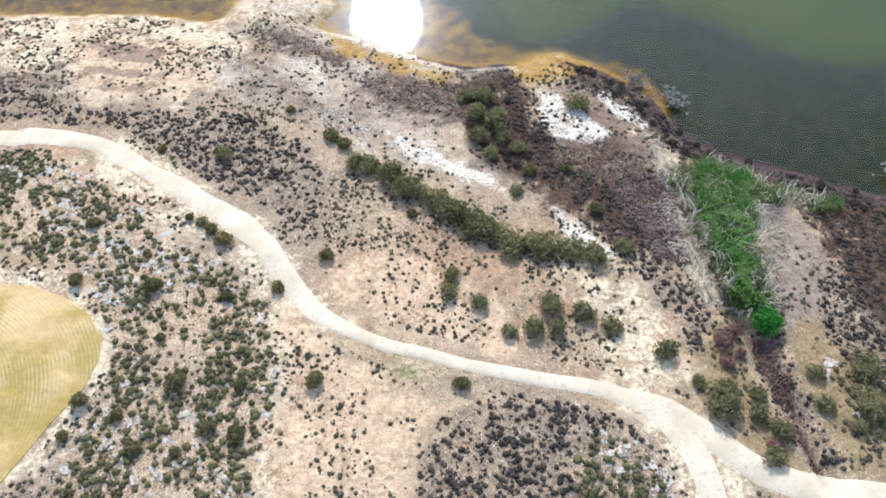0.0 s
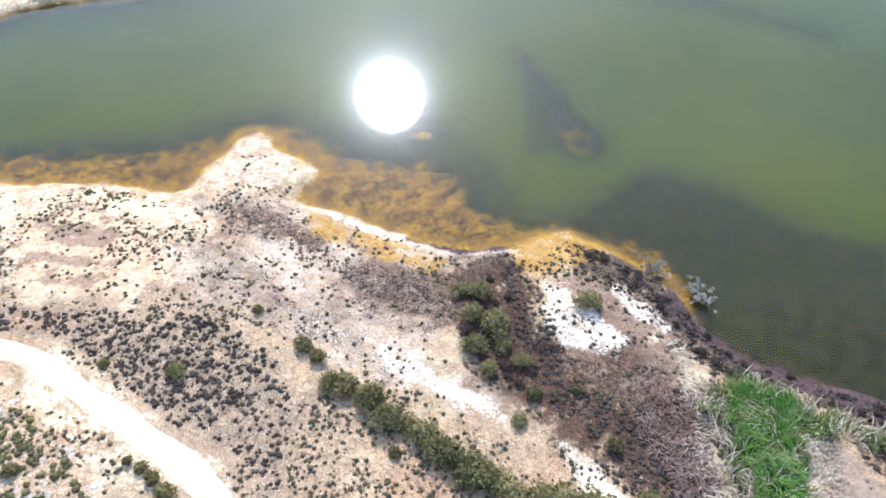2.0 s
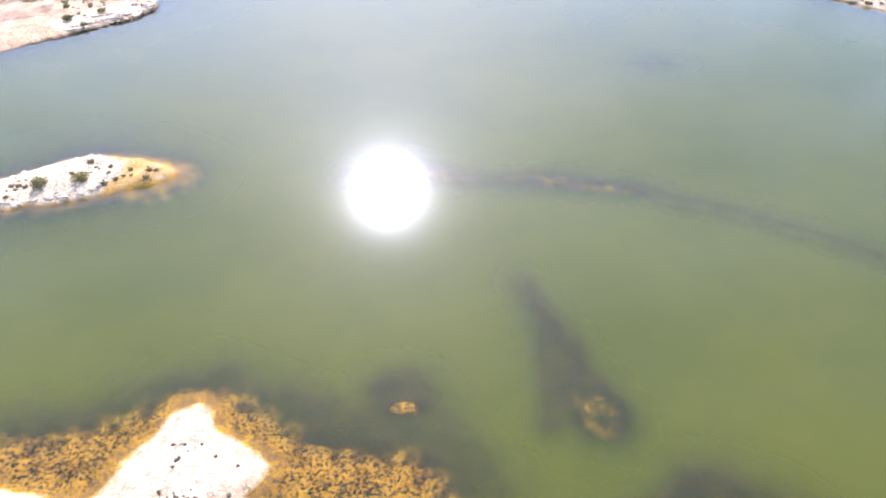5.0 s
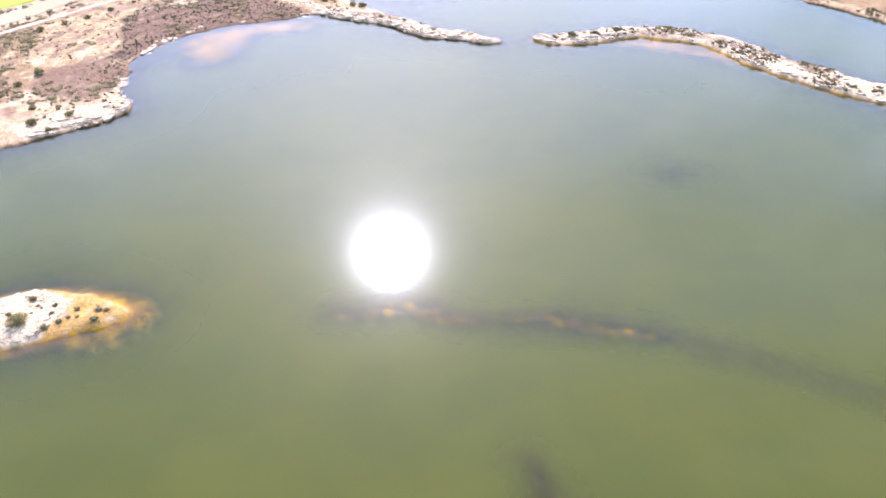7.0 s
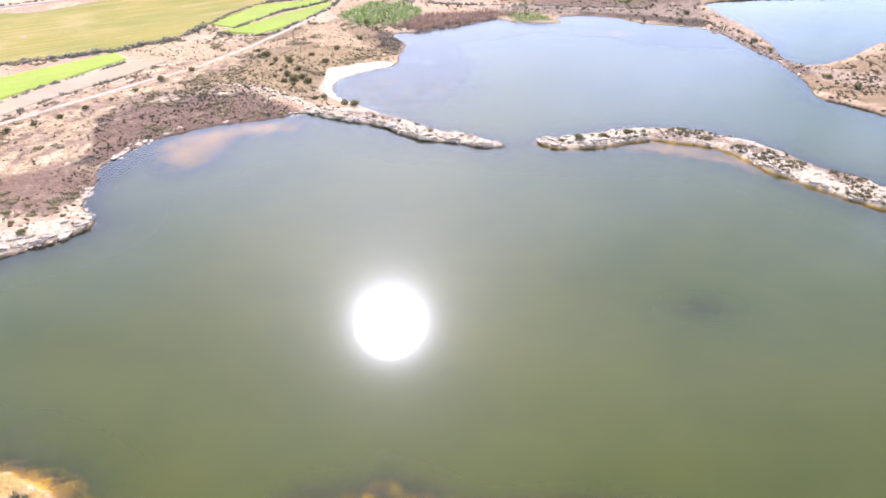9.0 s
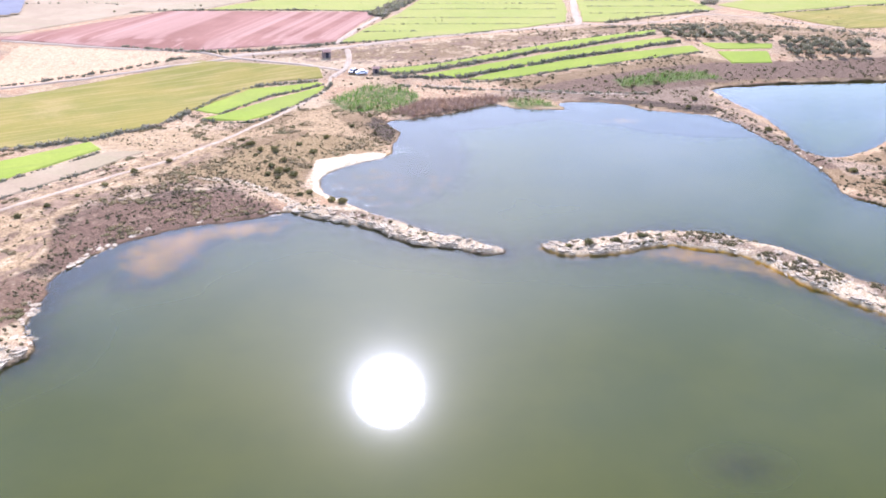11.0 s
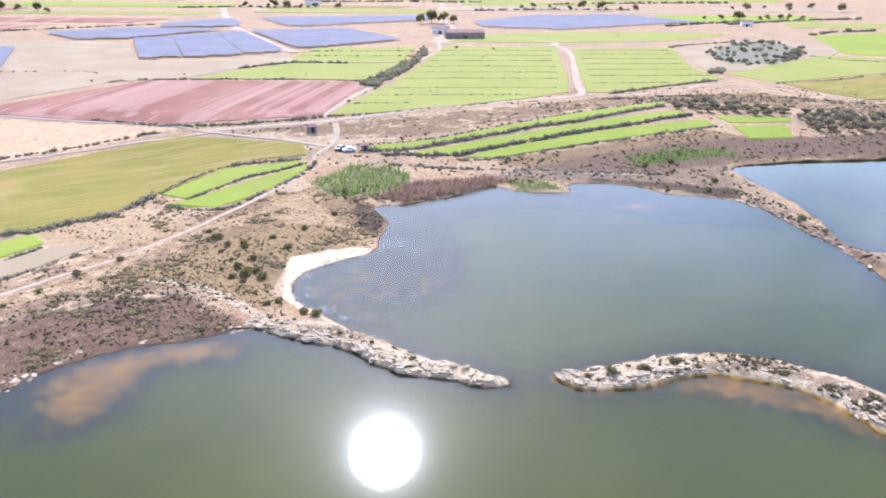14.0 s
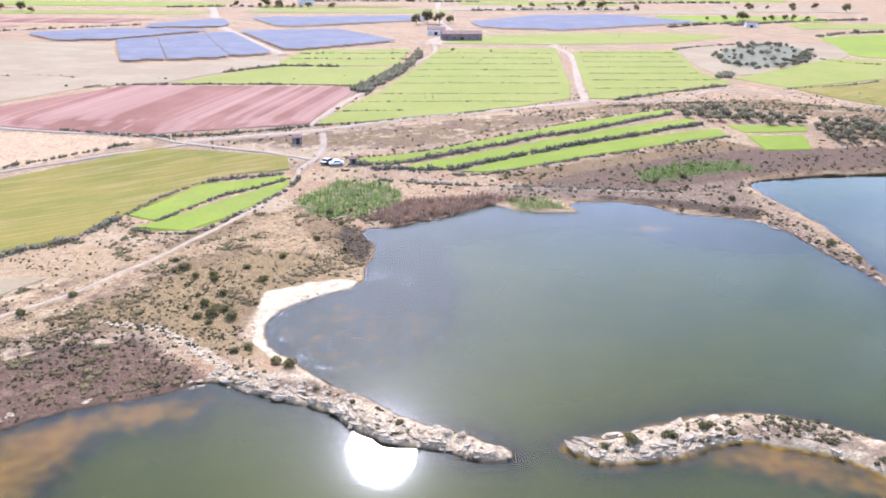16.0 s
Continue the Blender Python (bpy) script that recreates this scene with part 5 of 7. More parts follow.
field(TAN_EARTH, "pale tan fallow field near the solar farm", [(-260, 560), (-209.4, 628.6), (-147, 624.9), (-116, 541.8), (-77.5, 551), (-44, 576.3), (-39, 545), (-60.7, 520), (-81.6, 490.3), (-109.4, 475.9), (-140, 428), (-170, 420)])
field(TAN_EARTH, "tan fallow field round a grove", [(198.6, 637), (272.1, 660.5), (318.7, 645), (287.8, 593.6), (229.7, 526.7), (174.7, 516), (179.7, 564.9)])
field(GREEN_CROP, "bright green far field", [(325.4, 691.7), (420, 730), (420, 610), (304.5, 582.2), (291.5, 593.8)])
field(LIME_CROP, "yellow-green field by the dry slope", [(179.5, 507.6), (269.8, 580.5), (330, 560), (300, 520), (257.4, 509.8), (193.2, 482)])
field(OLIVE_CROP, "dull olive field by the dry slope", [(193.7, 478.5), (255, 504), (320, 515), (300, 450), (211.2, 438.9), (204.2, 450.8)])
field(STUBBLE, "round dry yellow stubble plot with wheel marks", [(-56, 46), (-48.8, 45.3), (-45.4, 44.7), (-41.9, 43.1), (-39, 41), (-37.4, 38.4), (-37.4, 36), (-38.3, 33.2), (-40.6, 30.2), (-42.6, 26.8), (-48, 18), (-58, 16), (-64, 30), (-62, 44)], -0.03, 0.3)
field(GROVE_GRASS, "rough dry grass inside the round grove", [(236 + 0.55 * 60 * math.cos(a / 4) + 0.83 * 24 * math.sin(a / 4), 594 + 0.83 * 60 * math.cos(a / 4) - 0.55 * 24 * math.sin(a / 4)) for a in range(25)])
FAR_PLOTS = [(RED_EARTH, -300, 760, 240, 45), (LIME_CROP, -230, 835, 170, 40), (OLIVE_CROP, -40, 930, 130, 40), (GREEN_CROP, 180, 1010, 170, 50), (LIME_CROP, 420, 780, 150, 50), (TAN_EARTH, 300, 905, 120, 40), (GREEN_CROP, -330, 1010, 150, 50),
             (RED_EARTH, -330, 690, 150, 60), (LIME_CROP, -20, 880, 170, 50), (TAN_EARTH, 150, 930, 180, 60), (GREEN_CROP, 330, 840, 150, 70),
             (GREEN_CROP, -250, 930, 200, 60), (TAN_EARTH, 430, 960, 160, 70), (RED_EARTH, -420, 840, 190, 80), (LIME_CROP, 60, 1080, 240, 80),
             (TAN_EARTH, -150, 1090, 220, 70), (GREEN_CROP, 380, 1120, 260, 80), (LIME_CROP, -430, 1080, 260, 90), (RED_EARTH, 150, 1270, 380, 110),
             (GREEN_CROP, -300, 1300, 360, 120), (TAN_EARTH, 620, 1300, 380, 140), (OLIVE_CROP, 560, 720, 200, 130), (TAN_EARTH, 460, 560, 160, 90)]
for material, x, y, w, d in FAR_PLOTS:
    field(material, "far farm plot on the plain", [(x - w / 2, y - d / 2), (x + w / 2, y - d / 2 + 12), (x + w / 2 + 18, y + d / 2), (x - w / 2 + 12, y + d / 2 - 6)], 0.2, 1.5)

# ---- plants, rocks: shapes ----
rng = np.random.default_rng(7)


def leaf_cloud(n, lobes, leaf, seed):
    """Small triangular leaves spread through the shells of several lobes (x, y, z, radius)."""
    r = np.random.default_rng(seed)
    lobes = np.array(lobes, float)
    pick = r.choice(len(lobes), n, p=lobes[:, 3] ** 2 / (lobes[:, 3] ** 2).sum())
    d = r.normal(size=(n, 3))
    d[:, 2] = np.abs(d[:, 2]) * 0.9 - 0.25
    d /= np.linalg.norm(d, axis=1)[:, None]
    rad = lobes[pick, 3] * (0.72 + 0.36 * r.random(n))
    c = lobes[pick, :3] + d * rad[:, None] * np.array([1, 1, 0.85])
    c[:, 2] = np.maximum(c[:, 2], 0.02)
    a = r.normal(size=(n, 3)) + d * 0.3
    b = r.normal(size=(n, 3))
    a /= np.linalg.norm(a, axis=1)[:, None]
    b /= np.linalg.norm(b, axis=1)[:, None]
    s = leaf * (0.6 + 0.8 * r.random(n))[:, None]
    v = np.stack([c - a * s * 0.6, c + a * s * 0.5 + b * s * 0.45, c + a * s * 0.5 - b * s * 0.45], 1).reshape(-1, 3)
    v[:, 2] = np.maximum(v[:, 2], 0.0)
    return v, np.arange(3 * n).reshape(-1, 3)


def ball(c, r, seed, squash=0.8):
    """A lumpy low core that the leaves hide."""
    bm = bmesh.new()
    bmesh.ops.create_icosphere(bm, subdivisions=2, radius=1)
    v = []
    for p in bm.verts:
        k = r * (0.72 + 0.2 * noise.noise(p.co * 1.7 + Vector((seed, 0, 0))))
        v.append((c[0] + p.co.x * k, c[1] + p.co.y * k, max(0.0, c[2] + p.co.z * k * squash)))
    f = [[w.index for w in q.verts] for q in bm.faces]
    bm.free()
    return np.array(v), np.array(f)


def joined(pieces):
    vs, fs, k = [], [], 0
    for v, f in pieces:
        vs.append(v)
        fs.append(np.asarray(f) + k)
        k += len(v)
    return np.concatenate(vs), np.concatenate(fs)


def tri_mesh(name, v, f, material):
    me = bpy.data.meshes.new(name)
    f = np.asarray(f, np.int32)
    me.vertices.add(len(v))
    me.vertices.foreach_set("co", np.asarray(v, np.float32).ravel())
    me.loops.add(f.size)
    me.loops.foreach_set("vertex_index", f.ravel())
    me.polygons.add(len(f))
    me.polygons.foreach_set("loop_start", np.arange(0, f.size, f.shape[1], dtype=np.int32))
    me.update(calc_edges=True)
    me.shade_flat()
    me.materials.append(material)
    return me


def tube(points, radii, sides=6):
    v, f = [], []
    for (p, r) in zip(points, radii):
        for k in range(sides):
            a = 2 * math.pi * k / sides
            v.append((p[0] + r * math.cos(a), p[1] + r * math.sin(a), p[2]))
    for i in range(len(points) - 1):
        for k in range(sides):
            a, b = i * sides + k, i * sides + (k + 1) % sides
            f += [(a, b, b + sides), (a, b + sides, a + sides)]
    return np.array(v), np.array(f)


def part(name, me, parent, label=""):
    ob = new(name, me)
    ob.parent = parent
    return tagged(ob, label) if label else ob


def bush(name, material, label, seed, lobes, leaves=700, leaf=0.22, stems=5, category="bush", core=0.7):
    """A shrub: woody stems under a lobed crown of small leaves. Unit size: about 2 m across."""
    r = np.random.default_rng(seed)
    top = new(name)
    pieces = []
    for k in range(stems):
        a = 6.28 * k / stems + r.random()
        l = lobes[k % len(lobes)]
        pieces.append(tube([(0.06 * math.cos(a), 0.06 * math.sin(a), -0.15), (l[0] * 0.5 + 0.1 * math.cos(a), l[1] * 0.5 + 0.1 * math.sin(a), l[2] * 0.6), (l[0], l[1], l[2] + 0.2)], (0.05, 0.035, 0.01), 5))
    part("stems", tri_mesh("stems", *joined(pieces), BARK), top, "thin woody grey stems")
    crown = [leaf_cloud(leaves, lobes, leaf, seed)] + [ball(l[:3], l[3] * core, seed + k) for k, l in enumerate(lobes) if core > 0]
    part("crown", tri_mesh("crown", *joined(crown), material), top)
    return tagged(top, label, category)


def lobed(seed, n, spread, low=0.45, high=0.8):
    r = np.random.default_rng(seed)
    res = [(0.0, 0.0, 0.55, high)]
    for k in range(n):
        a = 6.28 * k / n + r.random() * 0.8
        d = spread * (0.5 + 0.5 * r.random())
        res.append((d * math.cos(a), d * math.sin(a), 0.3 + 0.3 * r.random(), low + (high - low) * r.random()))
    return res


def tree(material, label, seed, height, wide, leaves=650, leaf=0.32):
    """A small tree: tapered trunk with limbs and an uneven crown."""
    r = np.random.default_rng(seed)
    top = new("tree")
    lobes = [(0, 0, height * 0.6, wide * 0.48)]
    wood = [tube([(0, 0, -0.3), (0.05, 0.02, height * 0.25), (0.1, 0.08, height * 0.5), (0.12, 0.1, height * 0.8)], (0.24, 0.17, 0.12, 0.03), 7)]
    for k in range(6):
        a = 6.28 * k / 6 + r.random()
        d = wide * (0.28 + 0.18 * r.random())
        z = height * (0.3 + 0.4 * r.random())
        lobes.append((d * math.cos(a), d * math.sin(a), z, wide * (0.22 + 0.14 * r.random())))
        wood.append(tube([(0.06, 0.05, height * 0.3), (d * 0.5 * math.cos(a), d * 0.5 * math.sin(a), z * 0.75), (d * math.cos(a), d * math.sin(a), z)], (0.1, 0.06, 0.02), 5))
    part("trunk", tri_mesh("trunk", *joined(wood), BARK), top, "grey trunk with spreading limbs")
    crown = [leaf_cloud(leaves, lobes, leaf, seed)] + [ball(l[:3], l[3] * 0.85, seed + k) for k, l in enumerate(lobes)]
    part("crown", tri_mesh("crown", *joined(crown), material), top)
    return tagged(top, label, "tree")


def set_at(ob, x, y, size, turn, sink=0.05, tall=1.0):
    m = Matrix.Translation((x, y, max(lie(x, y), 0.0) - sink)) @ Matrix.Rotation(turn, 4, "Z") @ Matrix.Diagonal((size, size, size * tall, 1))
    return m


def planted(protos, places, sizes, group, r):
    """Copies of the given plants at the places; the first ones are the plants themselves."""
    used = set()
    for (x, y), s in zip(places, sizes):
        k = int(r.integers(len(protos)))
        m = set_at(protos[k], x, y, s, r.random() * 6.28, 0.05, 0.85 + 0.3 * r.random())
        if k in used:
            ob = copy_thing(protos[k], m)
        else:
            ob = protos[k]
            ob.matrix_basis = m
            used.add(k)
        ob["group"] = group
    for k, ob in enumerate(protos):
        if k not in used:
            for o in (*ob.children_recursive, ob):
                bpy.data.objects.remove(o)


def scatter(name, variants, x, y, z, size, tall, material, label, category):
    """Very many small plants or stones as one object."""
    r = np.random.default_rng(len(x))
    vs, fs, k = [], [], 0
    pick = r.integers(len(variants), size=len(x))
    turn = r.random(len(x)) * 6.28
    for i, (v, f) in enumerate(variants):
        q = np.nonzero(pick == i)[0]
        if not len(q):
            continue
        c, s = np.cos(turn[q])[:, None], np.sin(turn[q])[:, None]
        px = (v[None, :, 0] * c - v[None, :, 1] * s) * size[q, None] + x[q, None]
        py = (v[None, :, 0] * s + v[None, :, 1] * c) * size[q, None] + y[q, None]
        pz = v[None, :, 2] * (size[q] * tall[q])[:, None] + z[q, None]
        vs.append(np.stack([px, py, pz], -1).reshape(-1, 3))
        fs.append((f[None] + (np.arange(len(q)) * len(v))[:, None, None]).reshape(-1, 3) + k)
        k += len(q) * len(v)
    ob = new(name, tri_mesh(name, np.concatenate(vs), np.concatenate(fs), material))
    return tagged(ob, label, category, kind="stuff")


def clump(seed, n=26, leaf=0.42, core=1.0):
    lobes = [(0, 0, 0.35, 0.75), (0.5, 0.2, 0.25, 0.5), (-0.4, 0.35, 0.25, 0.5), (0.05, -0.5, 0.22, 0.5)]
    v, f = lump(seed)
    return joined([leaf_cloud(n, lobes, leaf, seed), (v * core, f)])


def lump(seed):
    """A faceted mound of sixteen faces."""
    r = np.random.default_rng(seed + 500)
    v = [(0, 0, 0.72)]
    for ring, z in ((0.55, 0.5), (0.85, 0.0)):
        for k in range(6):
            a = 6.28 * k / 6 + ring
            q = ring * (0.75 + 0.4 * r.random())
            v.append((q * math.cos(a), q * math.sin(a), z * (0.8 + 0.4 * r.random())))
    f = [(0, 1 + k, 1 + (k + 1) % 6) for k in range(6)]
    for k in range(6):
        a, b = 1 + k, 1 + (k + 1) % 6
        f += [(a, a + 6, b + 6), (a, b + 6, b)]
    return np.array(v, float), np.array(f)


CLUMPS = [clump(k) for k in range(6)]
TUFTS = [clump(k, 18, 0.33, 0.95) for k in range(8)]


def spread(n, x0, x1, y0, y1, seed):
    r = np.random.default_rng(seed)
    return x0 + (x1 - x0) * r.random(n), y0 + (y1 - y0) * r.random(n), r


# ---- low scrub of the south bank ----
x, y, r = spread(105000, -64, 52, 10, 95, 31)
s = shore(x, y)
free = (s > 1.2) & (along(ROAD, x, y) > 2.0) & (along([(12, 28), (14.5, 24), (15, 18), (14, 8)], x, y) > 2)
stubble = inside([(-70, 45), (-49, 46), (-41.9, 44), (-37, 39), (-37, 35), (-40, 30), (-48, 17), (-70, 15)], x, y) > -0.4
free &= ~stubble
stone, litter, sand = soil_at("stone", x, y), soil_at("litter", x, y), np.maximum(soil_at("sand", x, y), soil_at("salt", x, y))
orange, green = soil_at("orange", x, y), np.maximum(soil_at("green", x, y), soil_at("straw", x, y))
mauve = soil_at("mauve", x, y)
patch = grain(x, y, 5, 41) * 0.6 + grain(x, y, 1.8, 42) * 0.4
lot = r.random(len(x))
z = ground_height(x, y) - 0.03
kind_stone = free & (stone > 0) & (lot < 0.26 + 0.5 * smooth(0.33, 0.62, patch))
kind_litter = free & (np.maximum(litter, soil_at("dark", x, y)) > 0) & (stone <= 0) & ((sand < 0.5) | (litter > 0.8)) & (lot < 0.30 + 0.6 * smooth(0.25, 0.55, patch)) & (green < 0)
rest = free & (stone <= 0) & ~kind_litter & (green < 0)
kind_brown = kind_litter & (soil_at("rill", x, y) > 0)
kind_litter &= ~kind_brown
kind_rest = rest & (lot < np.where(soil_at("salt", x, y) > 0, 0.16, np.where(sand > 0, 0.36, np.where(orange > 0, 0.24, np.where(mauve > 0, 0.2, 0.42)))) * (0.1 + 2.0 * smooth(0.38, 0.68, patch)))
for name, keep, material, lo, hi, tall, label in (
        ("low_scrub", kind_stone, DARK_LEAF, 0.09, 0.55, 0.95, "dark green low scrub among broken stone"),
        ("grey_scrub", kind_litter, GREY_LEAF, 0.10, 0.42, 0.85, "dense grey-brown low salt scrub"),
        ("brown_scrub", kind_brown, BROWN_LEAF, 0.08, 0.36, 0.6, "mauve-brown low growth on the salt flat"),
        ("dry_tufts", kind_rest, TUFT_LEAF, 0.07, 0.36, 0.8, "scattered dry tufts on bare soil")):
    q = np.nonzero(keep)[0]
    size = lo + (hi - lo) * r.random(len(q)) ** 2.4
    scatter(name, TUFTS, x[q], y[q], z[q], size, tall * (0.7 + 0.6 * r.random(len(q))), material, label, "scrub")

# thinner scrub on the rest of the dry land
x, y, r = spread(14000, -190, 170, -70, 96, 36)
out = ((x < -63) | (x > 51) | (y < 11)) & (shore(x, y) > 1.5) & (along(ROAD, x, y) > 2.2) & (along([(14, 8), (8, -15), (10, -60)], x, y) > 2.2)
out &= inside([(-70, 45), (-49, 46), (-48, 17), (-70, 15)], x, y) < 0
patch = grain(x, y, 11, 48) * 0.6 + grain(x, y, 4, 49) * 0.4
q = np.nonzero(out & (r.random(len(x)) < 0.15 + 0.9 * smooth(0.38, 0.62, patch)))[0]
scatter("dry_scrub", TUFTS, x[q], y[q], ground_height(x[q], y[q]) - 0.03, 0.2 + 0.8 * r.random(len(q)) ** 2.2, 0.6 + 0.5 * r.random(len(q)), DARK_LEAF, "thin dark scrub on the dry plain", "scrub")

# ---- scrub of the far banks and slopes ----
plots = [OLIVE_FIELD, BIG_FIELD, [(-52, 330), (-38, 356), (-14, 362), (-14, 344), (-34, 315)], [(2, 370), (34, 362), (68, 373), (128, 395), (128, 406), (120, 436), (60, 403), (20, 382)],
         [(-120, 262), (-72, 301), (-56, 293), (-76, 262), (-100, 230)], EAST_FIELD, [(-190, 400), (-139, 424), (-94, 484), (3, 484), (-14, 408), (-65, 397), (-140, 412)], [(130, 411), (162, 408), (150, 380), (132, 380)]]
bank_track = [(-13.8, 367.5), (-14.8, 352.3), (-21.9, 333.5), (-35.7, 305.6), (-43.3, 292.4), (-50.3, 282.3), (-58, 274), (-75, 255), (-100, 225)]


def far_scrub(count, box, seed, lo, hi):
    """Brown and olive scrub on the banks beyond the water."""
    x, y, r = spread(count, *box, seed)
    s = shore(x, y)
    patch = grain(x, y, 13, 43) * 0.5 + grain(x, y, 4, 44) * 0.5
    dens = np.where(s > 0.8, 0.28, 0.0)
    dens = np.where(soil_at("brown", x, y) > -1, 0.75, dens)
    lit = np.maximum(soil_at("litter", x, y), soil_at("dark", x, y))
    dens = np.where(lit > -0.5, 0.95, dens)
    dens = np.where(np.maximum(soil_at("sand", x, y), soil_at("dust", x, y)) > 0, 0.09, dens)
    dens = np.where((soil_at("pale", x, y) > 0) & (soil_at("olive", x, y) < 0), 0.14, dens)
    dens = np.where((soil_at("beach", x, y) > -0.5) | ((soil_at("rill", x, y) > 0) & (streak_at(x, y) > 0.6)), 0.02, dens)
    dens = np.where((rocky(x, y) > 0.5) | (s < 0.6) | (along(bank_track, x, y) < 1.3), 0, dens)
    for p in plots:
        dens = np.where(inside(p, x, y) > -0.8, 0, dens)
    keep = r.random(len(x)) < dens * (0.25 + 1.2 * smooth(0.33, 0.62, patch))
    for kind, material, name, label in ((lit <= -0.5, BANK_LEAF, "bank_scrub", "brown and olive scrub on the far banks"), (lit > -0.5, BANK_LEAF, "grey_scrub", "dark brown-olive marsh scrub along the shore")):
        q = np.nonzero(keep & kind)[0]
        if len(q):
            scatter(name, TUFTS, x[q], y[q], ground_height(x[q], y[q]) - 0.03, lo + (hi - lo) * r.random(len(q)) ** 2.2, 0.6 + 0.5 * r.random(len(q)), material, label, "scrub")


far_scrub(70000, (-112, 14, 186, 346), 32, 0.10, 0.44)
far_scrub(20000, (-60, 225, 325, 470), 34, 0.2, 0.8)
far_scrub(7000, (100, 190, 235, 330), 35, 0.2, 0.7)

# low spreading growth in drifts on the far slopes
x, y, r = spread(9000, -100, 12, 190, 330, 37)
drift = 0.55 * grain(x, y, 9, 65) + 0.45 * grain(x, y, 3.5, 66)
ok = (drift > 0.55) & (shore(x, y) > 1.5) & (rocky(x, y) < 0.4) & (soil_at("beach", x, y) < -1) & (along(bank_track, x, y) > 1.6) & ((soil_at("pale", x, y) < 0.5) | (drift > 0.7))
for p in plots:
    ok &= inside(p, x, y) < -1
q = np.nonzero(ok)[0]
scatter("bank_scrub", CLUMPS, x[q], y[q], ground_height(x[q], y[q]) - 0.05, 0.45 + 0.75 * r.random(len(q)) ** 2, 0.3 + 0.25 * r.random(len(q)), DRIFT_LEAF, "low spreading olive-brown growth on the far slopes", "scrub")

# ---- scrub on the crests of the spits and the islet ----
x, y, r = spread(42000, -66, 125, 128, 262, 33)
s = shore(x, y)
q = np.nonzero((rocky(x, y) > 0.5) & (s > 0.8) & (r.random(len(x)) < np.where(y < 160, 0.2, np.where(x < 30, 0.35, np.where(x < 58, 0.6, 1.0))) * smooth(0.34, 0.58, grain(x, y, 5, 45))))[0]
scatter("spit_scrub", CLUMPS, x[q], y[q], ground_height(x[q], y[q]) - 0.03, 0.2 + 0.5 * r.random(len(q)) ** 2, 0.5 + 0.4 * r.random(len(q)), BANK_LEAF, "brown-olive low scrub on the rocky crest", "scrub")

# ---- reeds ----


def reeds(name, layer, box, count, material, label, height, lean, seed, inset=0.0, bend=0.0):
    """Blades that lean together in tufts."""
    x, y, r = spread(count, *box, seed)
    q = soil_at(layer, x, y) + (grain(x, y, 1.5, seed) - 0.5) * 1.8 > inset
    x, y = x[q], y[q]
    z = np.maximum(ground_height(x, y), 0) - 0.05
    n = len(x)
    h = height * (0.5 + 0.7 * r.random(n))
    a = 6.28 * grain(x, y, 2.5, seed + 1) * 1.5 + r.normal(size=n) * 0.5 + bend
    l = h * lean * (0.4 + r.random(n))
    w = 0.035 + 0.03 * r.random(n)
    px, py = np.cos(a + 1.57) * w, np.sin(a + 1.57) * w
    mx, my, mz = x + np.cos(a) * l * 0.35, y + np.sin(a) * l * 0.35, z + h * 0.65
    ex, ey, ez = x + np.cos(a) * l, y + np.sin(a) * l, z + h * (1 - 0.25 * lean)
    v = np.stack([np.stack([x - px, y - py, z], -1), np.stack([x + px, y + py, z], -1), np.stack([mx + px, my + py, mz], -1), np.stack([mx - px, my - py, mz], -1), np.stack([ex, ey, ez], -1)], 1).reshape(-1, 3)
    base = (np.arange(n) * 5)[:, None]
    f = np.concatenate([base + np.array([[0, 1, 2]]), base + np.array([[0, 2, 3]]), base + np.array([[3, 2, 4]])])
    return tagged(new(name, tri_mesh(name, v, f, material)), label, "reeds", kind="stuff")


reeds("green_reeds", "green", (19, 32, 34, 57), 22000, REED_GREEN, "tall fresh green reed bed beside the water", 2.0, 0.6, 51, 1.3)
reeds("green_reeds", "green", (19, 47, 34, 61), 17000, REED_DULL, "dull olive reeds round the fresh ones", 1.7, 0.7, 57, 0.0)
reeds("dead_reeds", "green", (19, 36, 34, 61), 4000, REED_STRAW, "straw-coloured dead reeds among the green", 1.8, 0.9, 56, 0.0)
reeds("dead_reeds", "straw", (16, 36, 33, 63), 9000, REED_STRAW, "pale dead reeds leaning flat", 0.65, 1.25, 52, -0.4)
reeds("dry_grass", "russet", (12, 23, 40, 58), 9000, REED_MAUVE, "mauve-brown dry marsh grass", 0.5, 1.2, 53, -0.4)
reeds("dry_grass", "ditch", (20, 28, 17, 38), 9000, REED_RED, "reddish-brown dry grass filling the ditch", 0.7, 0.8, 58, 0.5)
reeds("green_reeds", "green", (-16, 128, 322, 376), 16000, REED_GREEN, "fresh green reeds along the far shore", 1.8, 0.5, 54, 0.5)
reeds("dry_grass", "mauve", (4, 48, 320, 346), 9000, REED_MAUVE, "brown dead reeds along the far shore", 1.5, 0.5, 55, 0.0)

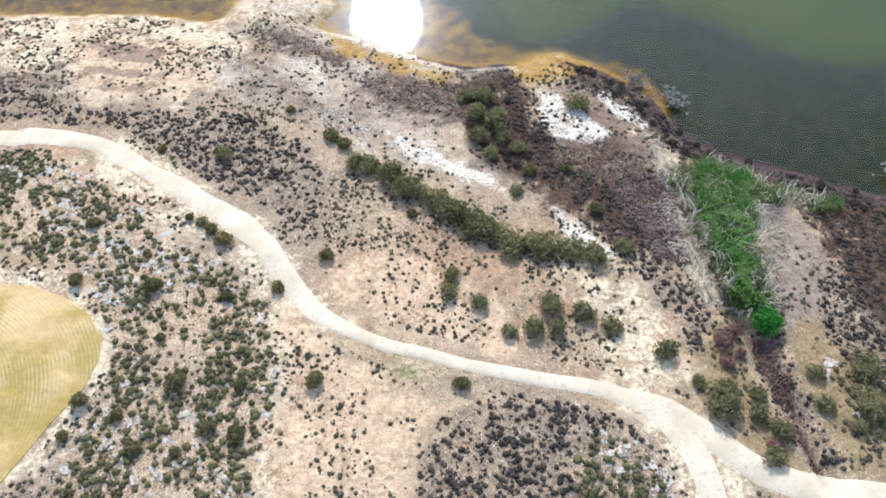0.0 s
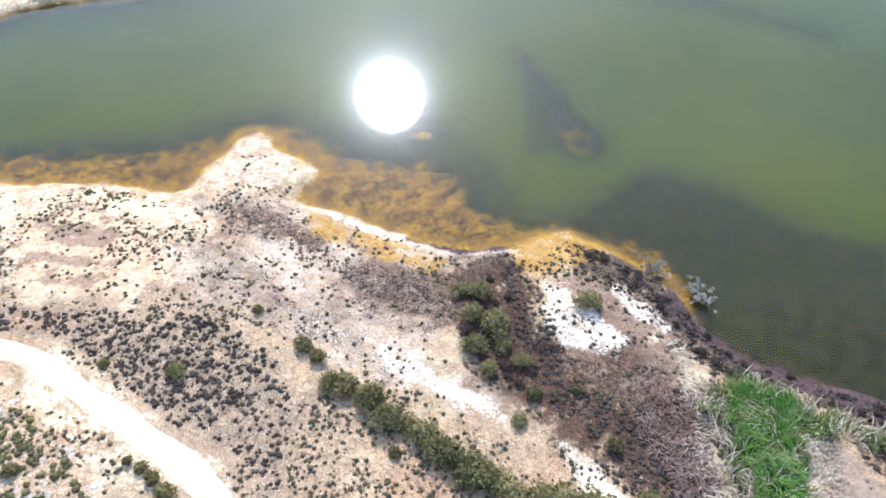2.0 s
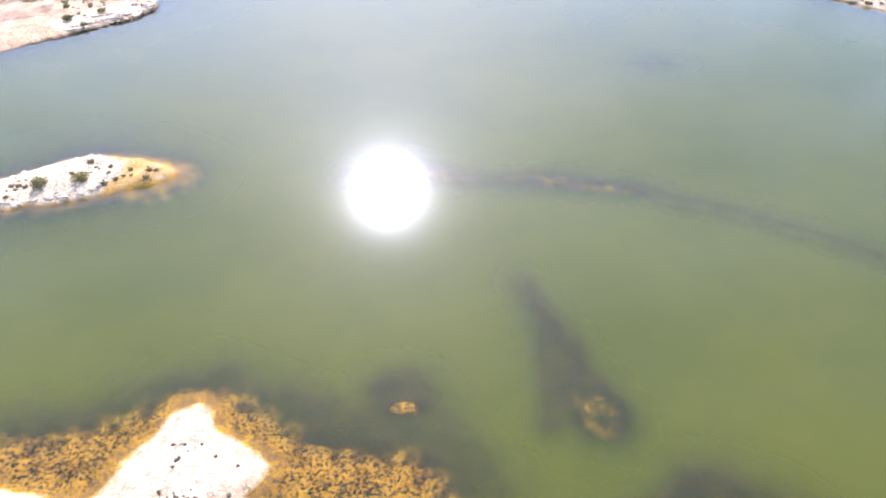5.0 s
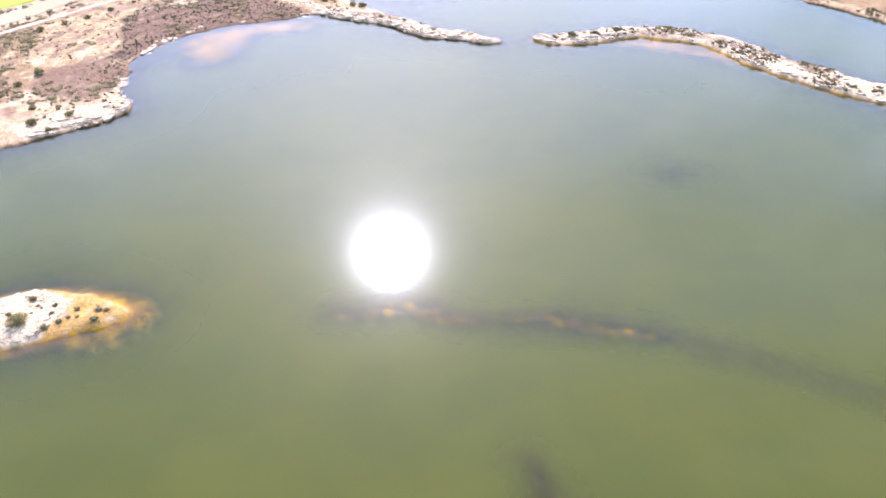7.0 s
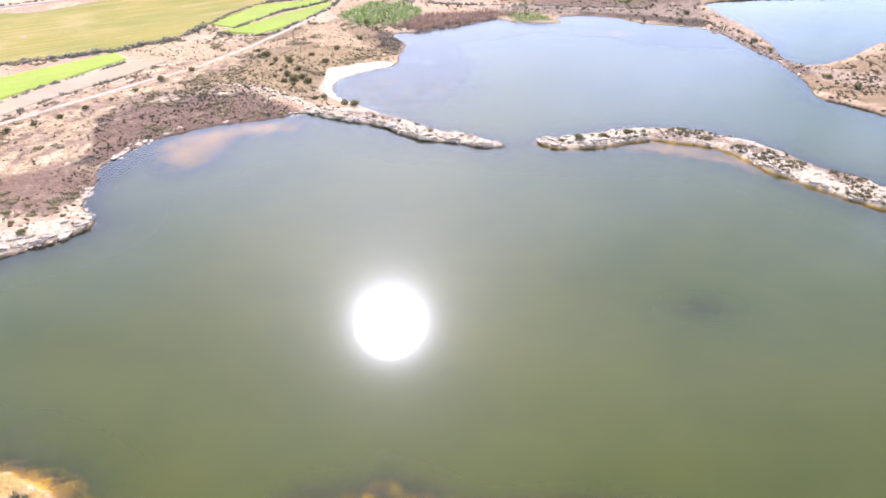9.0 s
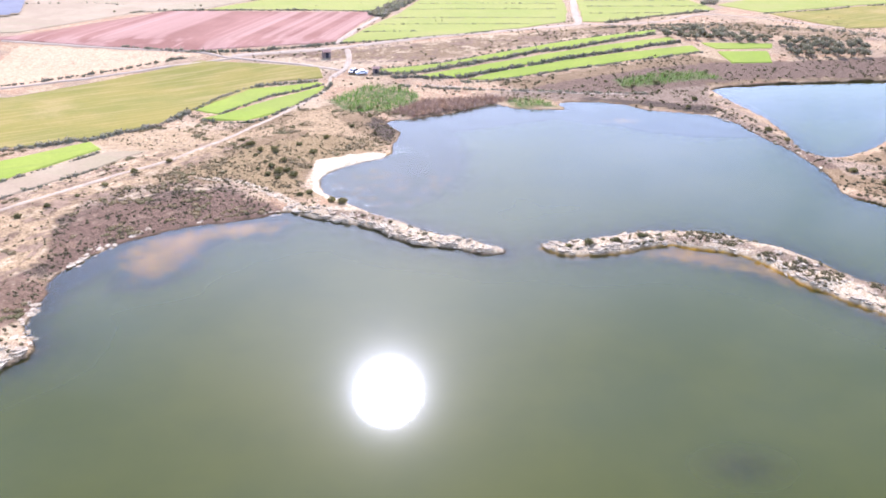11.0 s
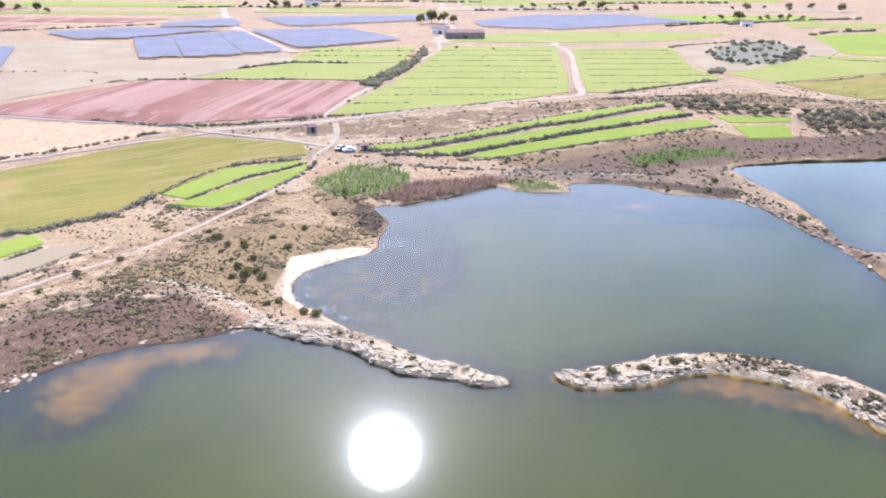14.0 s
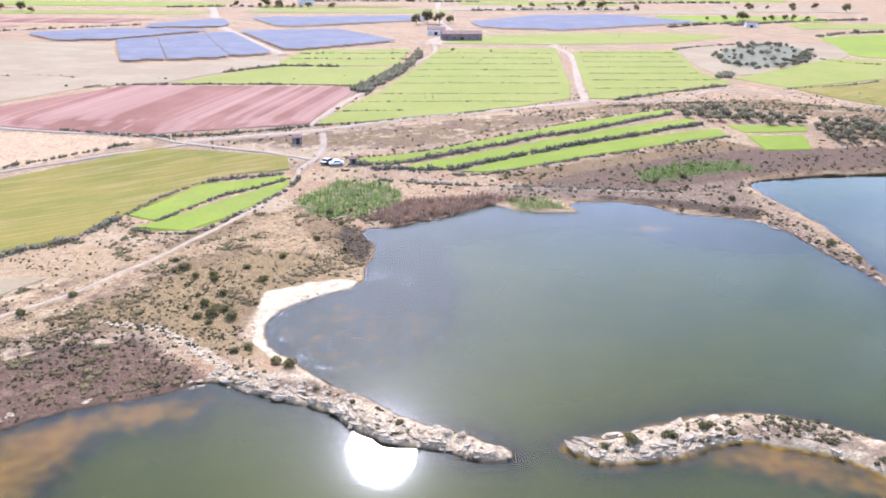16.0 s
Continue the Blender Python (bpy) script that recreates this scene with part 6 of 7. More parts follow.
# ---- bushes of the south bank ----
OLIVE = [bush("bush", OLIVE_LEAF, "rounded olive-green tamarisk bush on dry ground", 60 + k, lobed(60 + k, 5, 0.7)) for k in range(3)]
row = curved([(-13.6, 59.9), (-9.6, 56.8), (-7.2, 54.2), (-4.4, 51.9), (-1.6, 49.8), (1.7, 47.6), (5.4, 46.3)], 1.25)
r = np.random.default_rng(61)
planted(OLIVE, [(a + r.normal() * 0.35, b + r.normal() * 0.35) for a, b in row], [0.85 + 0.6 * r.random() for _ in row], "tamarisk row on the bank", r)
DARK = [bush("bush", DARK_LEAF, "dark green rounded shrub on stony soil", 70 + k, lobed(70 + k, 4, 0.6)) for k in range(3)]
spots = [(-16.4, 63.9), (-15.1, 62.4), (-21.4, 69), (-17.8, 33), (-16.9, 46.9), (-4.6, 31.6), (9.3, 57), (11.6, 51.1), (5.2, 56.9), (-40.6, 52.1), (-40.8, 44.7),
         (-45.8, 52.5), (-33.4, 43.7), (-38.1, 32.1), (-35.4, 63.1), (-8, 51.8), (-27, 29), (-24.5, 28), (-30, 33.5), (-29.5, 27), (-33, 27.5), (-26.5, 42.5),
         (-24.4, 33), (-32, 38), (-31, 52.4), (-29.8, 51.7), (-28.6, 50.7), (-27.4, 49.3), (-21.6, 43.2), (-39, 29), (-34.8, 30.5)]
planted(DARK, spots, [0.55 + 0.45 * r.random() for _ in spots], "dark shrubs of the dry bank", r)
PALE = [bush("bush", OLIVE_LEAF, "spreading grey-olive bush on sandy ground", 80 + k, lobed(80 + k, 5, 0.8), 620, 0.2) for k in range(3)]
spots = [(-5, 41.5), (-4.5, 43.6), (-2.1, 40), (4.7, 39.1), (7.6, 38.2), (10.2, 36.4), (2.7, 36.7), (0.2, 36.6), (4.9, 36.6), (10, 44.8), (7.6, 45.6), (0.6, 66.8), (1.8, 69.6),
         (2.7, 65.2), (0.4, 62.6), (1.4, 60), (3, 62.6), (4.8, 60.6), (-0.4, 70.2), (12.9, 67.4), (3.5, 54.1), (18, 27.6), (16.6, 30), (20.9, 26.6), (19.2, 29.4), (27.2, 26.9),
         (32.1, 29.9), (33.6, 27.6)]
spots += [(-28.4, 61.7), (46, 48), (43.6, 48.8), (48.5, 47.2), (50, 49.4), (14.6, 33.4), (-46.5, 140.5), (-52, 139.4), (13.5, 45.5), (21, 22.6), (21.6, 28.4), (22.4, 24.6), (27.6, 30), (29.4, 24.6), (31, 26.4), (36, 29.4), (38.4, 36), (42, 40)]
planted(PALE, spots, [0.75 + 0.65 * r.random() for _ in spots], "grey-olive bushes of the bank", r)
BRIGHT = [bush("bush", BRIGHT_LEAF, "bright green willow bush beside the ditch", 90, lobed(90, 4, 0.6), 700, 0.2)]
planted(BRIGHT, [(24.8, 35.6)], [1.5], "willow by the ditch", r)
r_ = np.random.default_rng(92)
tufty = [(0.7 * a, 0.7 * b, 0.25 + 0.85 * c, 0.09 + 0.13 * c) for a, b, c in np.stack([r_.normal(size=30), r_.normal(size=30), r_.random(30)], -1)]
SILVER = [bush("bush", WHITE_LEAF, "silvery pale bush at the water's edge", 92, tufty, 1500, 0.13, 14, core=0)]
planted(SILVER, [(20.9, 72.4), (21.9, 71.6), (24.9, 69.6), (25.4, 67.8), (46.3, 55)], [1.0, 0.7, 1.0, 0.95, 0.8], "silvery bushes at the shore", r)
RED = [bush("bush", RED_LEAF, "reddish-brown dry bush along the ditch", 94 + k, lobed(94 + k, 4, 0.7), 520, 0.2) for k in range(2)]
spots = [(21.7, 35.1), (21.4, 32.6), (20.2, 34.2), (21.4, 23.3), (19.8, 31.8)]
planted(RED, spots, [0.7 + 0.4 * r.random() for _ in spots], "reddish bushes along the ditch", r)

SUAEDA = [bush("bush", GREY_LEAF, "dark purple-brown seablite bush on salty mud", 96 + k, lobed(96 + k, 6, 0.9, 0.3, 0.55), 520, 0.2, core=0.6) for k in range(3)]
x, y, q = spread(700, -2, 46, 48, 78, 97)
ok = (soil_at("dark", x, y) > 0.4) & (shore(x, y) > 0.6) & (grain(x, y, 4, 98) > 0.45)
spots = list(zip(x[ok], y[ok]))[:60]
planted(SUAEDA, spots, [0.45 + 0.4 * r.random() for _ in spots], "seablite bushes near the shore", r)

# bushes on the far banks and spits
FAR = [bush("bush", OLIVE_LEAF, "low olive-green bush on the far bank", 100 + k, lobed(100 + k, 4, 0.6), 380, 0.28) for k in range(3)]
spots = [(-7.6, 257.5), (-5.4, 256.2), (38.5, 232.8), (42.5, 233.4), (48, 234.4), (53.5, 236.2), (57.5, 237), (-21, 275), (-19, 277), (-23, 279), (-25, 283), (-28, 288), (-24, 292),
         (-18, 296), (-14, 290), (-30.1, 296), (-27.4, 291.6), (-23.3, 290.1), (-17.2, 285.8), (-20.5, 283.4), (-26, 277.6), (-23.2, 274), (-20.8, 271.7), (-20.9, 277.3), (-17.3, 273.7),
         (-12.8, 263.2), (-14.8, 261.4), (-32, 294.6), (-13.8, 279), (-11.5, 301.4), (1.4, 305.8)]
spots += [(-31, 296), (-33, 300), (-60, 193), (-64, 196), (-58, 198), (-66, 202), (-72, 212), (-70, 218),
         (-78, 243), (-74, 247), (-70, 251), (-66, 256), (-62, 262), (-58, 268), (-54, 276), (-48, 284), (-5, 312), (0, 322), (-3, 330), (2, 332), (98, 330), (103, 338), (108, 332),
         (110, 318), (112, 305), (113, 296), (117, 271), (120, 262), (95, 349), (88, 355), (97, 358), (103, 366), (80, 360)]
planted(FAR, spots, [0.5 + 0.6 * r.random() for _ in spots], "bushes of the far banks", r)

# ---- rocks ----


def rock(seed, flat=0.45, layers=2):
    """An angular, bedded slab: one or two broken plates lying on one another."""
    r = np.random.default_rng(seed + 900)
    v, f = [], []
    lo, cx, cy = -0.6, 0.0, 0.0
    for k in range(layers):
        n = int(r.integers(5, 8))
        a = 6.28 * (np.arange(n) + 0.75 * r.random(n)) / n
        q = (0.62 + 0.5 * r.random(n)) * (1.0 if k == 0 else 0.72)
        hi = lo + (1.0 if k == 0 else 0.35 + 0.35 * r.random())
        tilt = r.normal(size=2) * 0.12
        for z, w in ((lo, 0.74), (hi - 0.12, 0.97 + 0.05 * r.random()), (hi, 0.88)):
            for m in range(n):
                px, py = 1.2 * q[m] * w * math.cos(a[m]) + cx, 0.9 * q[m] * w * math.sin(a[m]) + cy
                v.append((px, py, (z + (tilt[0] * px + tilt[1] * py if z > lo else 0)) * flat))
        b = len(v) - 3 * n
        for row in (0, n):
            for m in range(n):
                c, d = b + row + m, b + row + (m + 1) % n
                f += [(c, d, d + n), (c, d + n, c + n)]
        f += [(b + 2 * n, b + 2 * n + m, b + 2 * n + m + 1) for m in range(1, n - 1)]
        lo, cx, cy = hi - 0.15, 0.3 * r.normal(), 0.22 * r.normal()
    return np.array(v), np.array(f)


ROCKS = [tri_mesh("boulder", *rock(k, 0.30 + 0.09 * (k % 3), 1 + (k % 3 > 0)), ROCK) for k in range(14)]


def boulders(places, sizes, label, group, r):
    for (x, y, a), s in zip(places, sizes):
        ob = new("boulder", ROCKS[int(r.integers(len(ROCKS)))])
        ob.matrix_basis = (Matrix.Translation((x, y, max(lie(x, y), 0.02) + 0.02 * s)) @ Matrix.Rotation(a + r.normal() * 0.4, 4, "Z")
                           @ Matrix.Rotation(r.normal() * 0.1, 4, "X") @ Matrix.Diagonal((s * (0.9 + 0.5 * r.random()), s * (0.6 + 0.4 * r.random()), s * (0.7 + 0.7 * r.random()), 1)))
        tagged(ob, label, "rock", group)


def edge_rocks(line, step, off, jitter, r):
    """Places along a shore, set back from it, with the shore's direction."""
    pts = curved(line, step)
    res = []
    for k, (a, b) in enumerate(pts):
        c, d = pts[min(k + 1, len(pts) - 1)], pts[max(k - 1, 0)]
        res.append((a + r.normal() * jitter, b + off + r.normal() * jitter, math.atan2(c[1] - d[1], c[0] - d[0])))
    return res


r = np.random.default_rng(77)
left_edge = [(-16.8, 253.6), (-11, 250), (-3.9, 247), (2.2, 243.6), (4.8, 240), (10.3, 236), (16, 234.6), (20.7, 232.1), (25, 231.8)]
p = edge_rocks(left_edge, 1.0, 0.35, 0.4, r) + edge_rocks(left_edge, 1.1, 1.5, 0.6, r)
p += edge_rocks([(-40, 272.6), (-29, 270), (-18.5, 259.7), (-13.1, 254.2)], 2.6, 0, 0.4, r)
boulders(p, [0.3 + 0.85 * r.random() ** 1.7 for _ in p], "pale layered limestone slab on the rocky spit", "slabs of the long spit", r)
right_edge = [(34, 233.4), (36.5, 231), (40.6, 230.2), (47, 231), (53.2, 232.8), (57.6, 233.9)]
right_far = [(75.2, 222.6), (76.4, 217.8), (81.5, 210.6), (87.3, 203.7), (93.8, 197.8), (104, 189.6)]
right_top = [(36, 234), (44, 235), (50, 237.4), (56, 238.6), (60, 239)]
p = edge_rocks(right_edge, 1.0, 0.4, 0.35, r) + edge_rocks(right_edge, 1.2, 1.5, 0.5, r) + edge_rocks(right_top, 1.1, 0, 0.7, r)
p += edge_rocks(right_far, 1.4, 0.7, 0.3, r)
boulders(p, [0.3 + 1.0 * r.random() ** 1.7 for _ in p], "pale layered limestone slab on the curved spit", "slabs of the curved spit", r)
p = edge_rocks([(-62, 134.4), (-56, 135.6), (-47.6, 137.1), (-44, 138)], 1.0, 0.3, 0.25, r)
q = edge_rocks([(103.6, 321), (107.4, 312), (108.8, 300), (110.6, 291), (111.4, 282), (111, 271)], 1.9, 0.4, 0.5, r)
boulders(q, [0.35 + 0.6 * r.random() ** 2 for _ in q], "pale limestone rock on the strip between two waters", "rocks of the far strip", r)
boulders(p, [0.3 + 0.4 * r.random() for _ in p], "pale limestone rock on the islet's edge", "rocks of the islet", r)
p = edge_rocks([(-62.9, 190.2), (-55.5, 195), (-51.7, 197.8), (-49, 201.3)], 1.0, 0.4, 0.4, r) + edge_rocks([(-62.9, 192.2), (-55.5, 197), (-51.7, 199.8)], 1.8, 0.4, 0.8, r)
boulders(p, [0.4 + 0.7 * r.random() for _ in p], "pale limestone boulder on the point", "boulders of the point", r)
x, y, q = spread(900, -54, 42, 12, 64, 78)
ok = (soil_at("stone", x, y) > 0.3) & (grain(x, y, 4, 79) > 0.55) & (along(ROAD, x, y) > 2.5)
p = [(a, b, a * 7) for a, b in zip(x[ok], y[ok])][:110]
p = p[::2]
boulders(p, [0.25 + 0.5 * r.random() ** 2 for _ in p], "pale broken limestone rock among scrub", "rocks of the stony slope", r)

# smaller slabs on the crests
crest = edge_rocks(left_edge, 1.0, 2.8, 0.8, r) + edge_rocks([(60, 234), (68, 232.6), (75, 227), (80, 220), (86, 213), (95, 203)], 0.8, 0.6, 1.2, r) + edge_rocks(right_far, 1.6, 2.2, 0.6, r)
cx, cy = np.array([c[0] for c in crest]), np.array([c[1] for c in crest])
cx, cy = cx[shore(cx, cy) > 0.5], cy[shore(cx, cy) > 0.5]
scatter("rubble", [rock(k, 0.4) for k in range(40, 48)], cx, cy, np.maximum(ground_height(cx, cy), 0.02), 0.3 + 0.6 * r.random(len(cx)) ** 2, 0.6 + 0.5 * r.random(len(cx)), ROCK, "smaller limestone slabs along the crests of the spits", "rubble")
# stones along the western shore
x, y, q = spread(9000, -62, -14, 194, 254, 85)
s = shore(x, y)
ok = np.nonzero((s > -0.5) & (s < 2.6) & (q.random(len(x)) < 1.0 - 0.3 * np.abs(s)) & (grain(x, y, 5, 86) * 0.65 + grain(x, y, 1.6, 87) * 0.35 > 0.50))[0]
scatter("rubble", [rock(k, 0.5, 1) for k in range(30, 38)], x[ok], y[ok], ground_height(x[ok], y[ok]) - 0.04, 0.16 + 0.62 * q.random(len(ok)) ** 2.4, 0.5 + 0.4 * q.random(len(ok)), ROCK, "pale stones along the western waterline", "rubble")
# small broken stone between the slabs
x, y, q = spread(22000, -66, 125, 128, 275, 81)
s = shore(x, y)
ok = np.nonzero((s > 0.1) & ((x < -43) | (y > 160)) & (soil_at("ledge", x, y) > -0.3) & (q.random(len(x)) < 0.35 + 0.6 * (s < 1.5)) & (grain(x, y, 3, 82) > 0.42))[0]
scatter("rubble", [rock(k, 0.5, 1) for k in range(20, 26)], x[ok], y[ok], ground_height(x[ok], y[ok]), 0.14 + 0.5 * q.random(len(ok)) ** 2.5, 0.5 + 0.5 * q.random(len(ok)), ROCK, "pale broken limestone rubble on the spits", "rubble")
x, y, q = spread(17000, -54, 42, 10, 66, 83)
ok = np.nonzero((soil_at("stone", x, y) > -0.5) & (grain(x, y, 4, 79) * 0.6 + grain(x, y, 1.5, 84) * 0.4 > 0.53) & (along(ROAD, x, y) > 2.2))[0]
scatter("rubble", [rock(k, 0.5, 1) for k in range(24, 30)], x[ok], y[ok], ground_height(x[ok], y[ok]) - 0.03, 0.08 + 0.46 * q.random(len(ok)) ** 2.6, 0.6 + 0.5 * q.random(len(ok)), CHALK, "pale broken stone on the dry slope", "rubble")

# ---- hedges and terrace banks ----


def hedge(line, label, size=0.8, step=0.9, gaps=0.1, seed=0):
    """One continuous uneven hedge along a line."""
    r = np.random.default_rng(seed)
    pts = np.array(curved(line, step))
    pts = pts[r.random(len(pts)) > gaps] + 0.0
    pts = pts + r.normal(size=pts.shape) * 0.35 * size
    x, y = pts[:, 0], pts[:, 1]
    ob = scatter("hedge", CLUMPS, x, y, ground_height(x, y) - 0.05, size * (0.6 + 0.7 * r.random(len(x))), 0.6 + 0.6 * r.random(len(x)), HEDGE_LEAF, label, "hedge")
    ob["kind"] = ""
    del ob["kind"]
    ob["group"] = "hedges between the fields"
    return ob


DRY = "low dark hedge on a terrace bank"
hedge([(3, 371), (14, 371.2), (41, 384.3), (61.4, 395.2), (82.7, 404.3), (118, 425)], DRY, 1.15, 0.7, 0.03, 1)
hedge([(8, 366.5), (30, 366), (40, 371.5), (70, 386), (101, 400), (123, 410)], DRY, 1.15, 0.7, 0.03, 2)
hedge([(30, 361.5), (42, 362), (67.6, 373.4), (96.5, 384), (128, 395.5)], "low brown hedge along the lowest terrace", 0.8, 0.9, 0.2, 3)
hedge([(3, 376.5), (23, 382), (42, 392.5), (62.7, 404), (87.8, 417.6), (121, 435.5)], DRY, 0.7, 1.0, 0.4, 4)
hedge([(-52, 330.6), (-39.4, 354.4), (-18.1, 362.6)], "dark hedge above green strips", 0.95, 0.8, 0.05, 5)
hedge([(-43.2, 325), (-32, 343.4), (-16, 358.4)], DRY, 0.8, 0.9, 0.1, 6)
hedge([(-47, 319), (-35, 316), (-27.4, 325.4), (-16.9, 345.3), (-13, 360)], "ragged dark hedge below green strips", 0.8, 0.9, 0.2, 7)
hedge([(-140, 268), (-90, 294), (-73.3, 302), (-58.5, 314.6), (-53, 328)], "thick dark hedge below the cereal field", 1.2, 0.9, 0.05, 8)
hedge([(-110, 237), (-89, 257), (-80.8, 272), (-66, 292)], "thin hedge between two plots", 0.8, 1.0, 0.25, 9)
hedge([(-102, 230), (-86, 247.5), (-75, 264.5), (-63.5, 279)], "thin hedge below the fallow plot", 0.7, 1.0, 0.35, 10)
hedge([(-140, 347), (-97, 369.4), (-67, 389.4)], "dark hedge beside a farm track", 0.9, 1.0, 0.15, 11)
hedge([(-93, 403), (-65, 396.5), (-40, 399), (-14, 407.5)], "dark hedge along the red field", 1.0, 1.0, 0.1, 12)
hedge([(-12, 408), (5, 411.5), (31.6, 421.5), (50, 430)], "dark hedge along the crop's foot", 0.8, 1.1, 0.25, 13)
hedge([(-110, 476), (-94, 483.5), (-31, 485.8), (2.4, 482)], "dark hedge between red and green fields", 1.0, 1.2, 0.1, 14)
hedge([(-62, 519), (-38, 539.2), (-10, 538)], "grey hedge above a green strip", 1.3, 1.0, 0.05, 15)
hedge([(-36, 565), (24, 567)], DRY, 1.0, 1.2, 0.1, 16)
hedge([(-33, 585), (27, 590)], DRY, 0.9, 1.2, 0.2, 17)
hedge([(3, 468), (16, 510), (24, 540), (33, 590)], "wide grey scrub band beside a track", 2.2, 1.0, 0.0, 18)
hedge([(-1, 472), (12, 512), (21, 542)], "wide grey scrub band beside a track", 1.8, 1.0, 0.1, 19)


def chord(poly, y):
    """Where a line across the plan at y enters and leaves an outline."""
    cut = []
    for (ax, ay), (bx, by) in zip(poly, poly[1:] + poly[:1]):
        if (ay > y) != (by > y):
            cut.append(ax + (bx - ax) * (y - ay) / (by - ay))
    return min(cut), max(cut)


for k, yy in enumerate((428, 446, 463, 489, 508, 528, 549, 571, 592)):
    a, b = chord(BIG_FIELD, yy)
    a, b = a + 2, b - (24 if k == 0 else 4)
    hedge([(a, yy), ((a + b) / 2, yy + 1.5), (b, yy + 2)], "thin low bank between crop terraces", 0.62, 0.6, 0.05, 30 + k)
for k, yy in enumerate((478, 500, 520, 541, 560, 580, 598)):
    a, b = chord(EAST_FIELD, yy)
    hedge([(a + 4, yy), (b - 3, yy + 2)], "thin low bank between crop terraces", 0.62, 0.6, 0.05, 50 + k)
hedge([(105, 452), (132, 469), (165, 487)], "dark hedge below the crop", 1.2, 1.0, 0.1, 60)
hedge([(190, 616), (205, 628), (240, 645)], "dark hedge beside the tan field", 1.4, 1.2, 0.05, 61)
hedge([(172, 510), (182, 520), (178, 512)], "dark thicket at a field corner", 1.8, 0.8, 0.0, 62)
hedge([(190, 479), (230, 491), (262, 506), (330, 520)], "hedge between two fields", 0.9, 1.3, 0.2, 63)
hedge([(262, 578), (275, 560), (330, 545)], "hedge between two fields", 1.1, 1.3, 0.2, 64)
hedge([(9, 357.5), (23.1, 353.9), (44.9, 351), (60.4, 349.1), (90, 346)], "dark scrub line along the shore path", 0.8, 0.8, 0.15, 65)
hedge([(100, 440), (140, 447), (180, 442), (215, 425)], "band of dry scrub below the farm track", 1.0, 1.2, 0.4, 66)
hedge([(110, 436), (150, 441), (190, 432), (225, 410)], "band of dry scrub above the orchard", 0.9, 1.2, 0.5, 67)
hedge([(-300, 640), (-215, 700), (-160, 735)], "far hedge on the plain", 1.5, 2.0, 0.2, 68)
hedge([(-180, 500), (-140, 506), (-120, 500)], "low hedge on the fallow field", 0.9, 1.5, 0.3, 69)
for k, (x0, y0, x1, y1) in enumerate(((-420, 980, -200, 1010), (-180, 900, -60, 920), (100, 900, 260, 930), (240, 760, 330, 800), (300, 780, 460, 850), (200, 1000, 420, 1060), (-60, 1000, 120, 1020), (-320, 1120, -60, 1150), (120, 1150, 460, 1200), (330, 700, 400, 735))):
    hedge([(x0, y0), ((x0 + x1) / 2, (y0 + y1) / 2 + 8), (x1, y1)], "far dark hedgerow on the plain", 2.6, 3.0, 0.25, 80 + k)

# ---- trees ----
r = np.random.default_rng(88)
OLIVES = [tree(HEDGE_LEAF, "small dark olive tree in a row of the orchard", 110 + k, 2.6, 3.0, 420, 0.34) for k in range(3)]
orchard = [(117.1, 427.4), (134.6, 434), (149.9, 424), (165, 415), (200, 408), (190, 385), (158, 391), (135, 411), (123.2, 412)]
places = []
for i in range(20):
    for j in range(12):
        px, py = 112 + 5.2 * i + r.normal() * 0.5, 380 + 5.0 * j + r.normal() * 0.4
        if inside(orchard, np.array([px]), np.array([py]))[0] > 0 and inside([(129, 412), (163, 409), (160, 378), (129, 378)], np.array([px]), np.array([py]))[0] < 0.5 and r.random() < 0.94:
            places.append((px, py))
planted(OLIVES, places, [0.75 + 0.4 * r.random() for _ in places], "olive orchard", r)
GROVE = [tree(HEDGE_LEAF, "dark evergreen tree of the round grove", 120 + k, 4.5, 4.6, 420, 0.5) for k in range(3)]
places = []
while len(places) < 110:
    a, d = 6.28 * r.random(), math.sqrt(r.random())
    if d > 0.75 or r.random() < 0.35:
        u, v = 66 * d * math.cos(a), 27 * d * math.sin(a)
        places.append((236 + 0.55 * u + 0.83 * v, 594 + 0.83 * u - 0.55 * v))
planted(GROVE, places, [0.5 + 0.5 * r.random() for _ in places], "trees of the round grove", r)
LONE = [tree(DARK_LEAF, "lone dark tree at a field edge", 130 + k, 4.0, 3.8, 420, 0.4) for k in range(3)]
places = [(-5.5, 430), (41, 492), (62, 560), (64, 564), (75, 600), (53, 603), (57, 605), (90, 600), (28, 455), (31, 456), (34, 366), (14, 381), (105, 388), (107, 390), (-72, 303.5), (-84, 297), (-53, 319),
          (-54, 331)]
places += [(-120, 432), (-118, 478), (-60, 519), (-83, 497), (-86, 498), (70, 441), (76, 443), (80, 430), (82, 432), (88, 454), (20, 392), (60, 408), (97, 620), (101, 622), (102, 560), (108, 563), (-133, 440),
          (124, 620), (150, 640), (178, 690), (-96, 570), (-170, 640), (-180, 655), (-100, 474), (-28, 500), (-6, 510), (-25, 605), (-10, 607), (18, 605), (22, 590), (30, 612), (36, 618), (-20, 392), (-30, 396)]
planted(LONE, places, [0.28 + 0.3 * r.random() for _ in places], "lone trees of the fields", r)
TALL = [tree(DARK_LEAF, "tall dark tree on the far plain", 140 + k, 9, 7, 380, 0.9) for k in range(2)]
places = [(-120 + 14 * k + r.normal() * 4, 905 + r.normal() * 12) for k in range(7)] + [(40 + 9 * k, 770 + r.normal() * 5) for k in range(4)] + [(150 + 16 * k, 930 + r.normal() * 15) for k in range(8)]
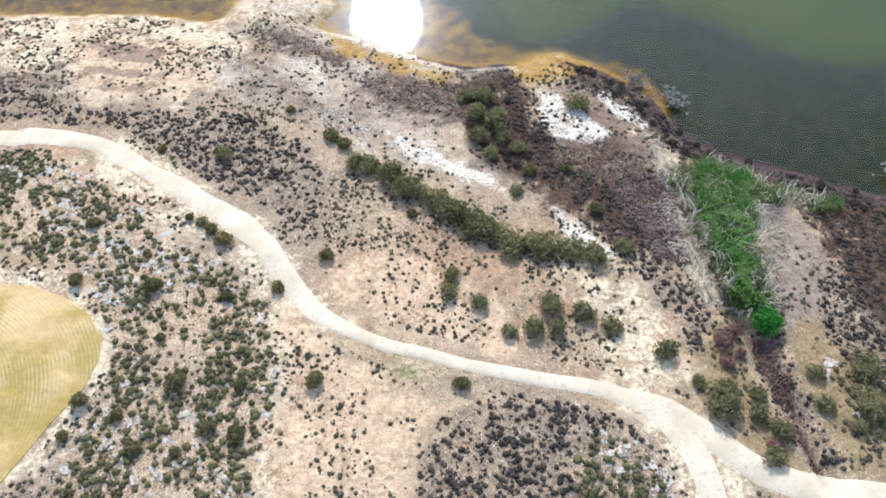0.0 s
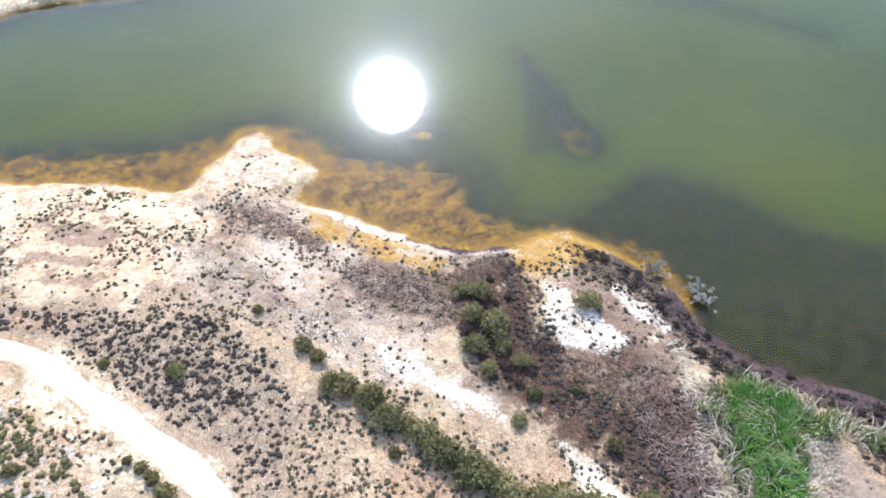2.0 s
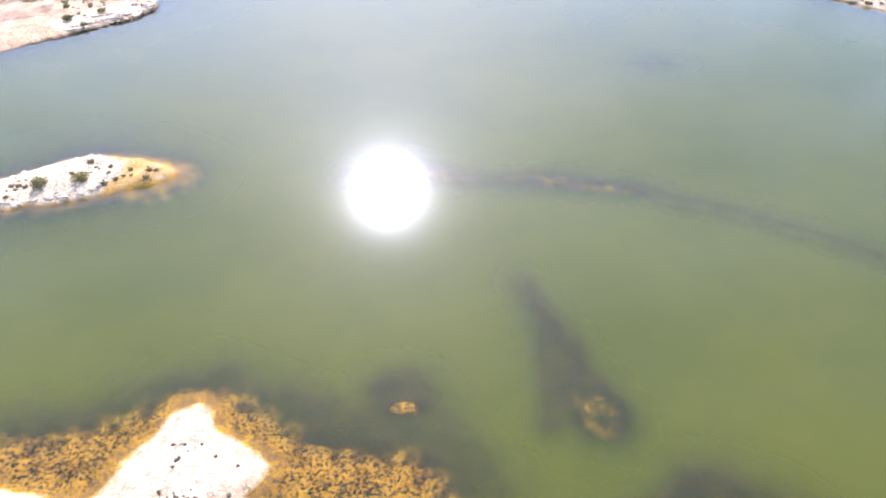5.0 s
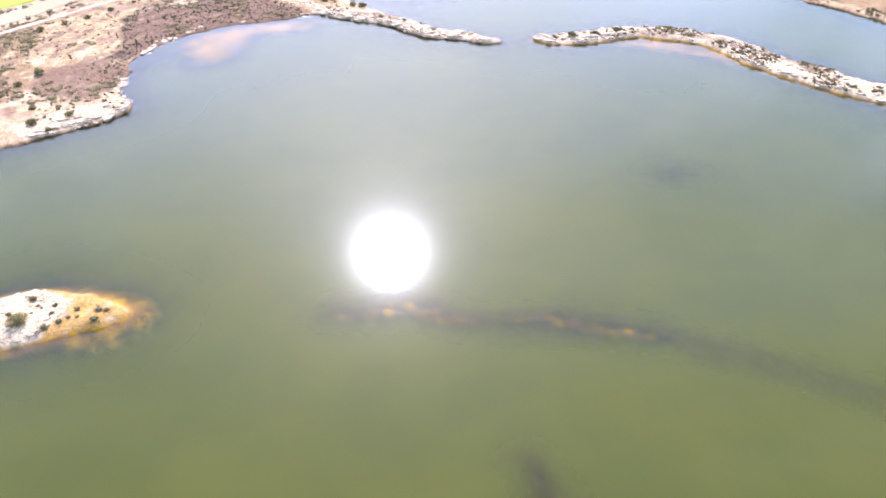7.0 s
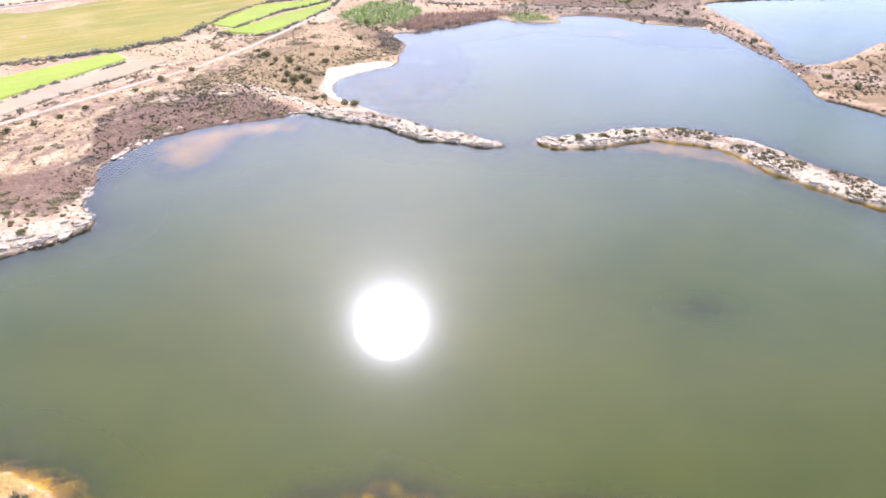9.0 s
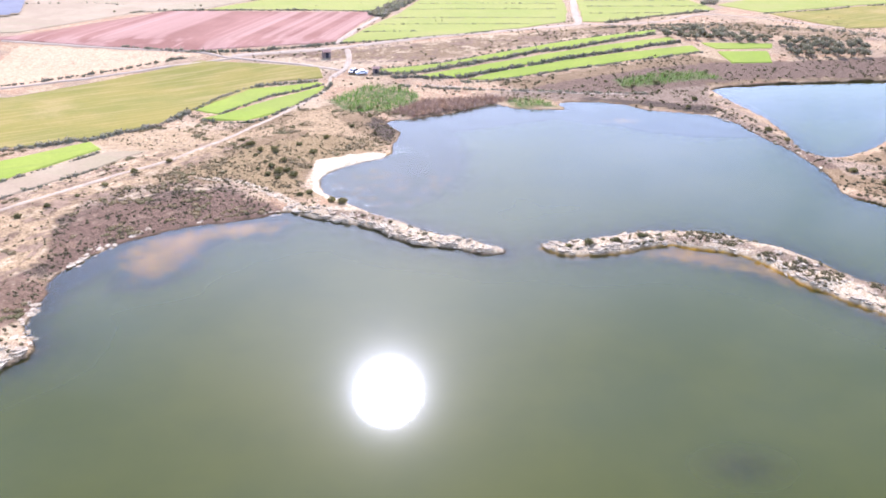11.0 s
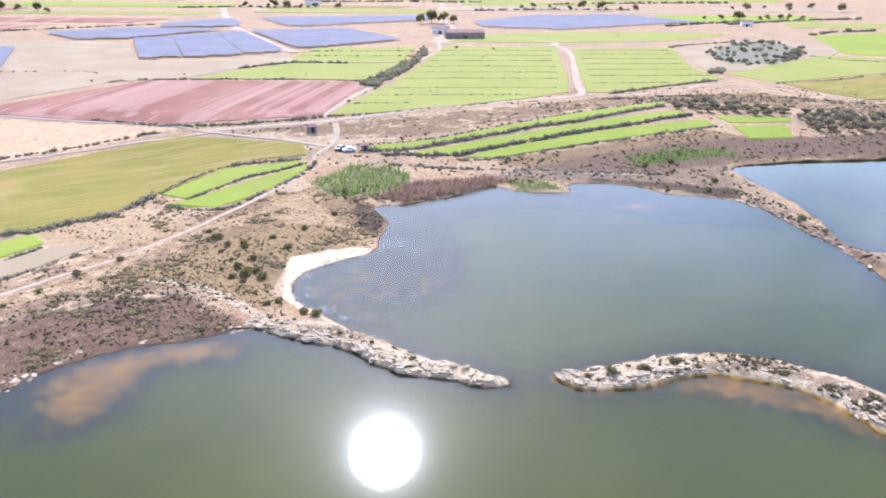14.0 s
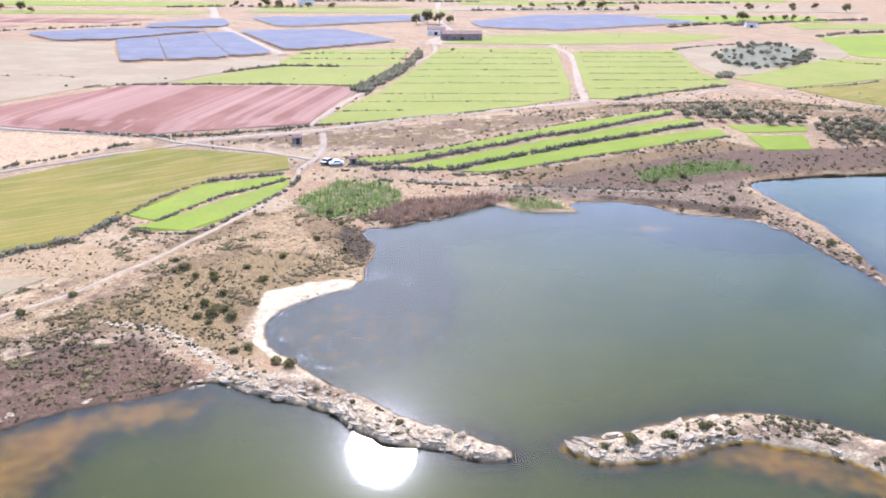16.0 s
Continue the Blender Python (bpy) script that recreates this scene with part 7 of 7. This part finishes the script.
places += [(300 + 12 * k + r.normal() * 4, 830 + r.normal() * 14) for k in range(9)] + [(380 + 14 * k, 960 + r.normal() * 20) for k in range(9)] + [(-330 + 15 * k, 830 + r.normal() * 8) for k in range(5)] + [(-260 + 20 * k, 1060 + r.normal() * 20) for k in range(8)]
planted(TALL, places, [0.6 + 0.5 * r.random() for _ in places], "far trees of the plain", r)


# ---- solar farm ----
def box(x0, x1, y0, y1, z0, z1):
    v = [(a, b, c) for a in (x0, x1) for b in (y0, y1) for c in (z0, z1)]
    f = [(0, 1, 3, 2), (4, 6, 7, 5), (0, 4, 5, 1), (2, 3, 7, 6), (0, 2, 6, 4), (1, 5, 7, 3)]
    return v, f


def solar_block(outline, pitch=5.4):
    """Rows of tilted panel tables on posts, cut to the outline of the block."""
    cx, cy = sum(p[0] for p in outline) / len(outline), sum(p[1] for p in outline) / len(outline)
    top = new("solar_array")
    top.location = (cx, cy, 5.8)
    lo, hi = min(p[1] for p in outline), max(p[1] for p in outline)
    yy = lo + 3
    while yy < hi - 3:
        a, b = chord(outline, yy)
        if b - a > 8:
            v, f = box(a - cx + 0.5, b - cx - 0.5, -2.1, 2.1, -0.03, 0.03)
            c, s = math.cos(radians(6)), math.sin(radians(6))
            v = [(p[0], p[1] * c - p[2] * s + yy - cy, p[1] * s + p[2] * c + 1.35) for p in v]
            table = part("panel_table", mesh_of("panel_table", v, f, PANEL), top)
            vs, fs = [], []
            k = a - cx + 4
            while k < b - cx - 2:
                pv, pf = box(k, k + 0.15, yy - cy - 0.07, yy - cy + 0.07, -0.1, 1.35)
                fs += [tuple(i + len(vs) for i in q) for q in pf]
                vs += pv
                k += 14
            part("substructure", mesh_of("substructure", vs, fs, STEEL), table, "galvanised posts")
        yy += pitch
    return tagged(top, "block of dark blue solar panel rows on the plain", "solar array", "solar farm")


solar_block([(-145.5, 633.3), (-118, 549), (-97, 555.5), (-126, 651)])
solar_block([(-126, 651), (-97, 555.5), (-79, 560), (-67, 566.5), (-102.5, 674)])
solar_block([(-102.5, 674), (-67, 566.5), (-47, 583), (-88, 688)])
solar_block([(-82, 690), (-41, 594), (-8, 620), (21, 645), (-17, 710)])
solar_block([(-211, 667), (-180, 633), (-150, 640), (-98, 702), (-167, 699)])
solar_block([(-152, 732), (-150, 711), (-99, 722), (-96, 738), (-110, 785)])
solar_block([(82, 775), (86, 735), (146, 721), (280, 797), (230, 856), (150, 846)], 8)
solar_block([(-90, 793), (-60, 722), (50, 790), (55, 830)], 8)
solar_block([(-240, 560), (-196.8, 590.5), (-156, 470), (-180, 425), (-220, 440)])


# ---- buildings and cars ----
def house(x, y, wide, deep, high, ridge, turn, wall_mat, roof_mat, label, holes=3):
    """A plain farm building with a pitched roof, door and small windows."""
    top = new("house")
    w, d = wide / 2, deep / 2
    bm = bmesh.new()
    base = [bm.verts.new(p) for p in ((-w, -d, -0.4), (w, -d, -0.4), (w, d, -0.4), (-w, d, -0.4))]
    eave = [bm.verts.new(p) for p in ((-w, -d, high), (w, -d, high), (w, d, high), (-w, d, high))]
    peak = [bm.verts.new((-w, 0, high + ridge)), bm.verts.new((w, 0, high + ridge))]
    for q in ((base[0], base[1], eave[1], eave[0]), (base[2], base[3], eave[3], eave[2]), (base[1], base[2], eave[2], peak[1], eave[1]), (base[3], base[0], eave[0], peak[0], eave[3])):
        bm.faces.new(q)
    me = bpy.data.meshes.new("wall")
    bm.to_mesh(me)
    bm.free()
    me.materials.append(wall_mat)
    part("wall", me, top)
    e = 0.3
    v = [(-w - e, -d - e, high - 0.1), (w + e, -d - e, high - 0.1), (w + e, 0, high + ridge + 0.12), (-w - e, 0, high + ridge + 0.12), (w + e, d + e, high - 0.1), (-w - e, d + e, high - 0.1)]
    v += [(a, b, c + 0.14) for a, b, c in v]
    f = [(0, 1, 2, 3), (3, 2, 4, 5), (6, 9, 8, 7), (9, 11, 10, 8), (0, 6, 7, 1), (4, 10, 11, 5), (1, 7, 8, 2), (2, 8, 10, 4), (0, 3, 9, 6), (3, 5, 11, 9)]
    part("roof", mesh_of("roof", v, f, roof_mat), top)
    v, f = box(-0.22 * min(wide, 5), 0.22 * min(wide, 5), -d - 0.06, -d + 0.05, -0.1, min(2.0, high - 0.2))
    part("door", mesh_of("door", v, f, DARK_GLASS), top, "dark doorway")
    for k in range(holes):
        px = -w + wide * (k + 0.6) / (holes + 0.2)
        if abs(px) > 1.2:
            v, f = box(px - 0.4, px + 0.4, -d - 0.05, -d + 0.05, 1.1, 2.0)
            part("window", mesh_of("window", v, f, DARK_GLASS), top, "small dark window")
    top.matrix_basis = Matrix.Translation((x, y, lie(x, y))) @ Matrix.Rotation(radians(turn), 4, "Z")
    return tagged(top, label, "house")


house(1.6, 371.3, 2.0, 1.8, 1.7, 0.35, 8, DARK_WALL, ROOF_TILE, "small dark stone hut beside the track junction", 0)
house(-16.5, 390, 2.6, 2.4, 2.0, 0.5, 20, DARK_WALL, ROOF_TILE, "small ruined dark stone hut on the slope", 0)
house(64, 662, 26, 9, 4.0, 1.6, 3, DARK_WALL, ROOF_TILE, "long dark farm barn with a tiled roof", 5)
house(50, 692, 12, 8, 3.6, 1.5, -8, RENDER_WALL, ROOF_TILE, "pale farmhouse behind the barn", 3)
house(310, 768, 9, 6, 3.6, 1.4, -15, RENDER_WALL, ROOF_TILE, "small white farmhouse among far trees", 2)
house(-60, 955, 16, 9, 4.5, 1.8, 5, RENDER_WALL, ROOF_TILE, "long pale farm shed far off", 3)


def car(x, y, turn, paint, label):
    """A parked car: body with cabin, glass band and four wheels."""
    top = new("car")
    prof = [(-2.1, 0.35), (-2.1, 0.85), (-1.2, 0.95), (-0.7, 1.45), (0.9, 1.45), (1.6, 0.95), (2.1, 0.9), (2.1, 0.35)]
    v = [(a, -0.85, c) for a, c in prof] + [(a, 0.85, c) for a, c in prof]
    n = len(prof)
    f = [tuple(range(n))[::-1], tuple(range(n, 2 * n))] + [(k, (k + 1) % n, n + (k + 1) % n, n + k) for k in range(n)]
    part("body", mesh_of("body", v, f, paint), top)
    for side in (-0.86, 0.86):
        v = [(-1.05, side, 1.0), (1.3, side, 1.0), (0.8, side, 1.38), (-0.62, side, 1.38)]
        v += [(a, b * 1.012, c) for a, b, c in v]
        part("side_window", mesh_of("side_window", v, [(0, 1, 2, 3), (7, 6, 5, 4), (0, 4, 5, 1), (1, 5, 6, 2), (2, 6, 7, 3), (3, 7, 4, 0)], DARK_GLASS), top, "dark side glass")
    for a in (-1.35, 1.3):
        for b in (-0.8, 0.8):
            v, f = [], []
            for k in range(10):
                q = 6.28 * k / 10
                v += [(a + 0.33 * math.cos(q), b - 0.1, 0.33 + 0.33 * math.sin(q)), (a + 0.33 * math.cos(q), b + 0.1, 0.33 + 0.33 * math.sin(q))]
            f = [(2 * k, 2 * k + 1, (2 * k + 3) % 20, (2 * k + 2) % 20) for k in range(10)] + [tuple(range(0, 20, 2))[::-1], tuple(range(1, 20, 2))]
            wheel = part("wheel", mesh_of("wheel", v, f, TYRE), top, "black tyre")
            rv = [(a + 0.2 * math.cos(6.28 * k / 8), b + math.copysign(d, b), 0.33 + 0.2 * math.sin(6.28 * k / 8)) for d in (0.09, 0.12) for k in range(8)]
            part("rim", mesh_of("rim", rv, [tuple(range(8)), tuple(range(8, 16))] + [(k, (k + 1) % 8, 8 + (k + 1) % 8, 8 + k) for k in range(8)], STEEL), wheel, "grey metal rim")
    top.matrix_basis = Matrix.Translation((x, y, lie(x, y))) @ Matrix.Rotation(radians(turn), 4, "Z")
    return tagged(top, label, "car", "cars parked at the junction")


car(-6.2, 371.6, 60, PAINT_DARK, "dark car parked at the track junction")
car(-3.4, 370.2, 20, PAINT_WHITE, "white car parked at the track junction")

# ---- glitter flecks ----
r = np.random.default_rng(91)
drifts = [(-9.6, 275, 1.2), (-9.4, 270.7, 1.2), (-7.2, 266.4, 1.2), (-3.6, 260.2, 0.9), (-0.6, 256.6, 0.8), (7.5, 294.9, 1.3), (9.8, 291.9, 1.6), (14.3, 288.9, 1.4), (6.6, 291, 1.2)]
fx = np.concatenate([a + r.normal(size=46) * w for a, b, w in drifts])
fy = np.concatenate([b + r.normal(size=46) * w for a, b, w in drifts])
wet = shore(fx, fy) < -0.2
fx, fy = fx[wet], fy[wet]
# matt white flecks on the water stand in for glitter along the shore
GLITTER_WHITE = mottled("glitter_white", (0.72, 0.70, 0.64), (0.80, 0.78, 0.73), None, 3)
scatter("foam", [rock(k, 0.06, 1) for k in range(60, 65)], fx, fy, np.full(len(fx), 0.03), 0.04 + 0.10 * r.random(len(fx)) ** 2, np.full(len(fx), 1.0), GLITTER_WHITE, "small white flecks imitating glitter at the lagoon's edge", "foam")
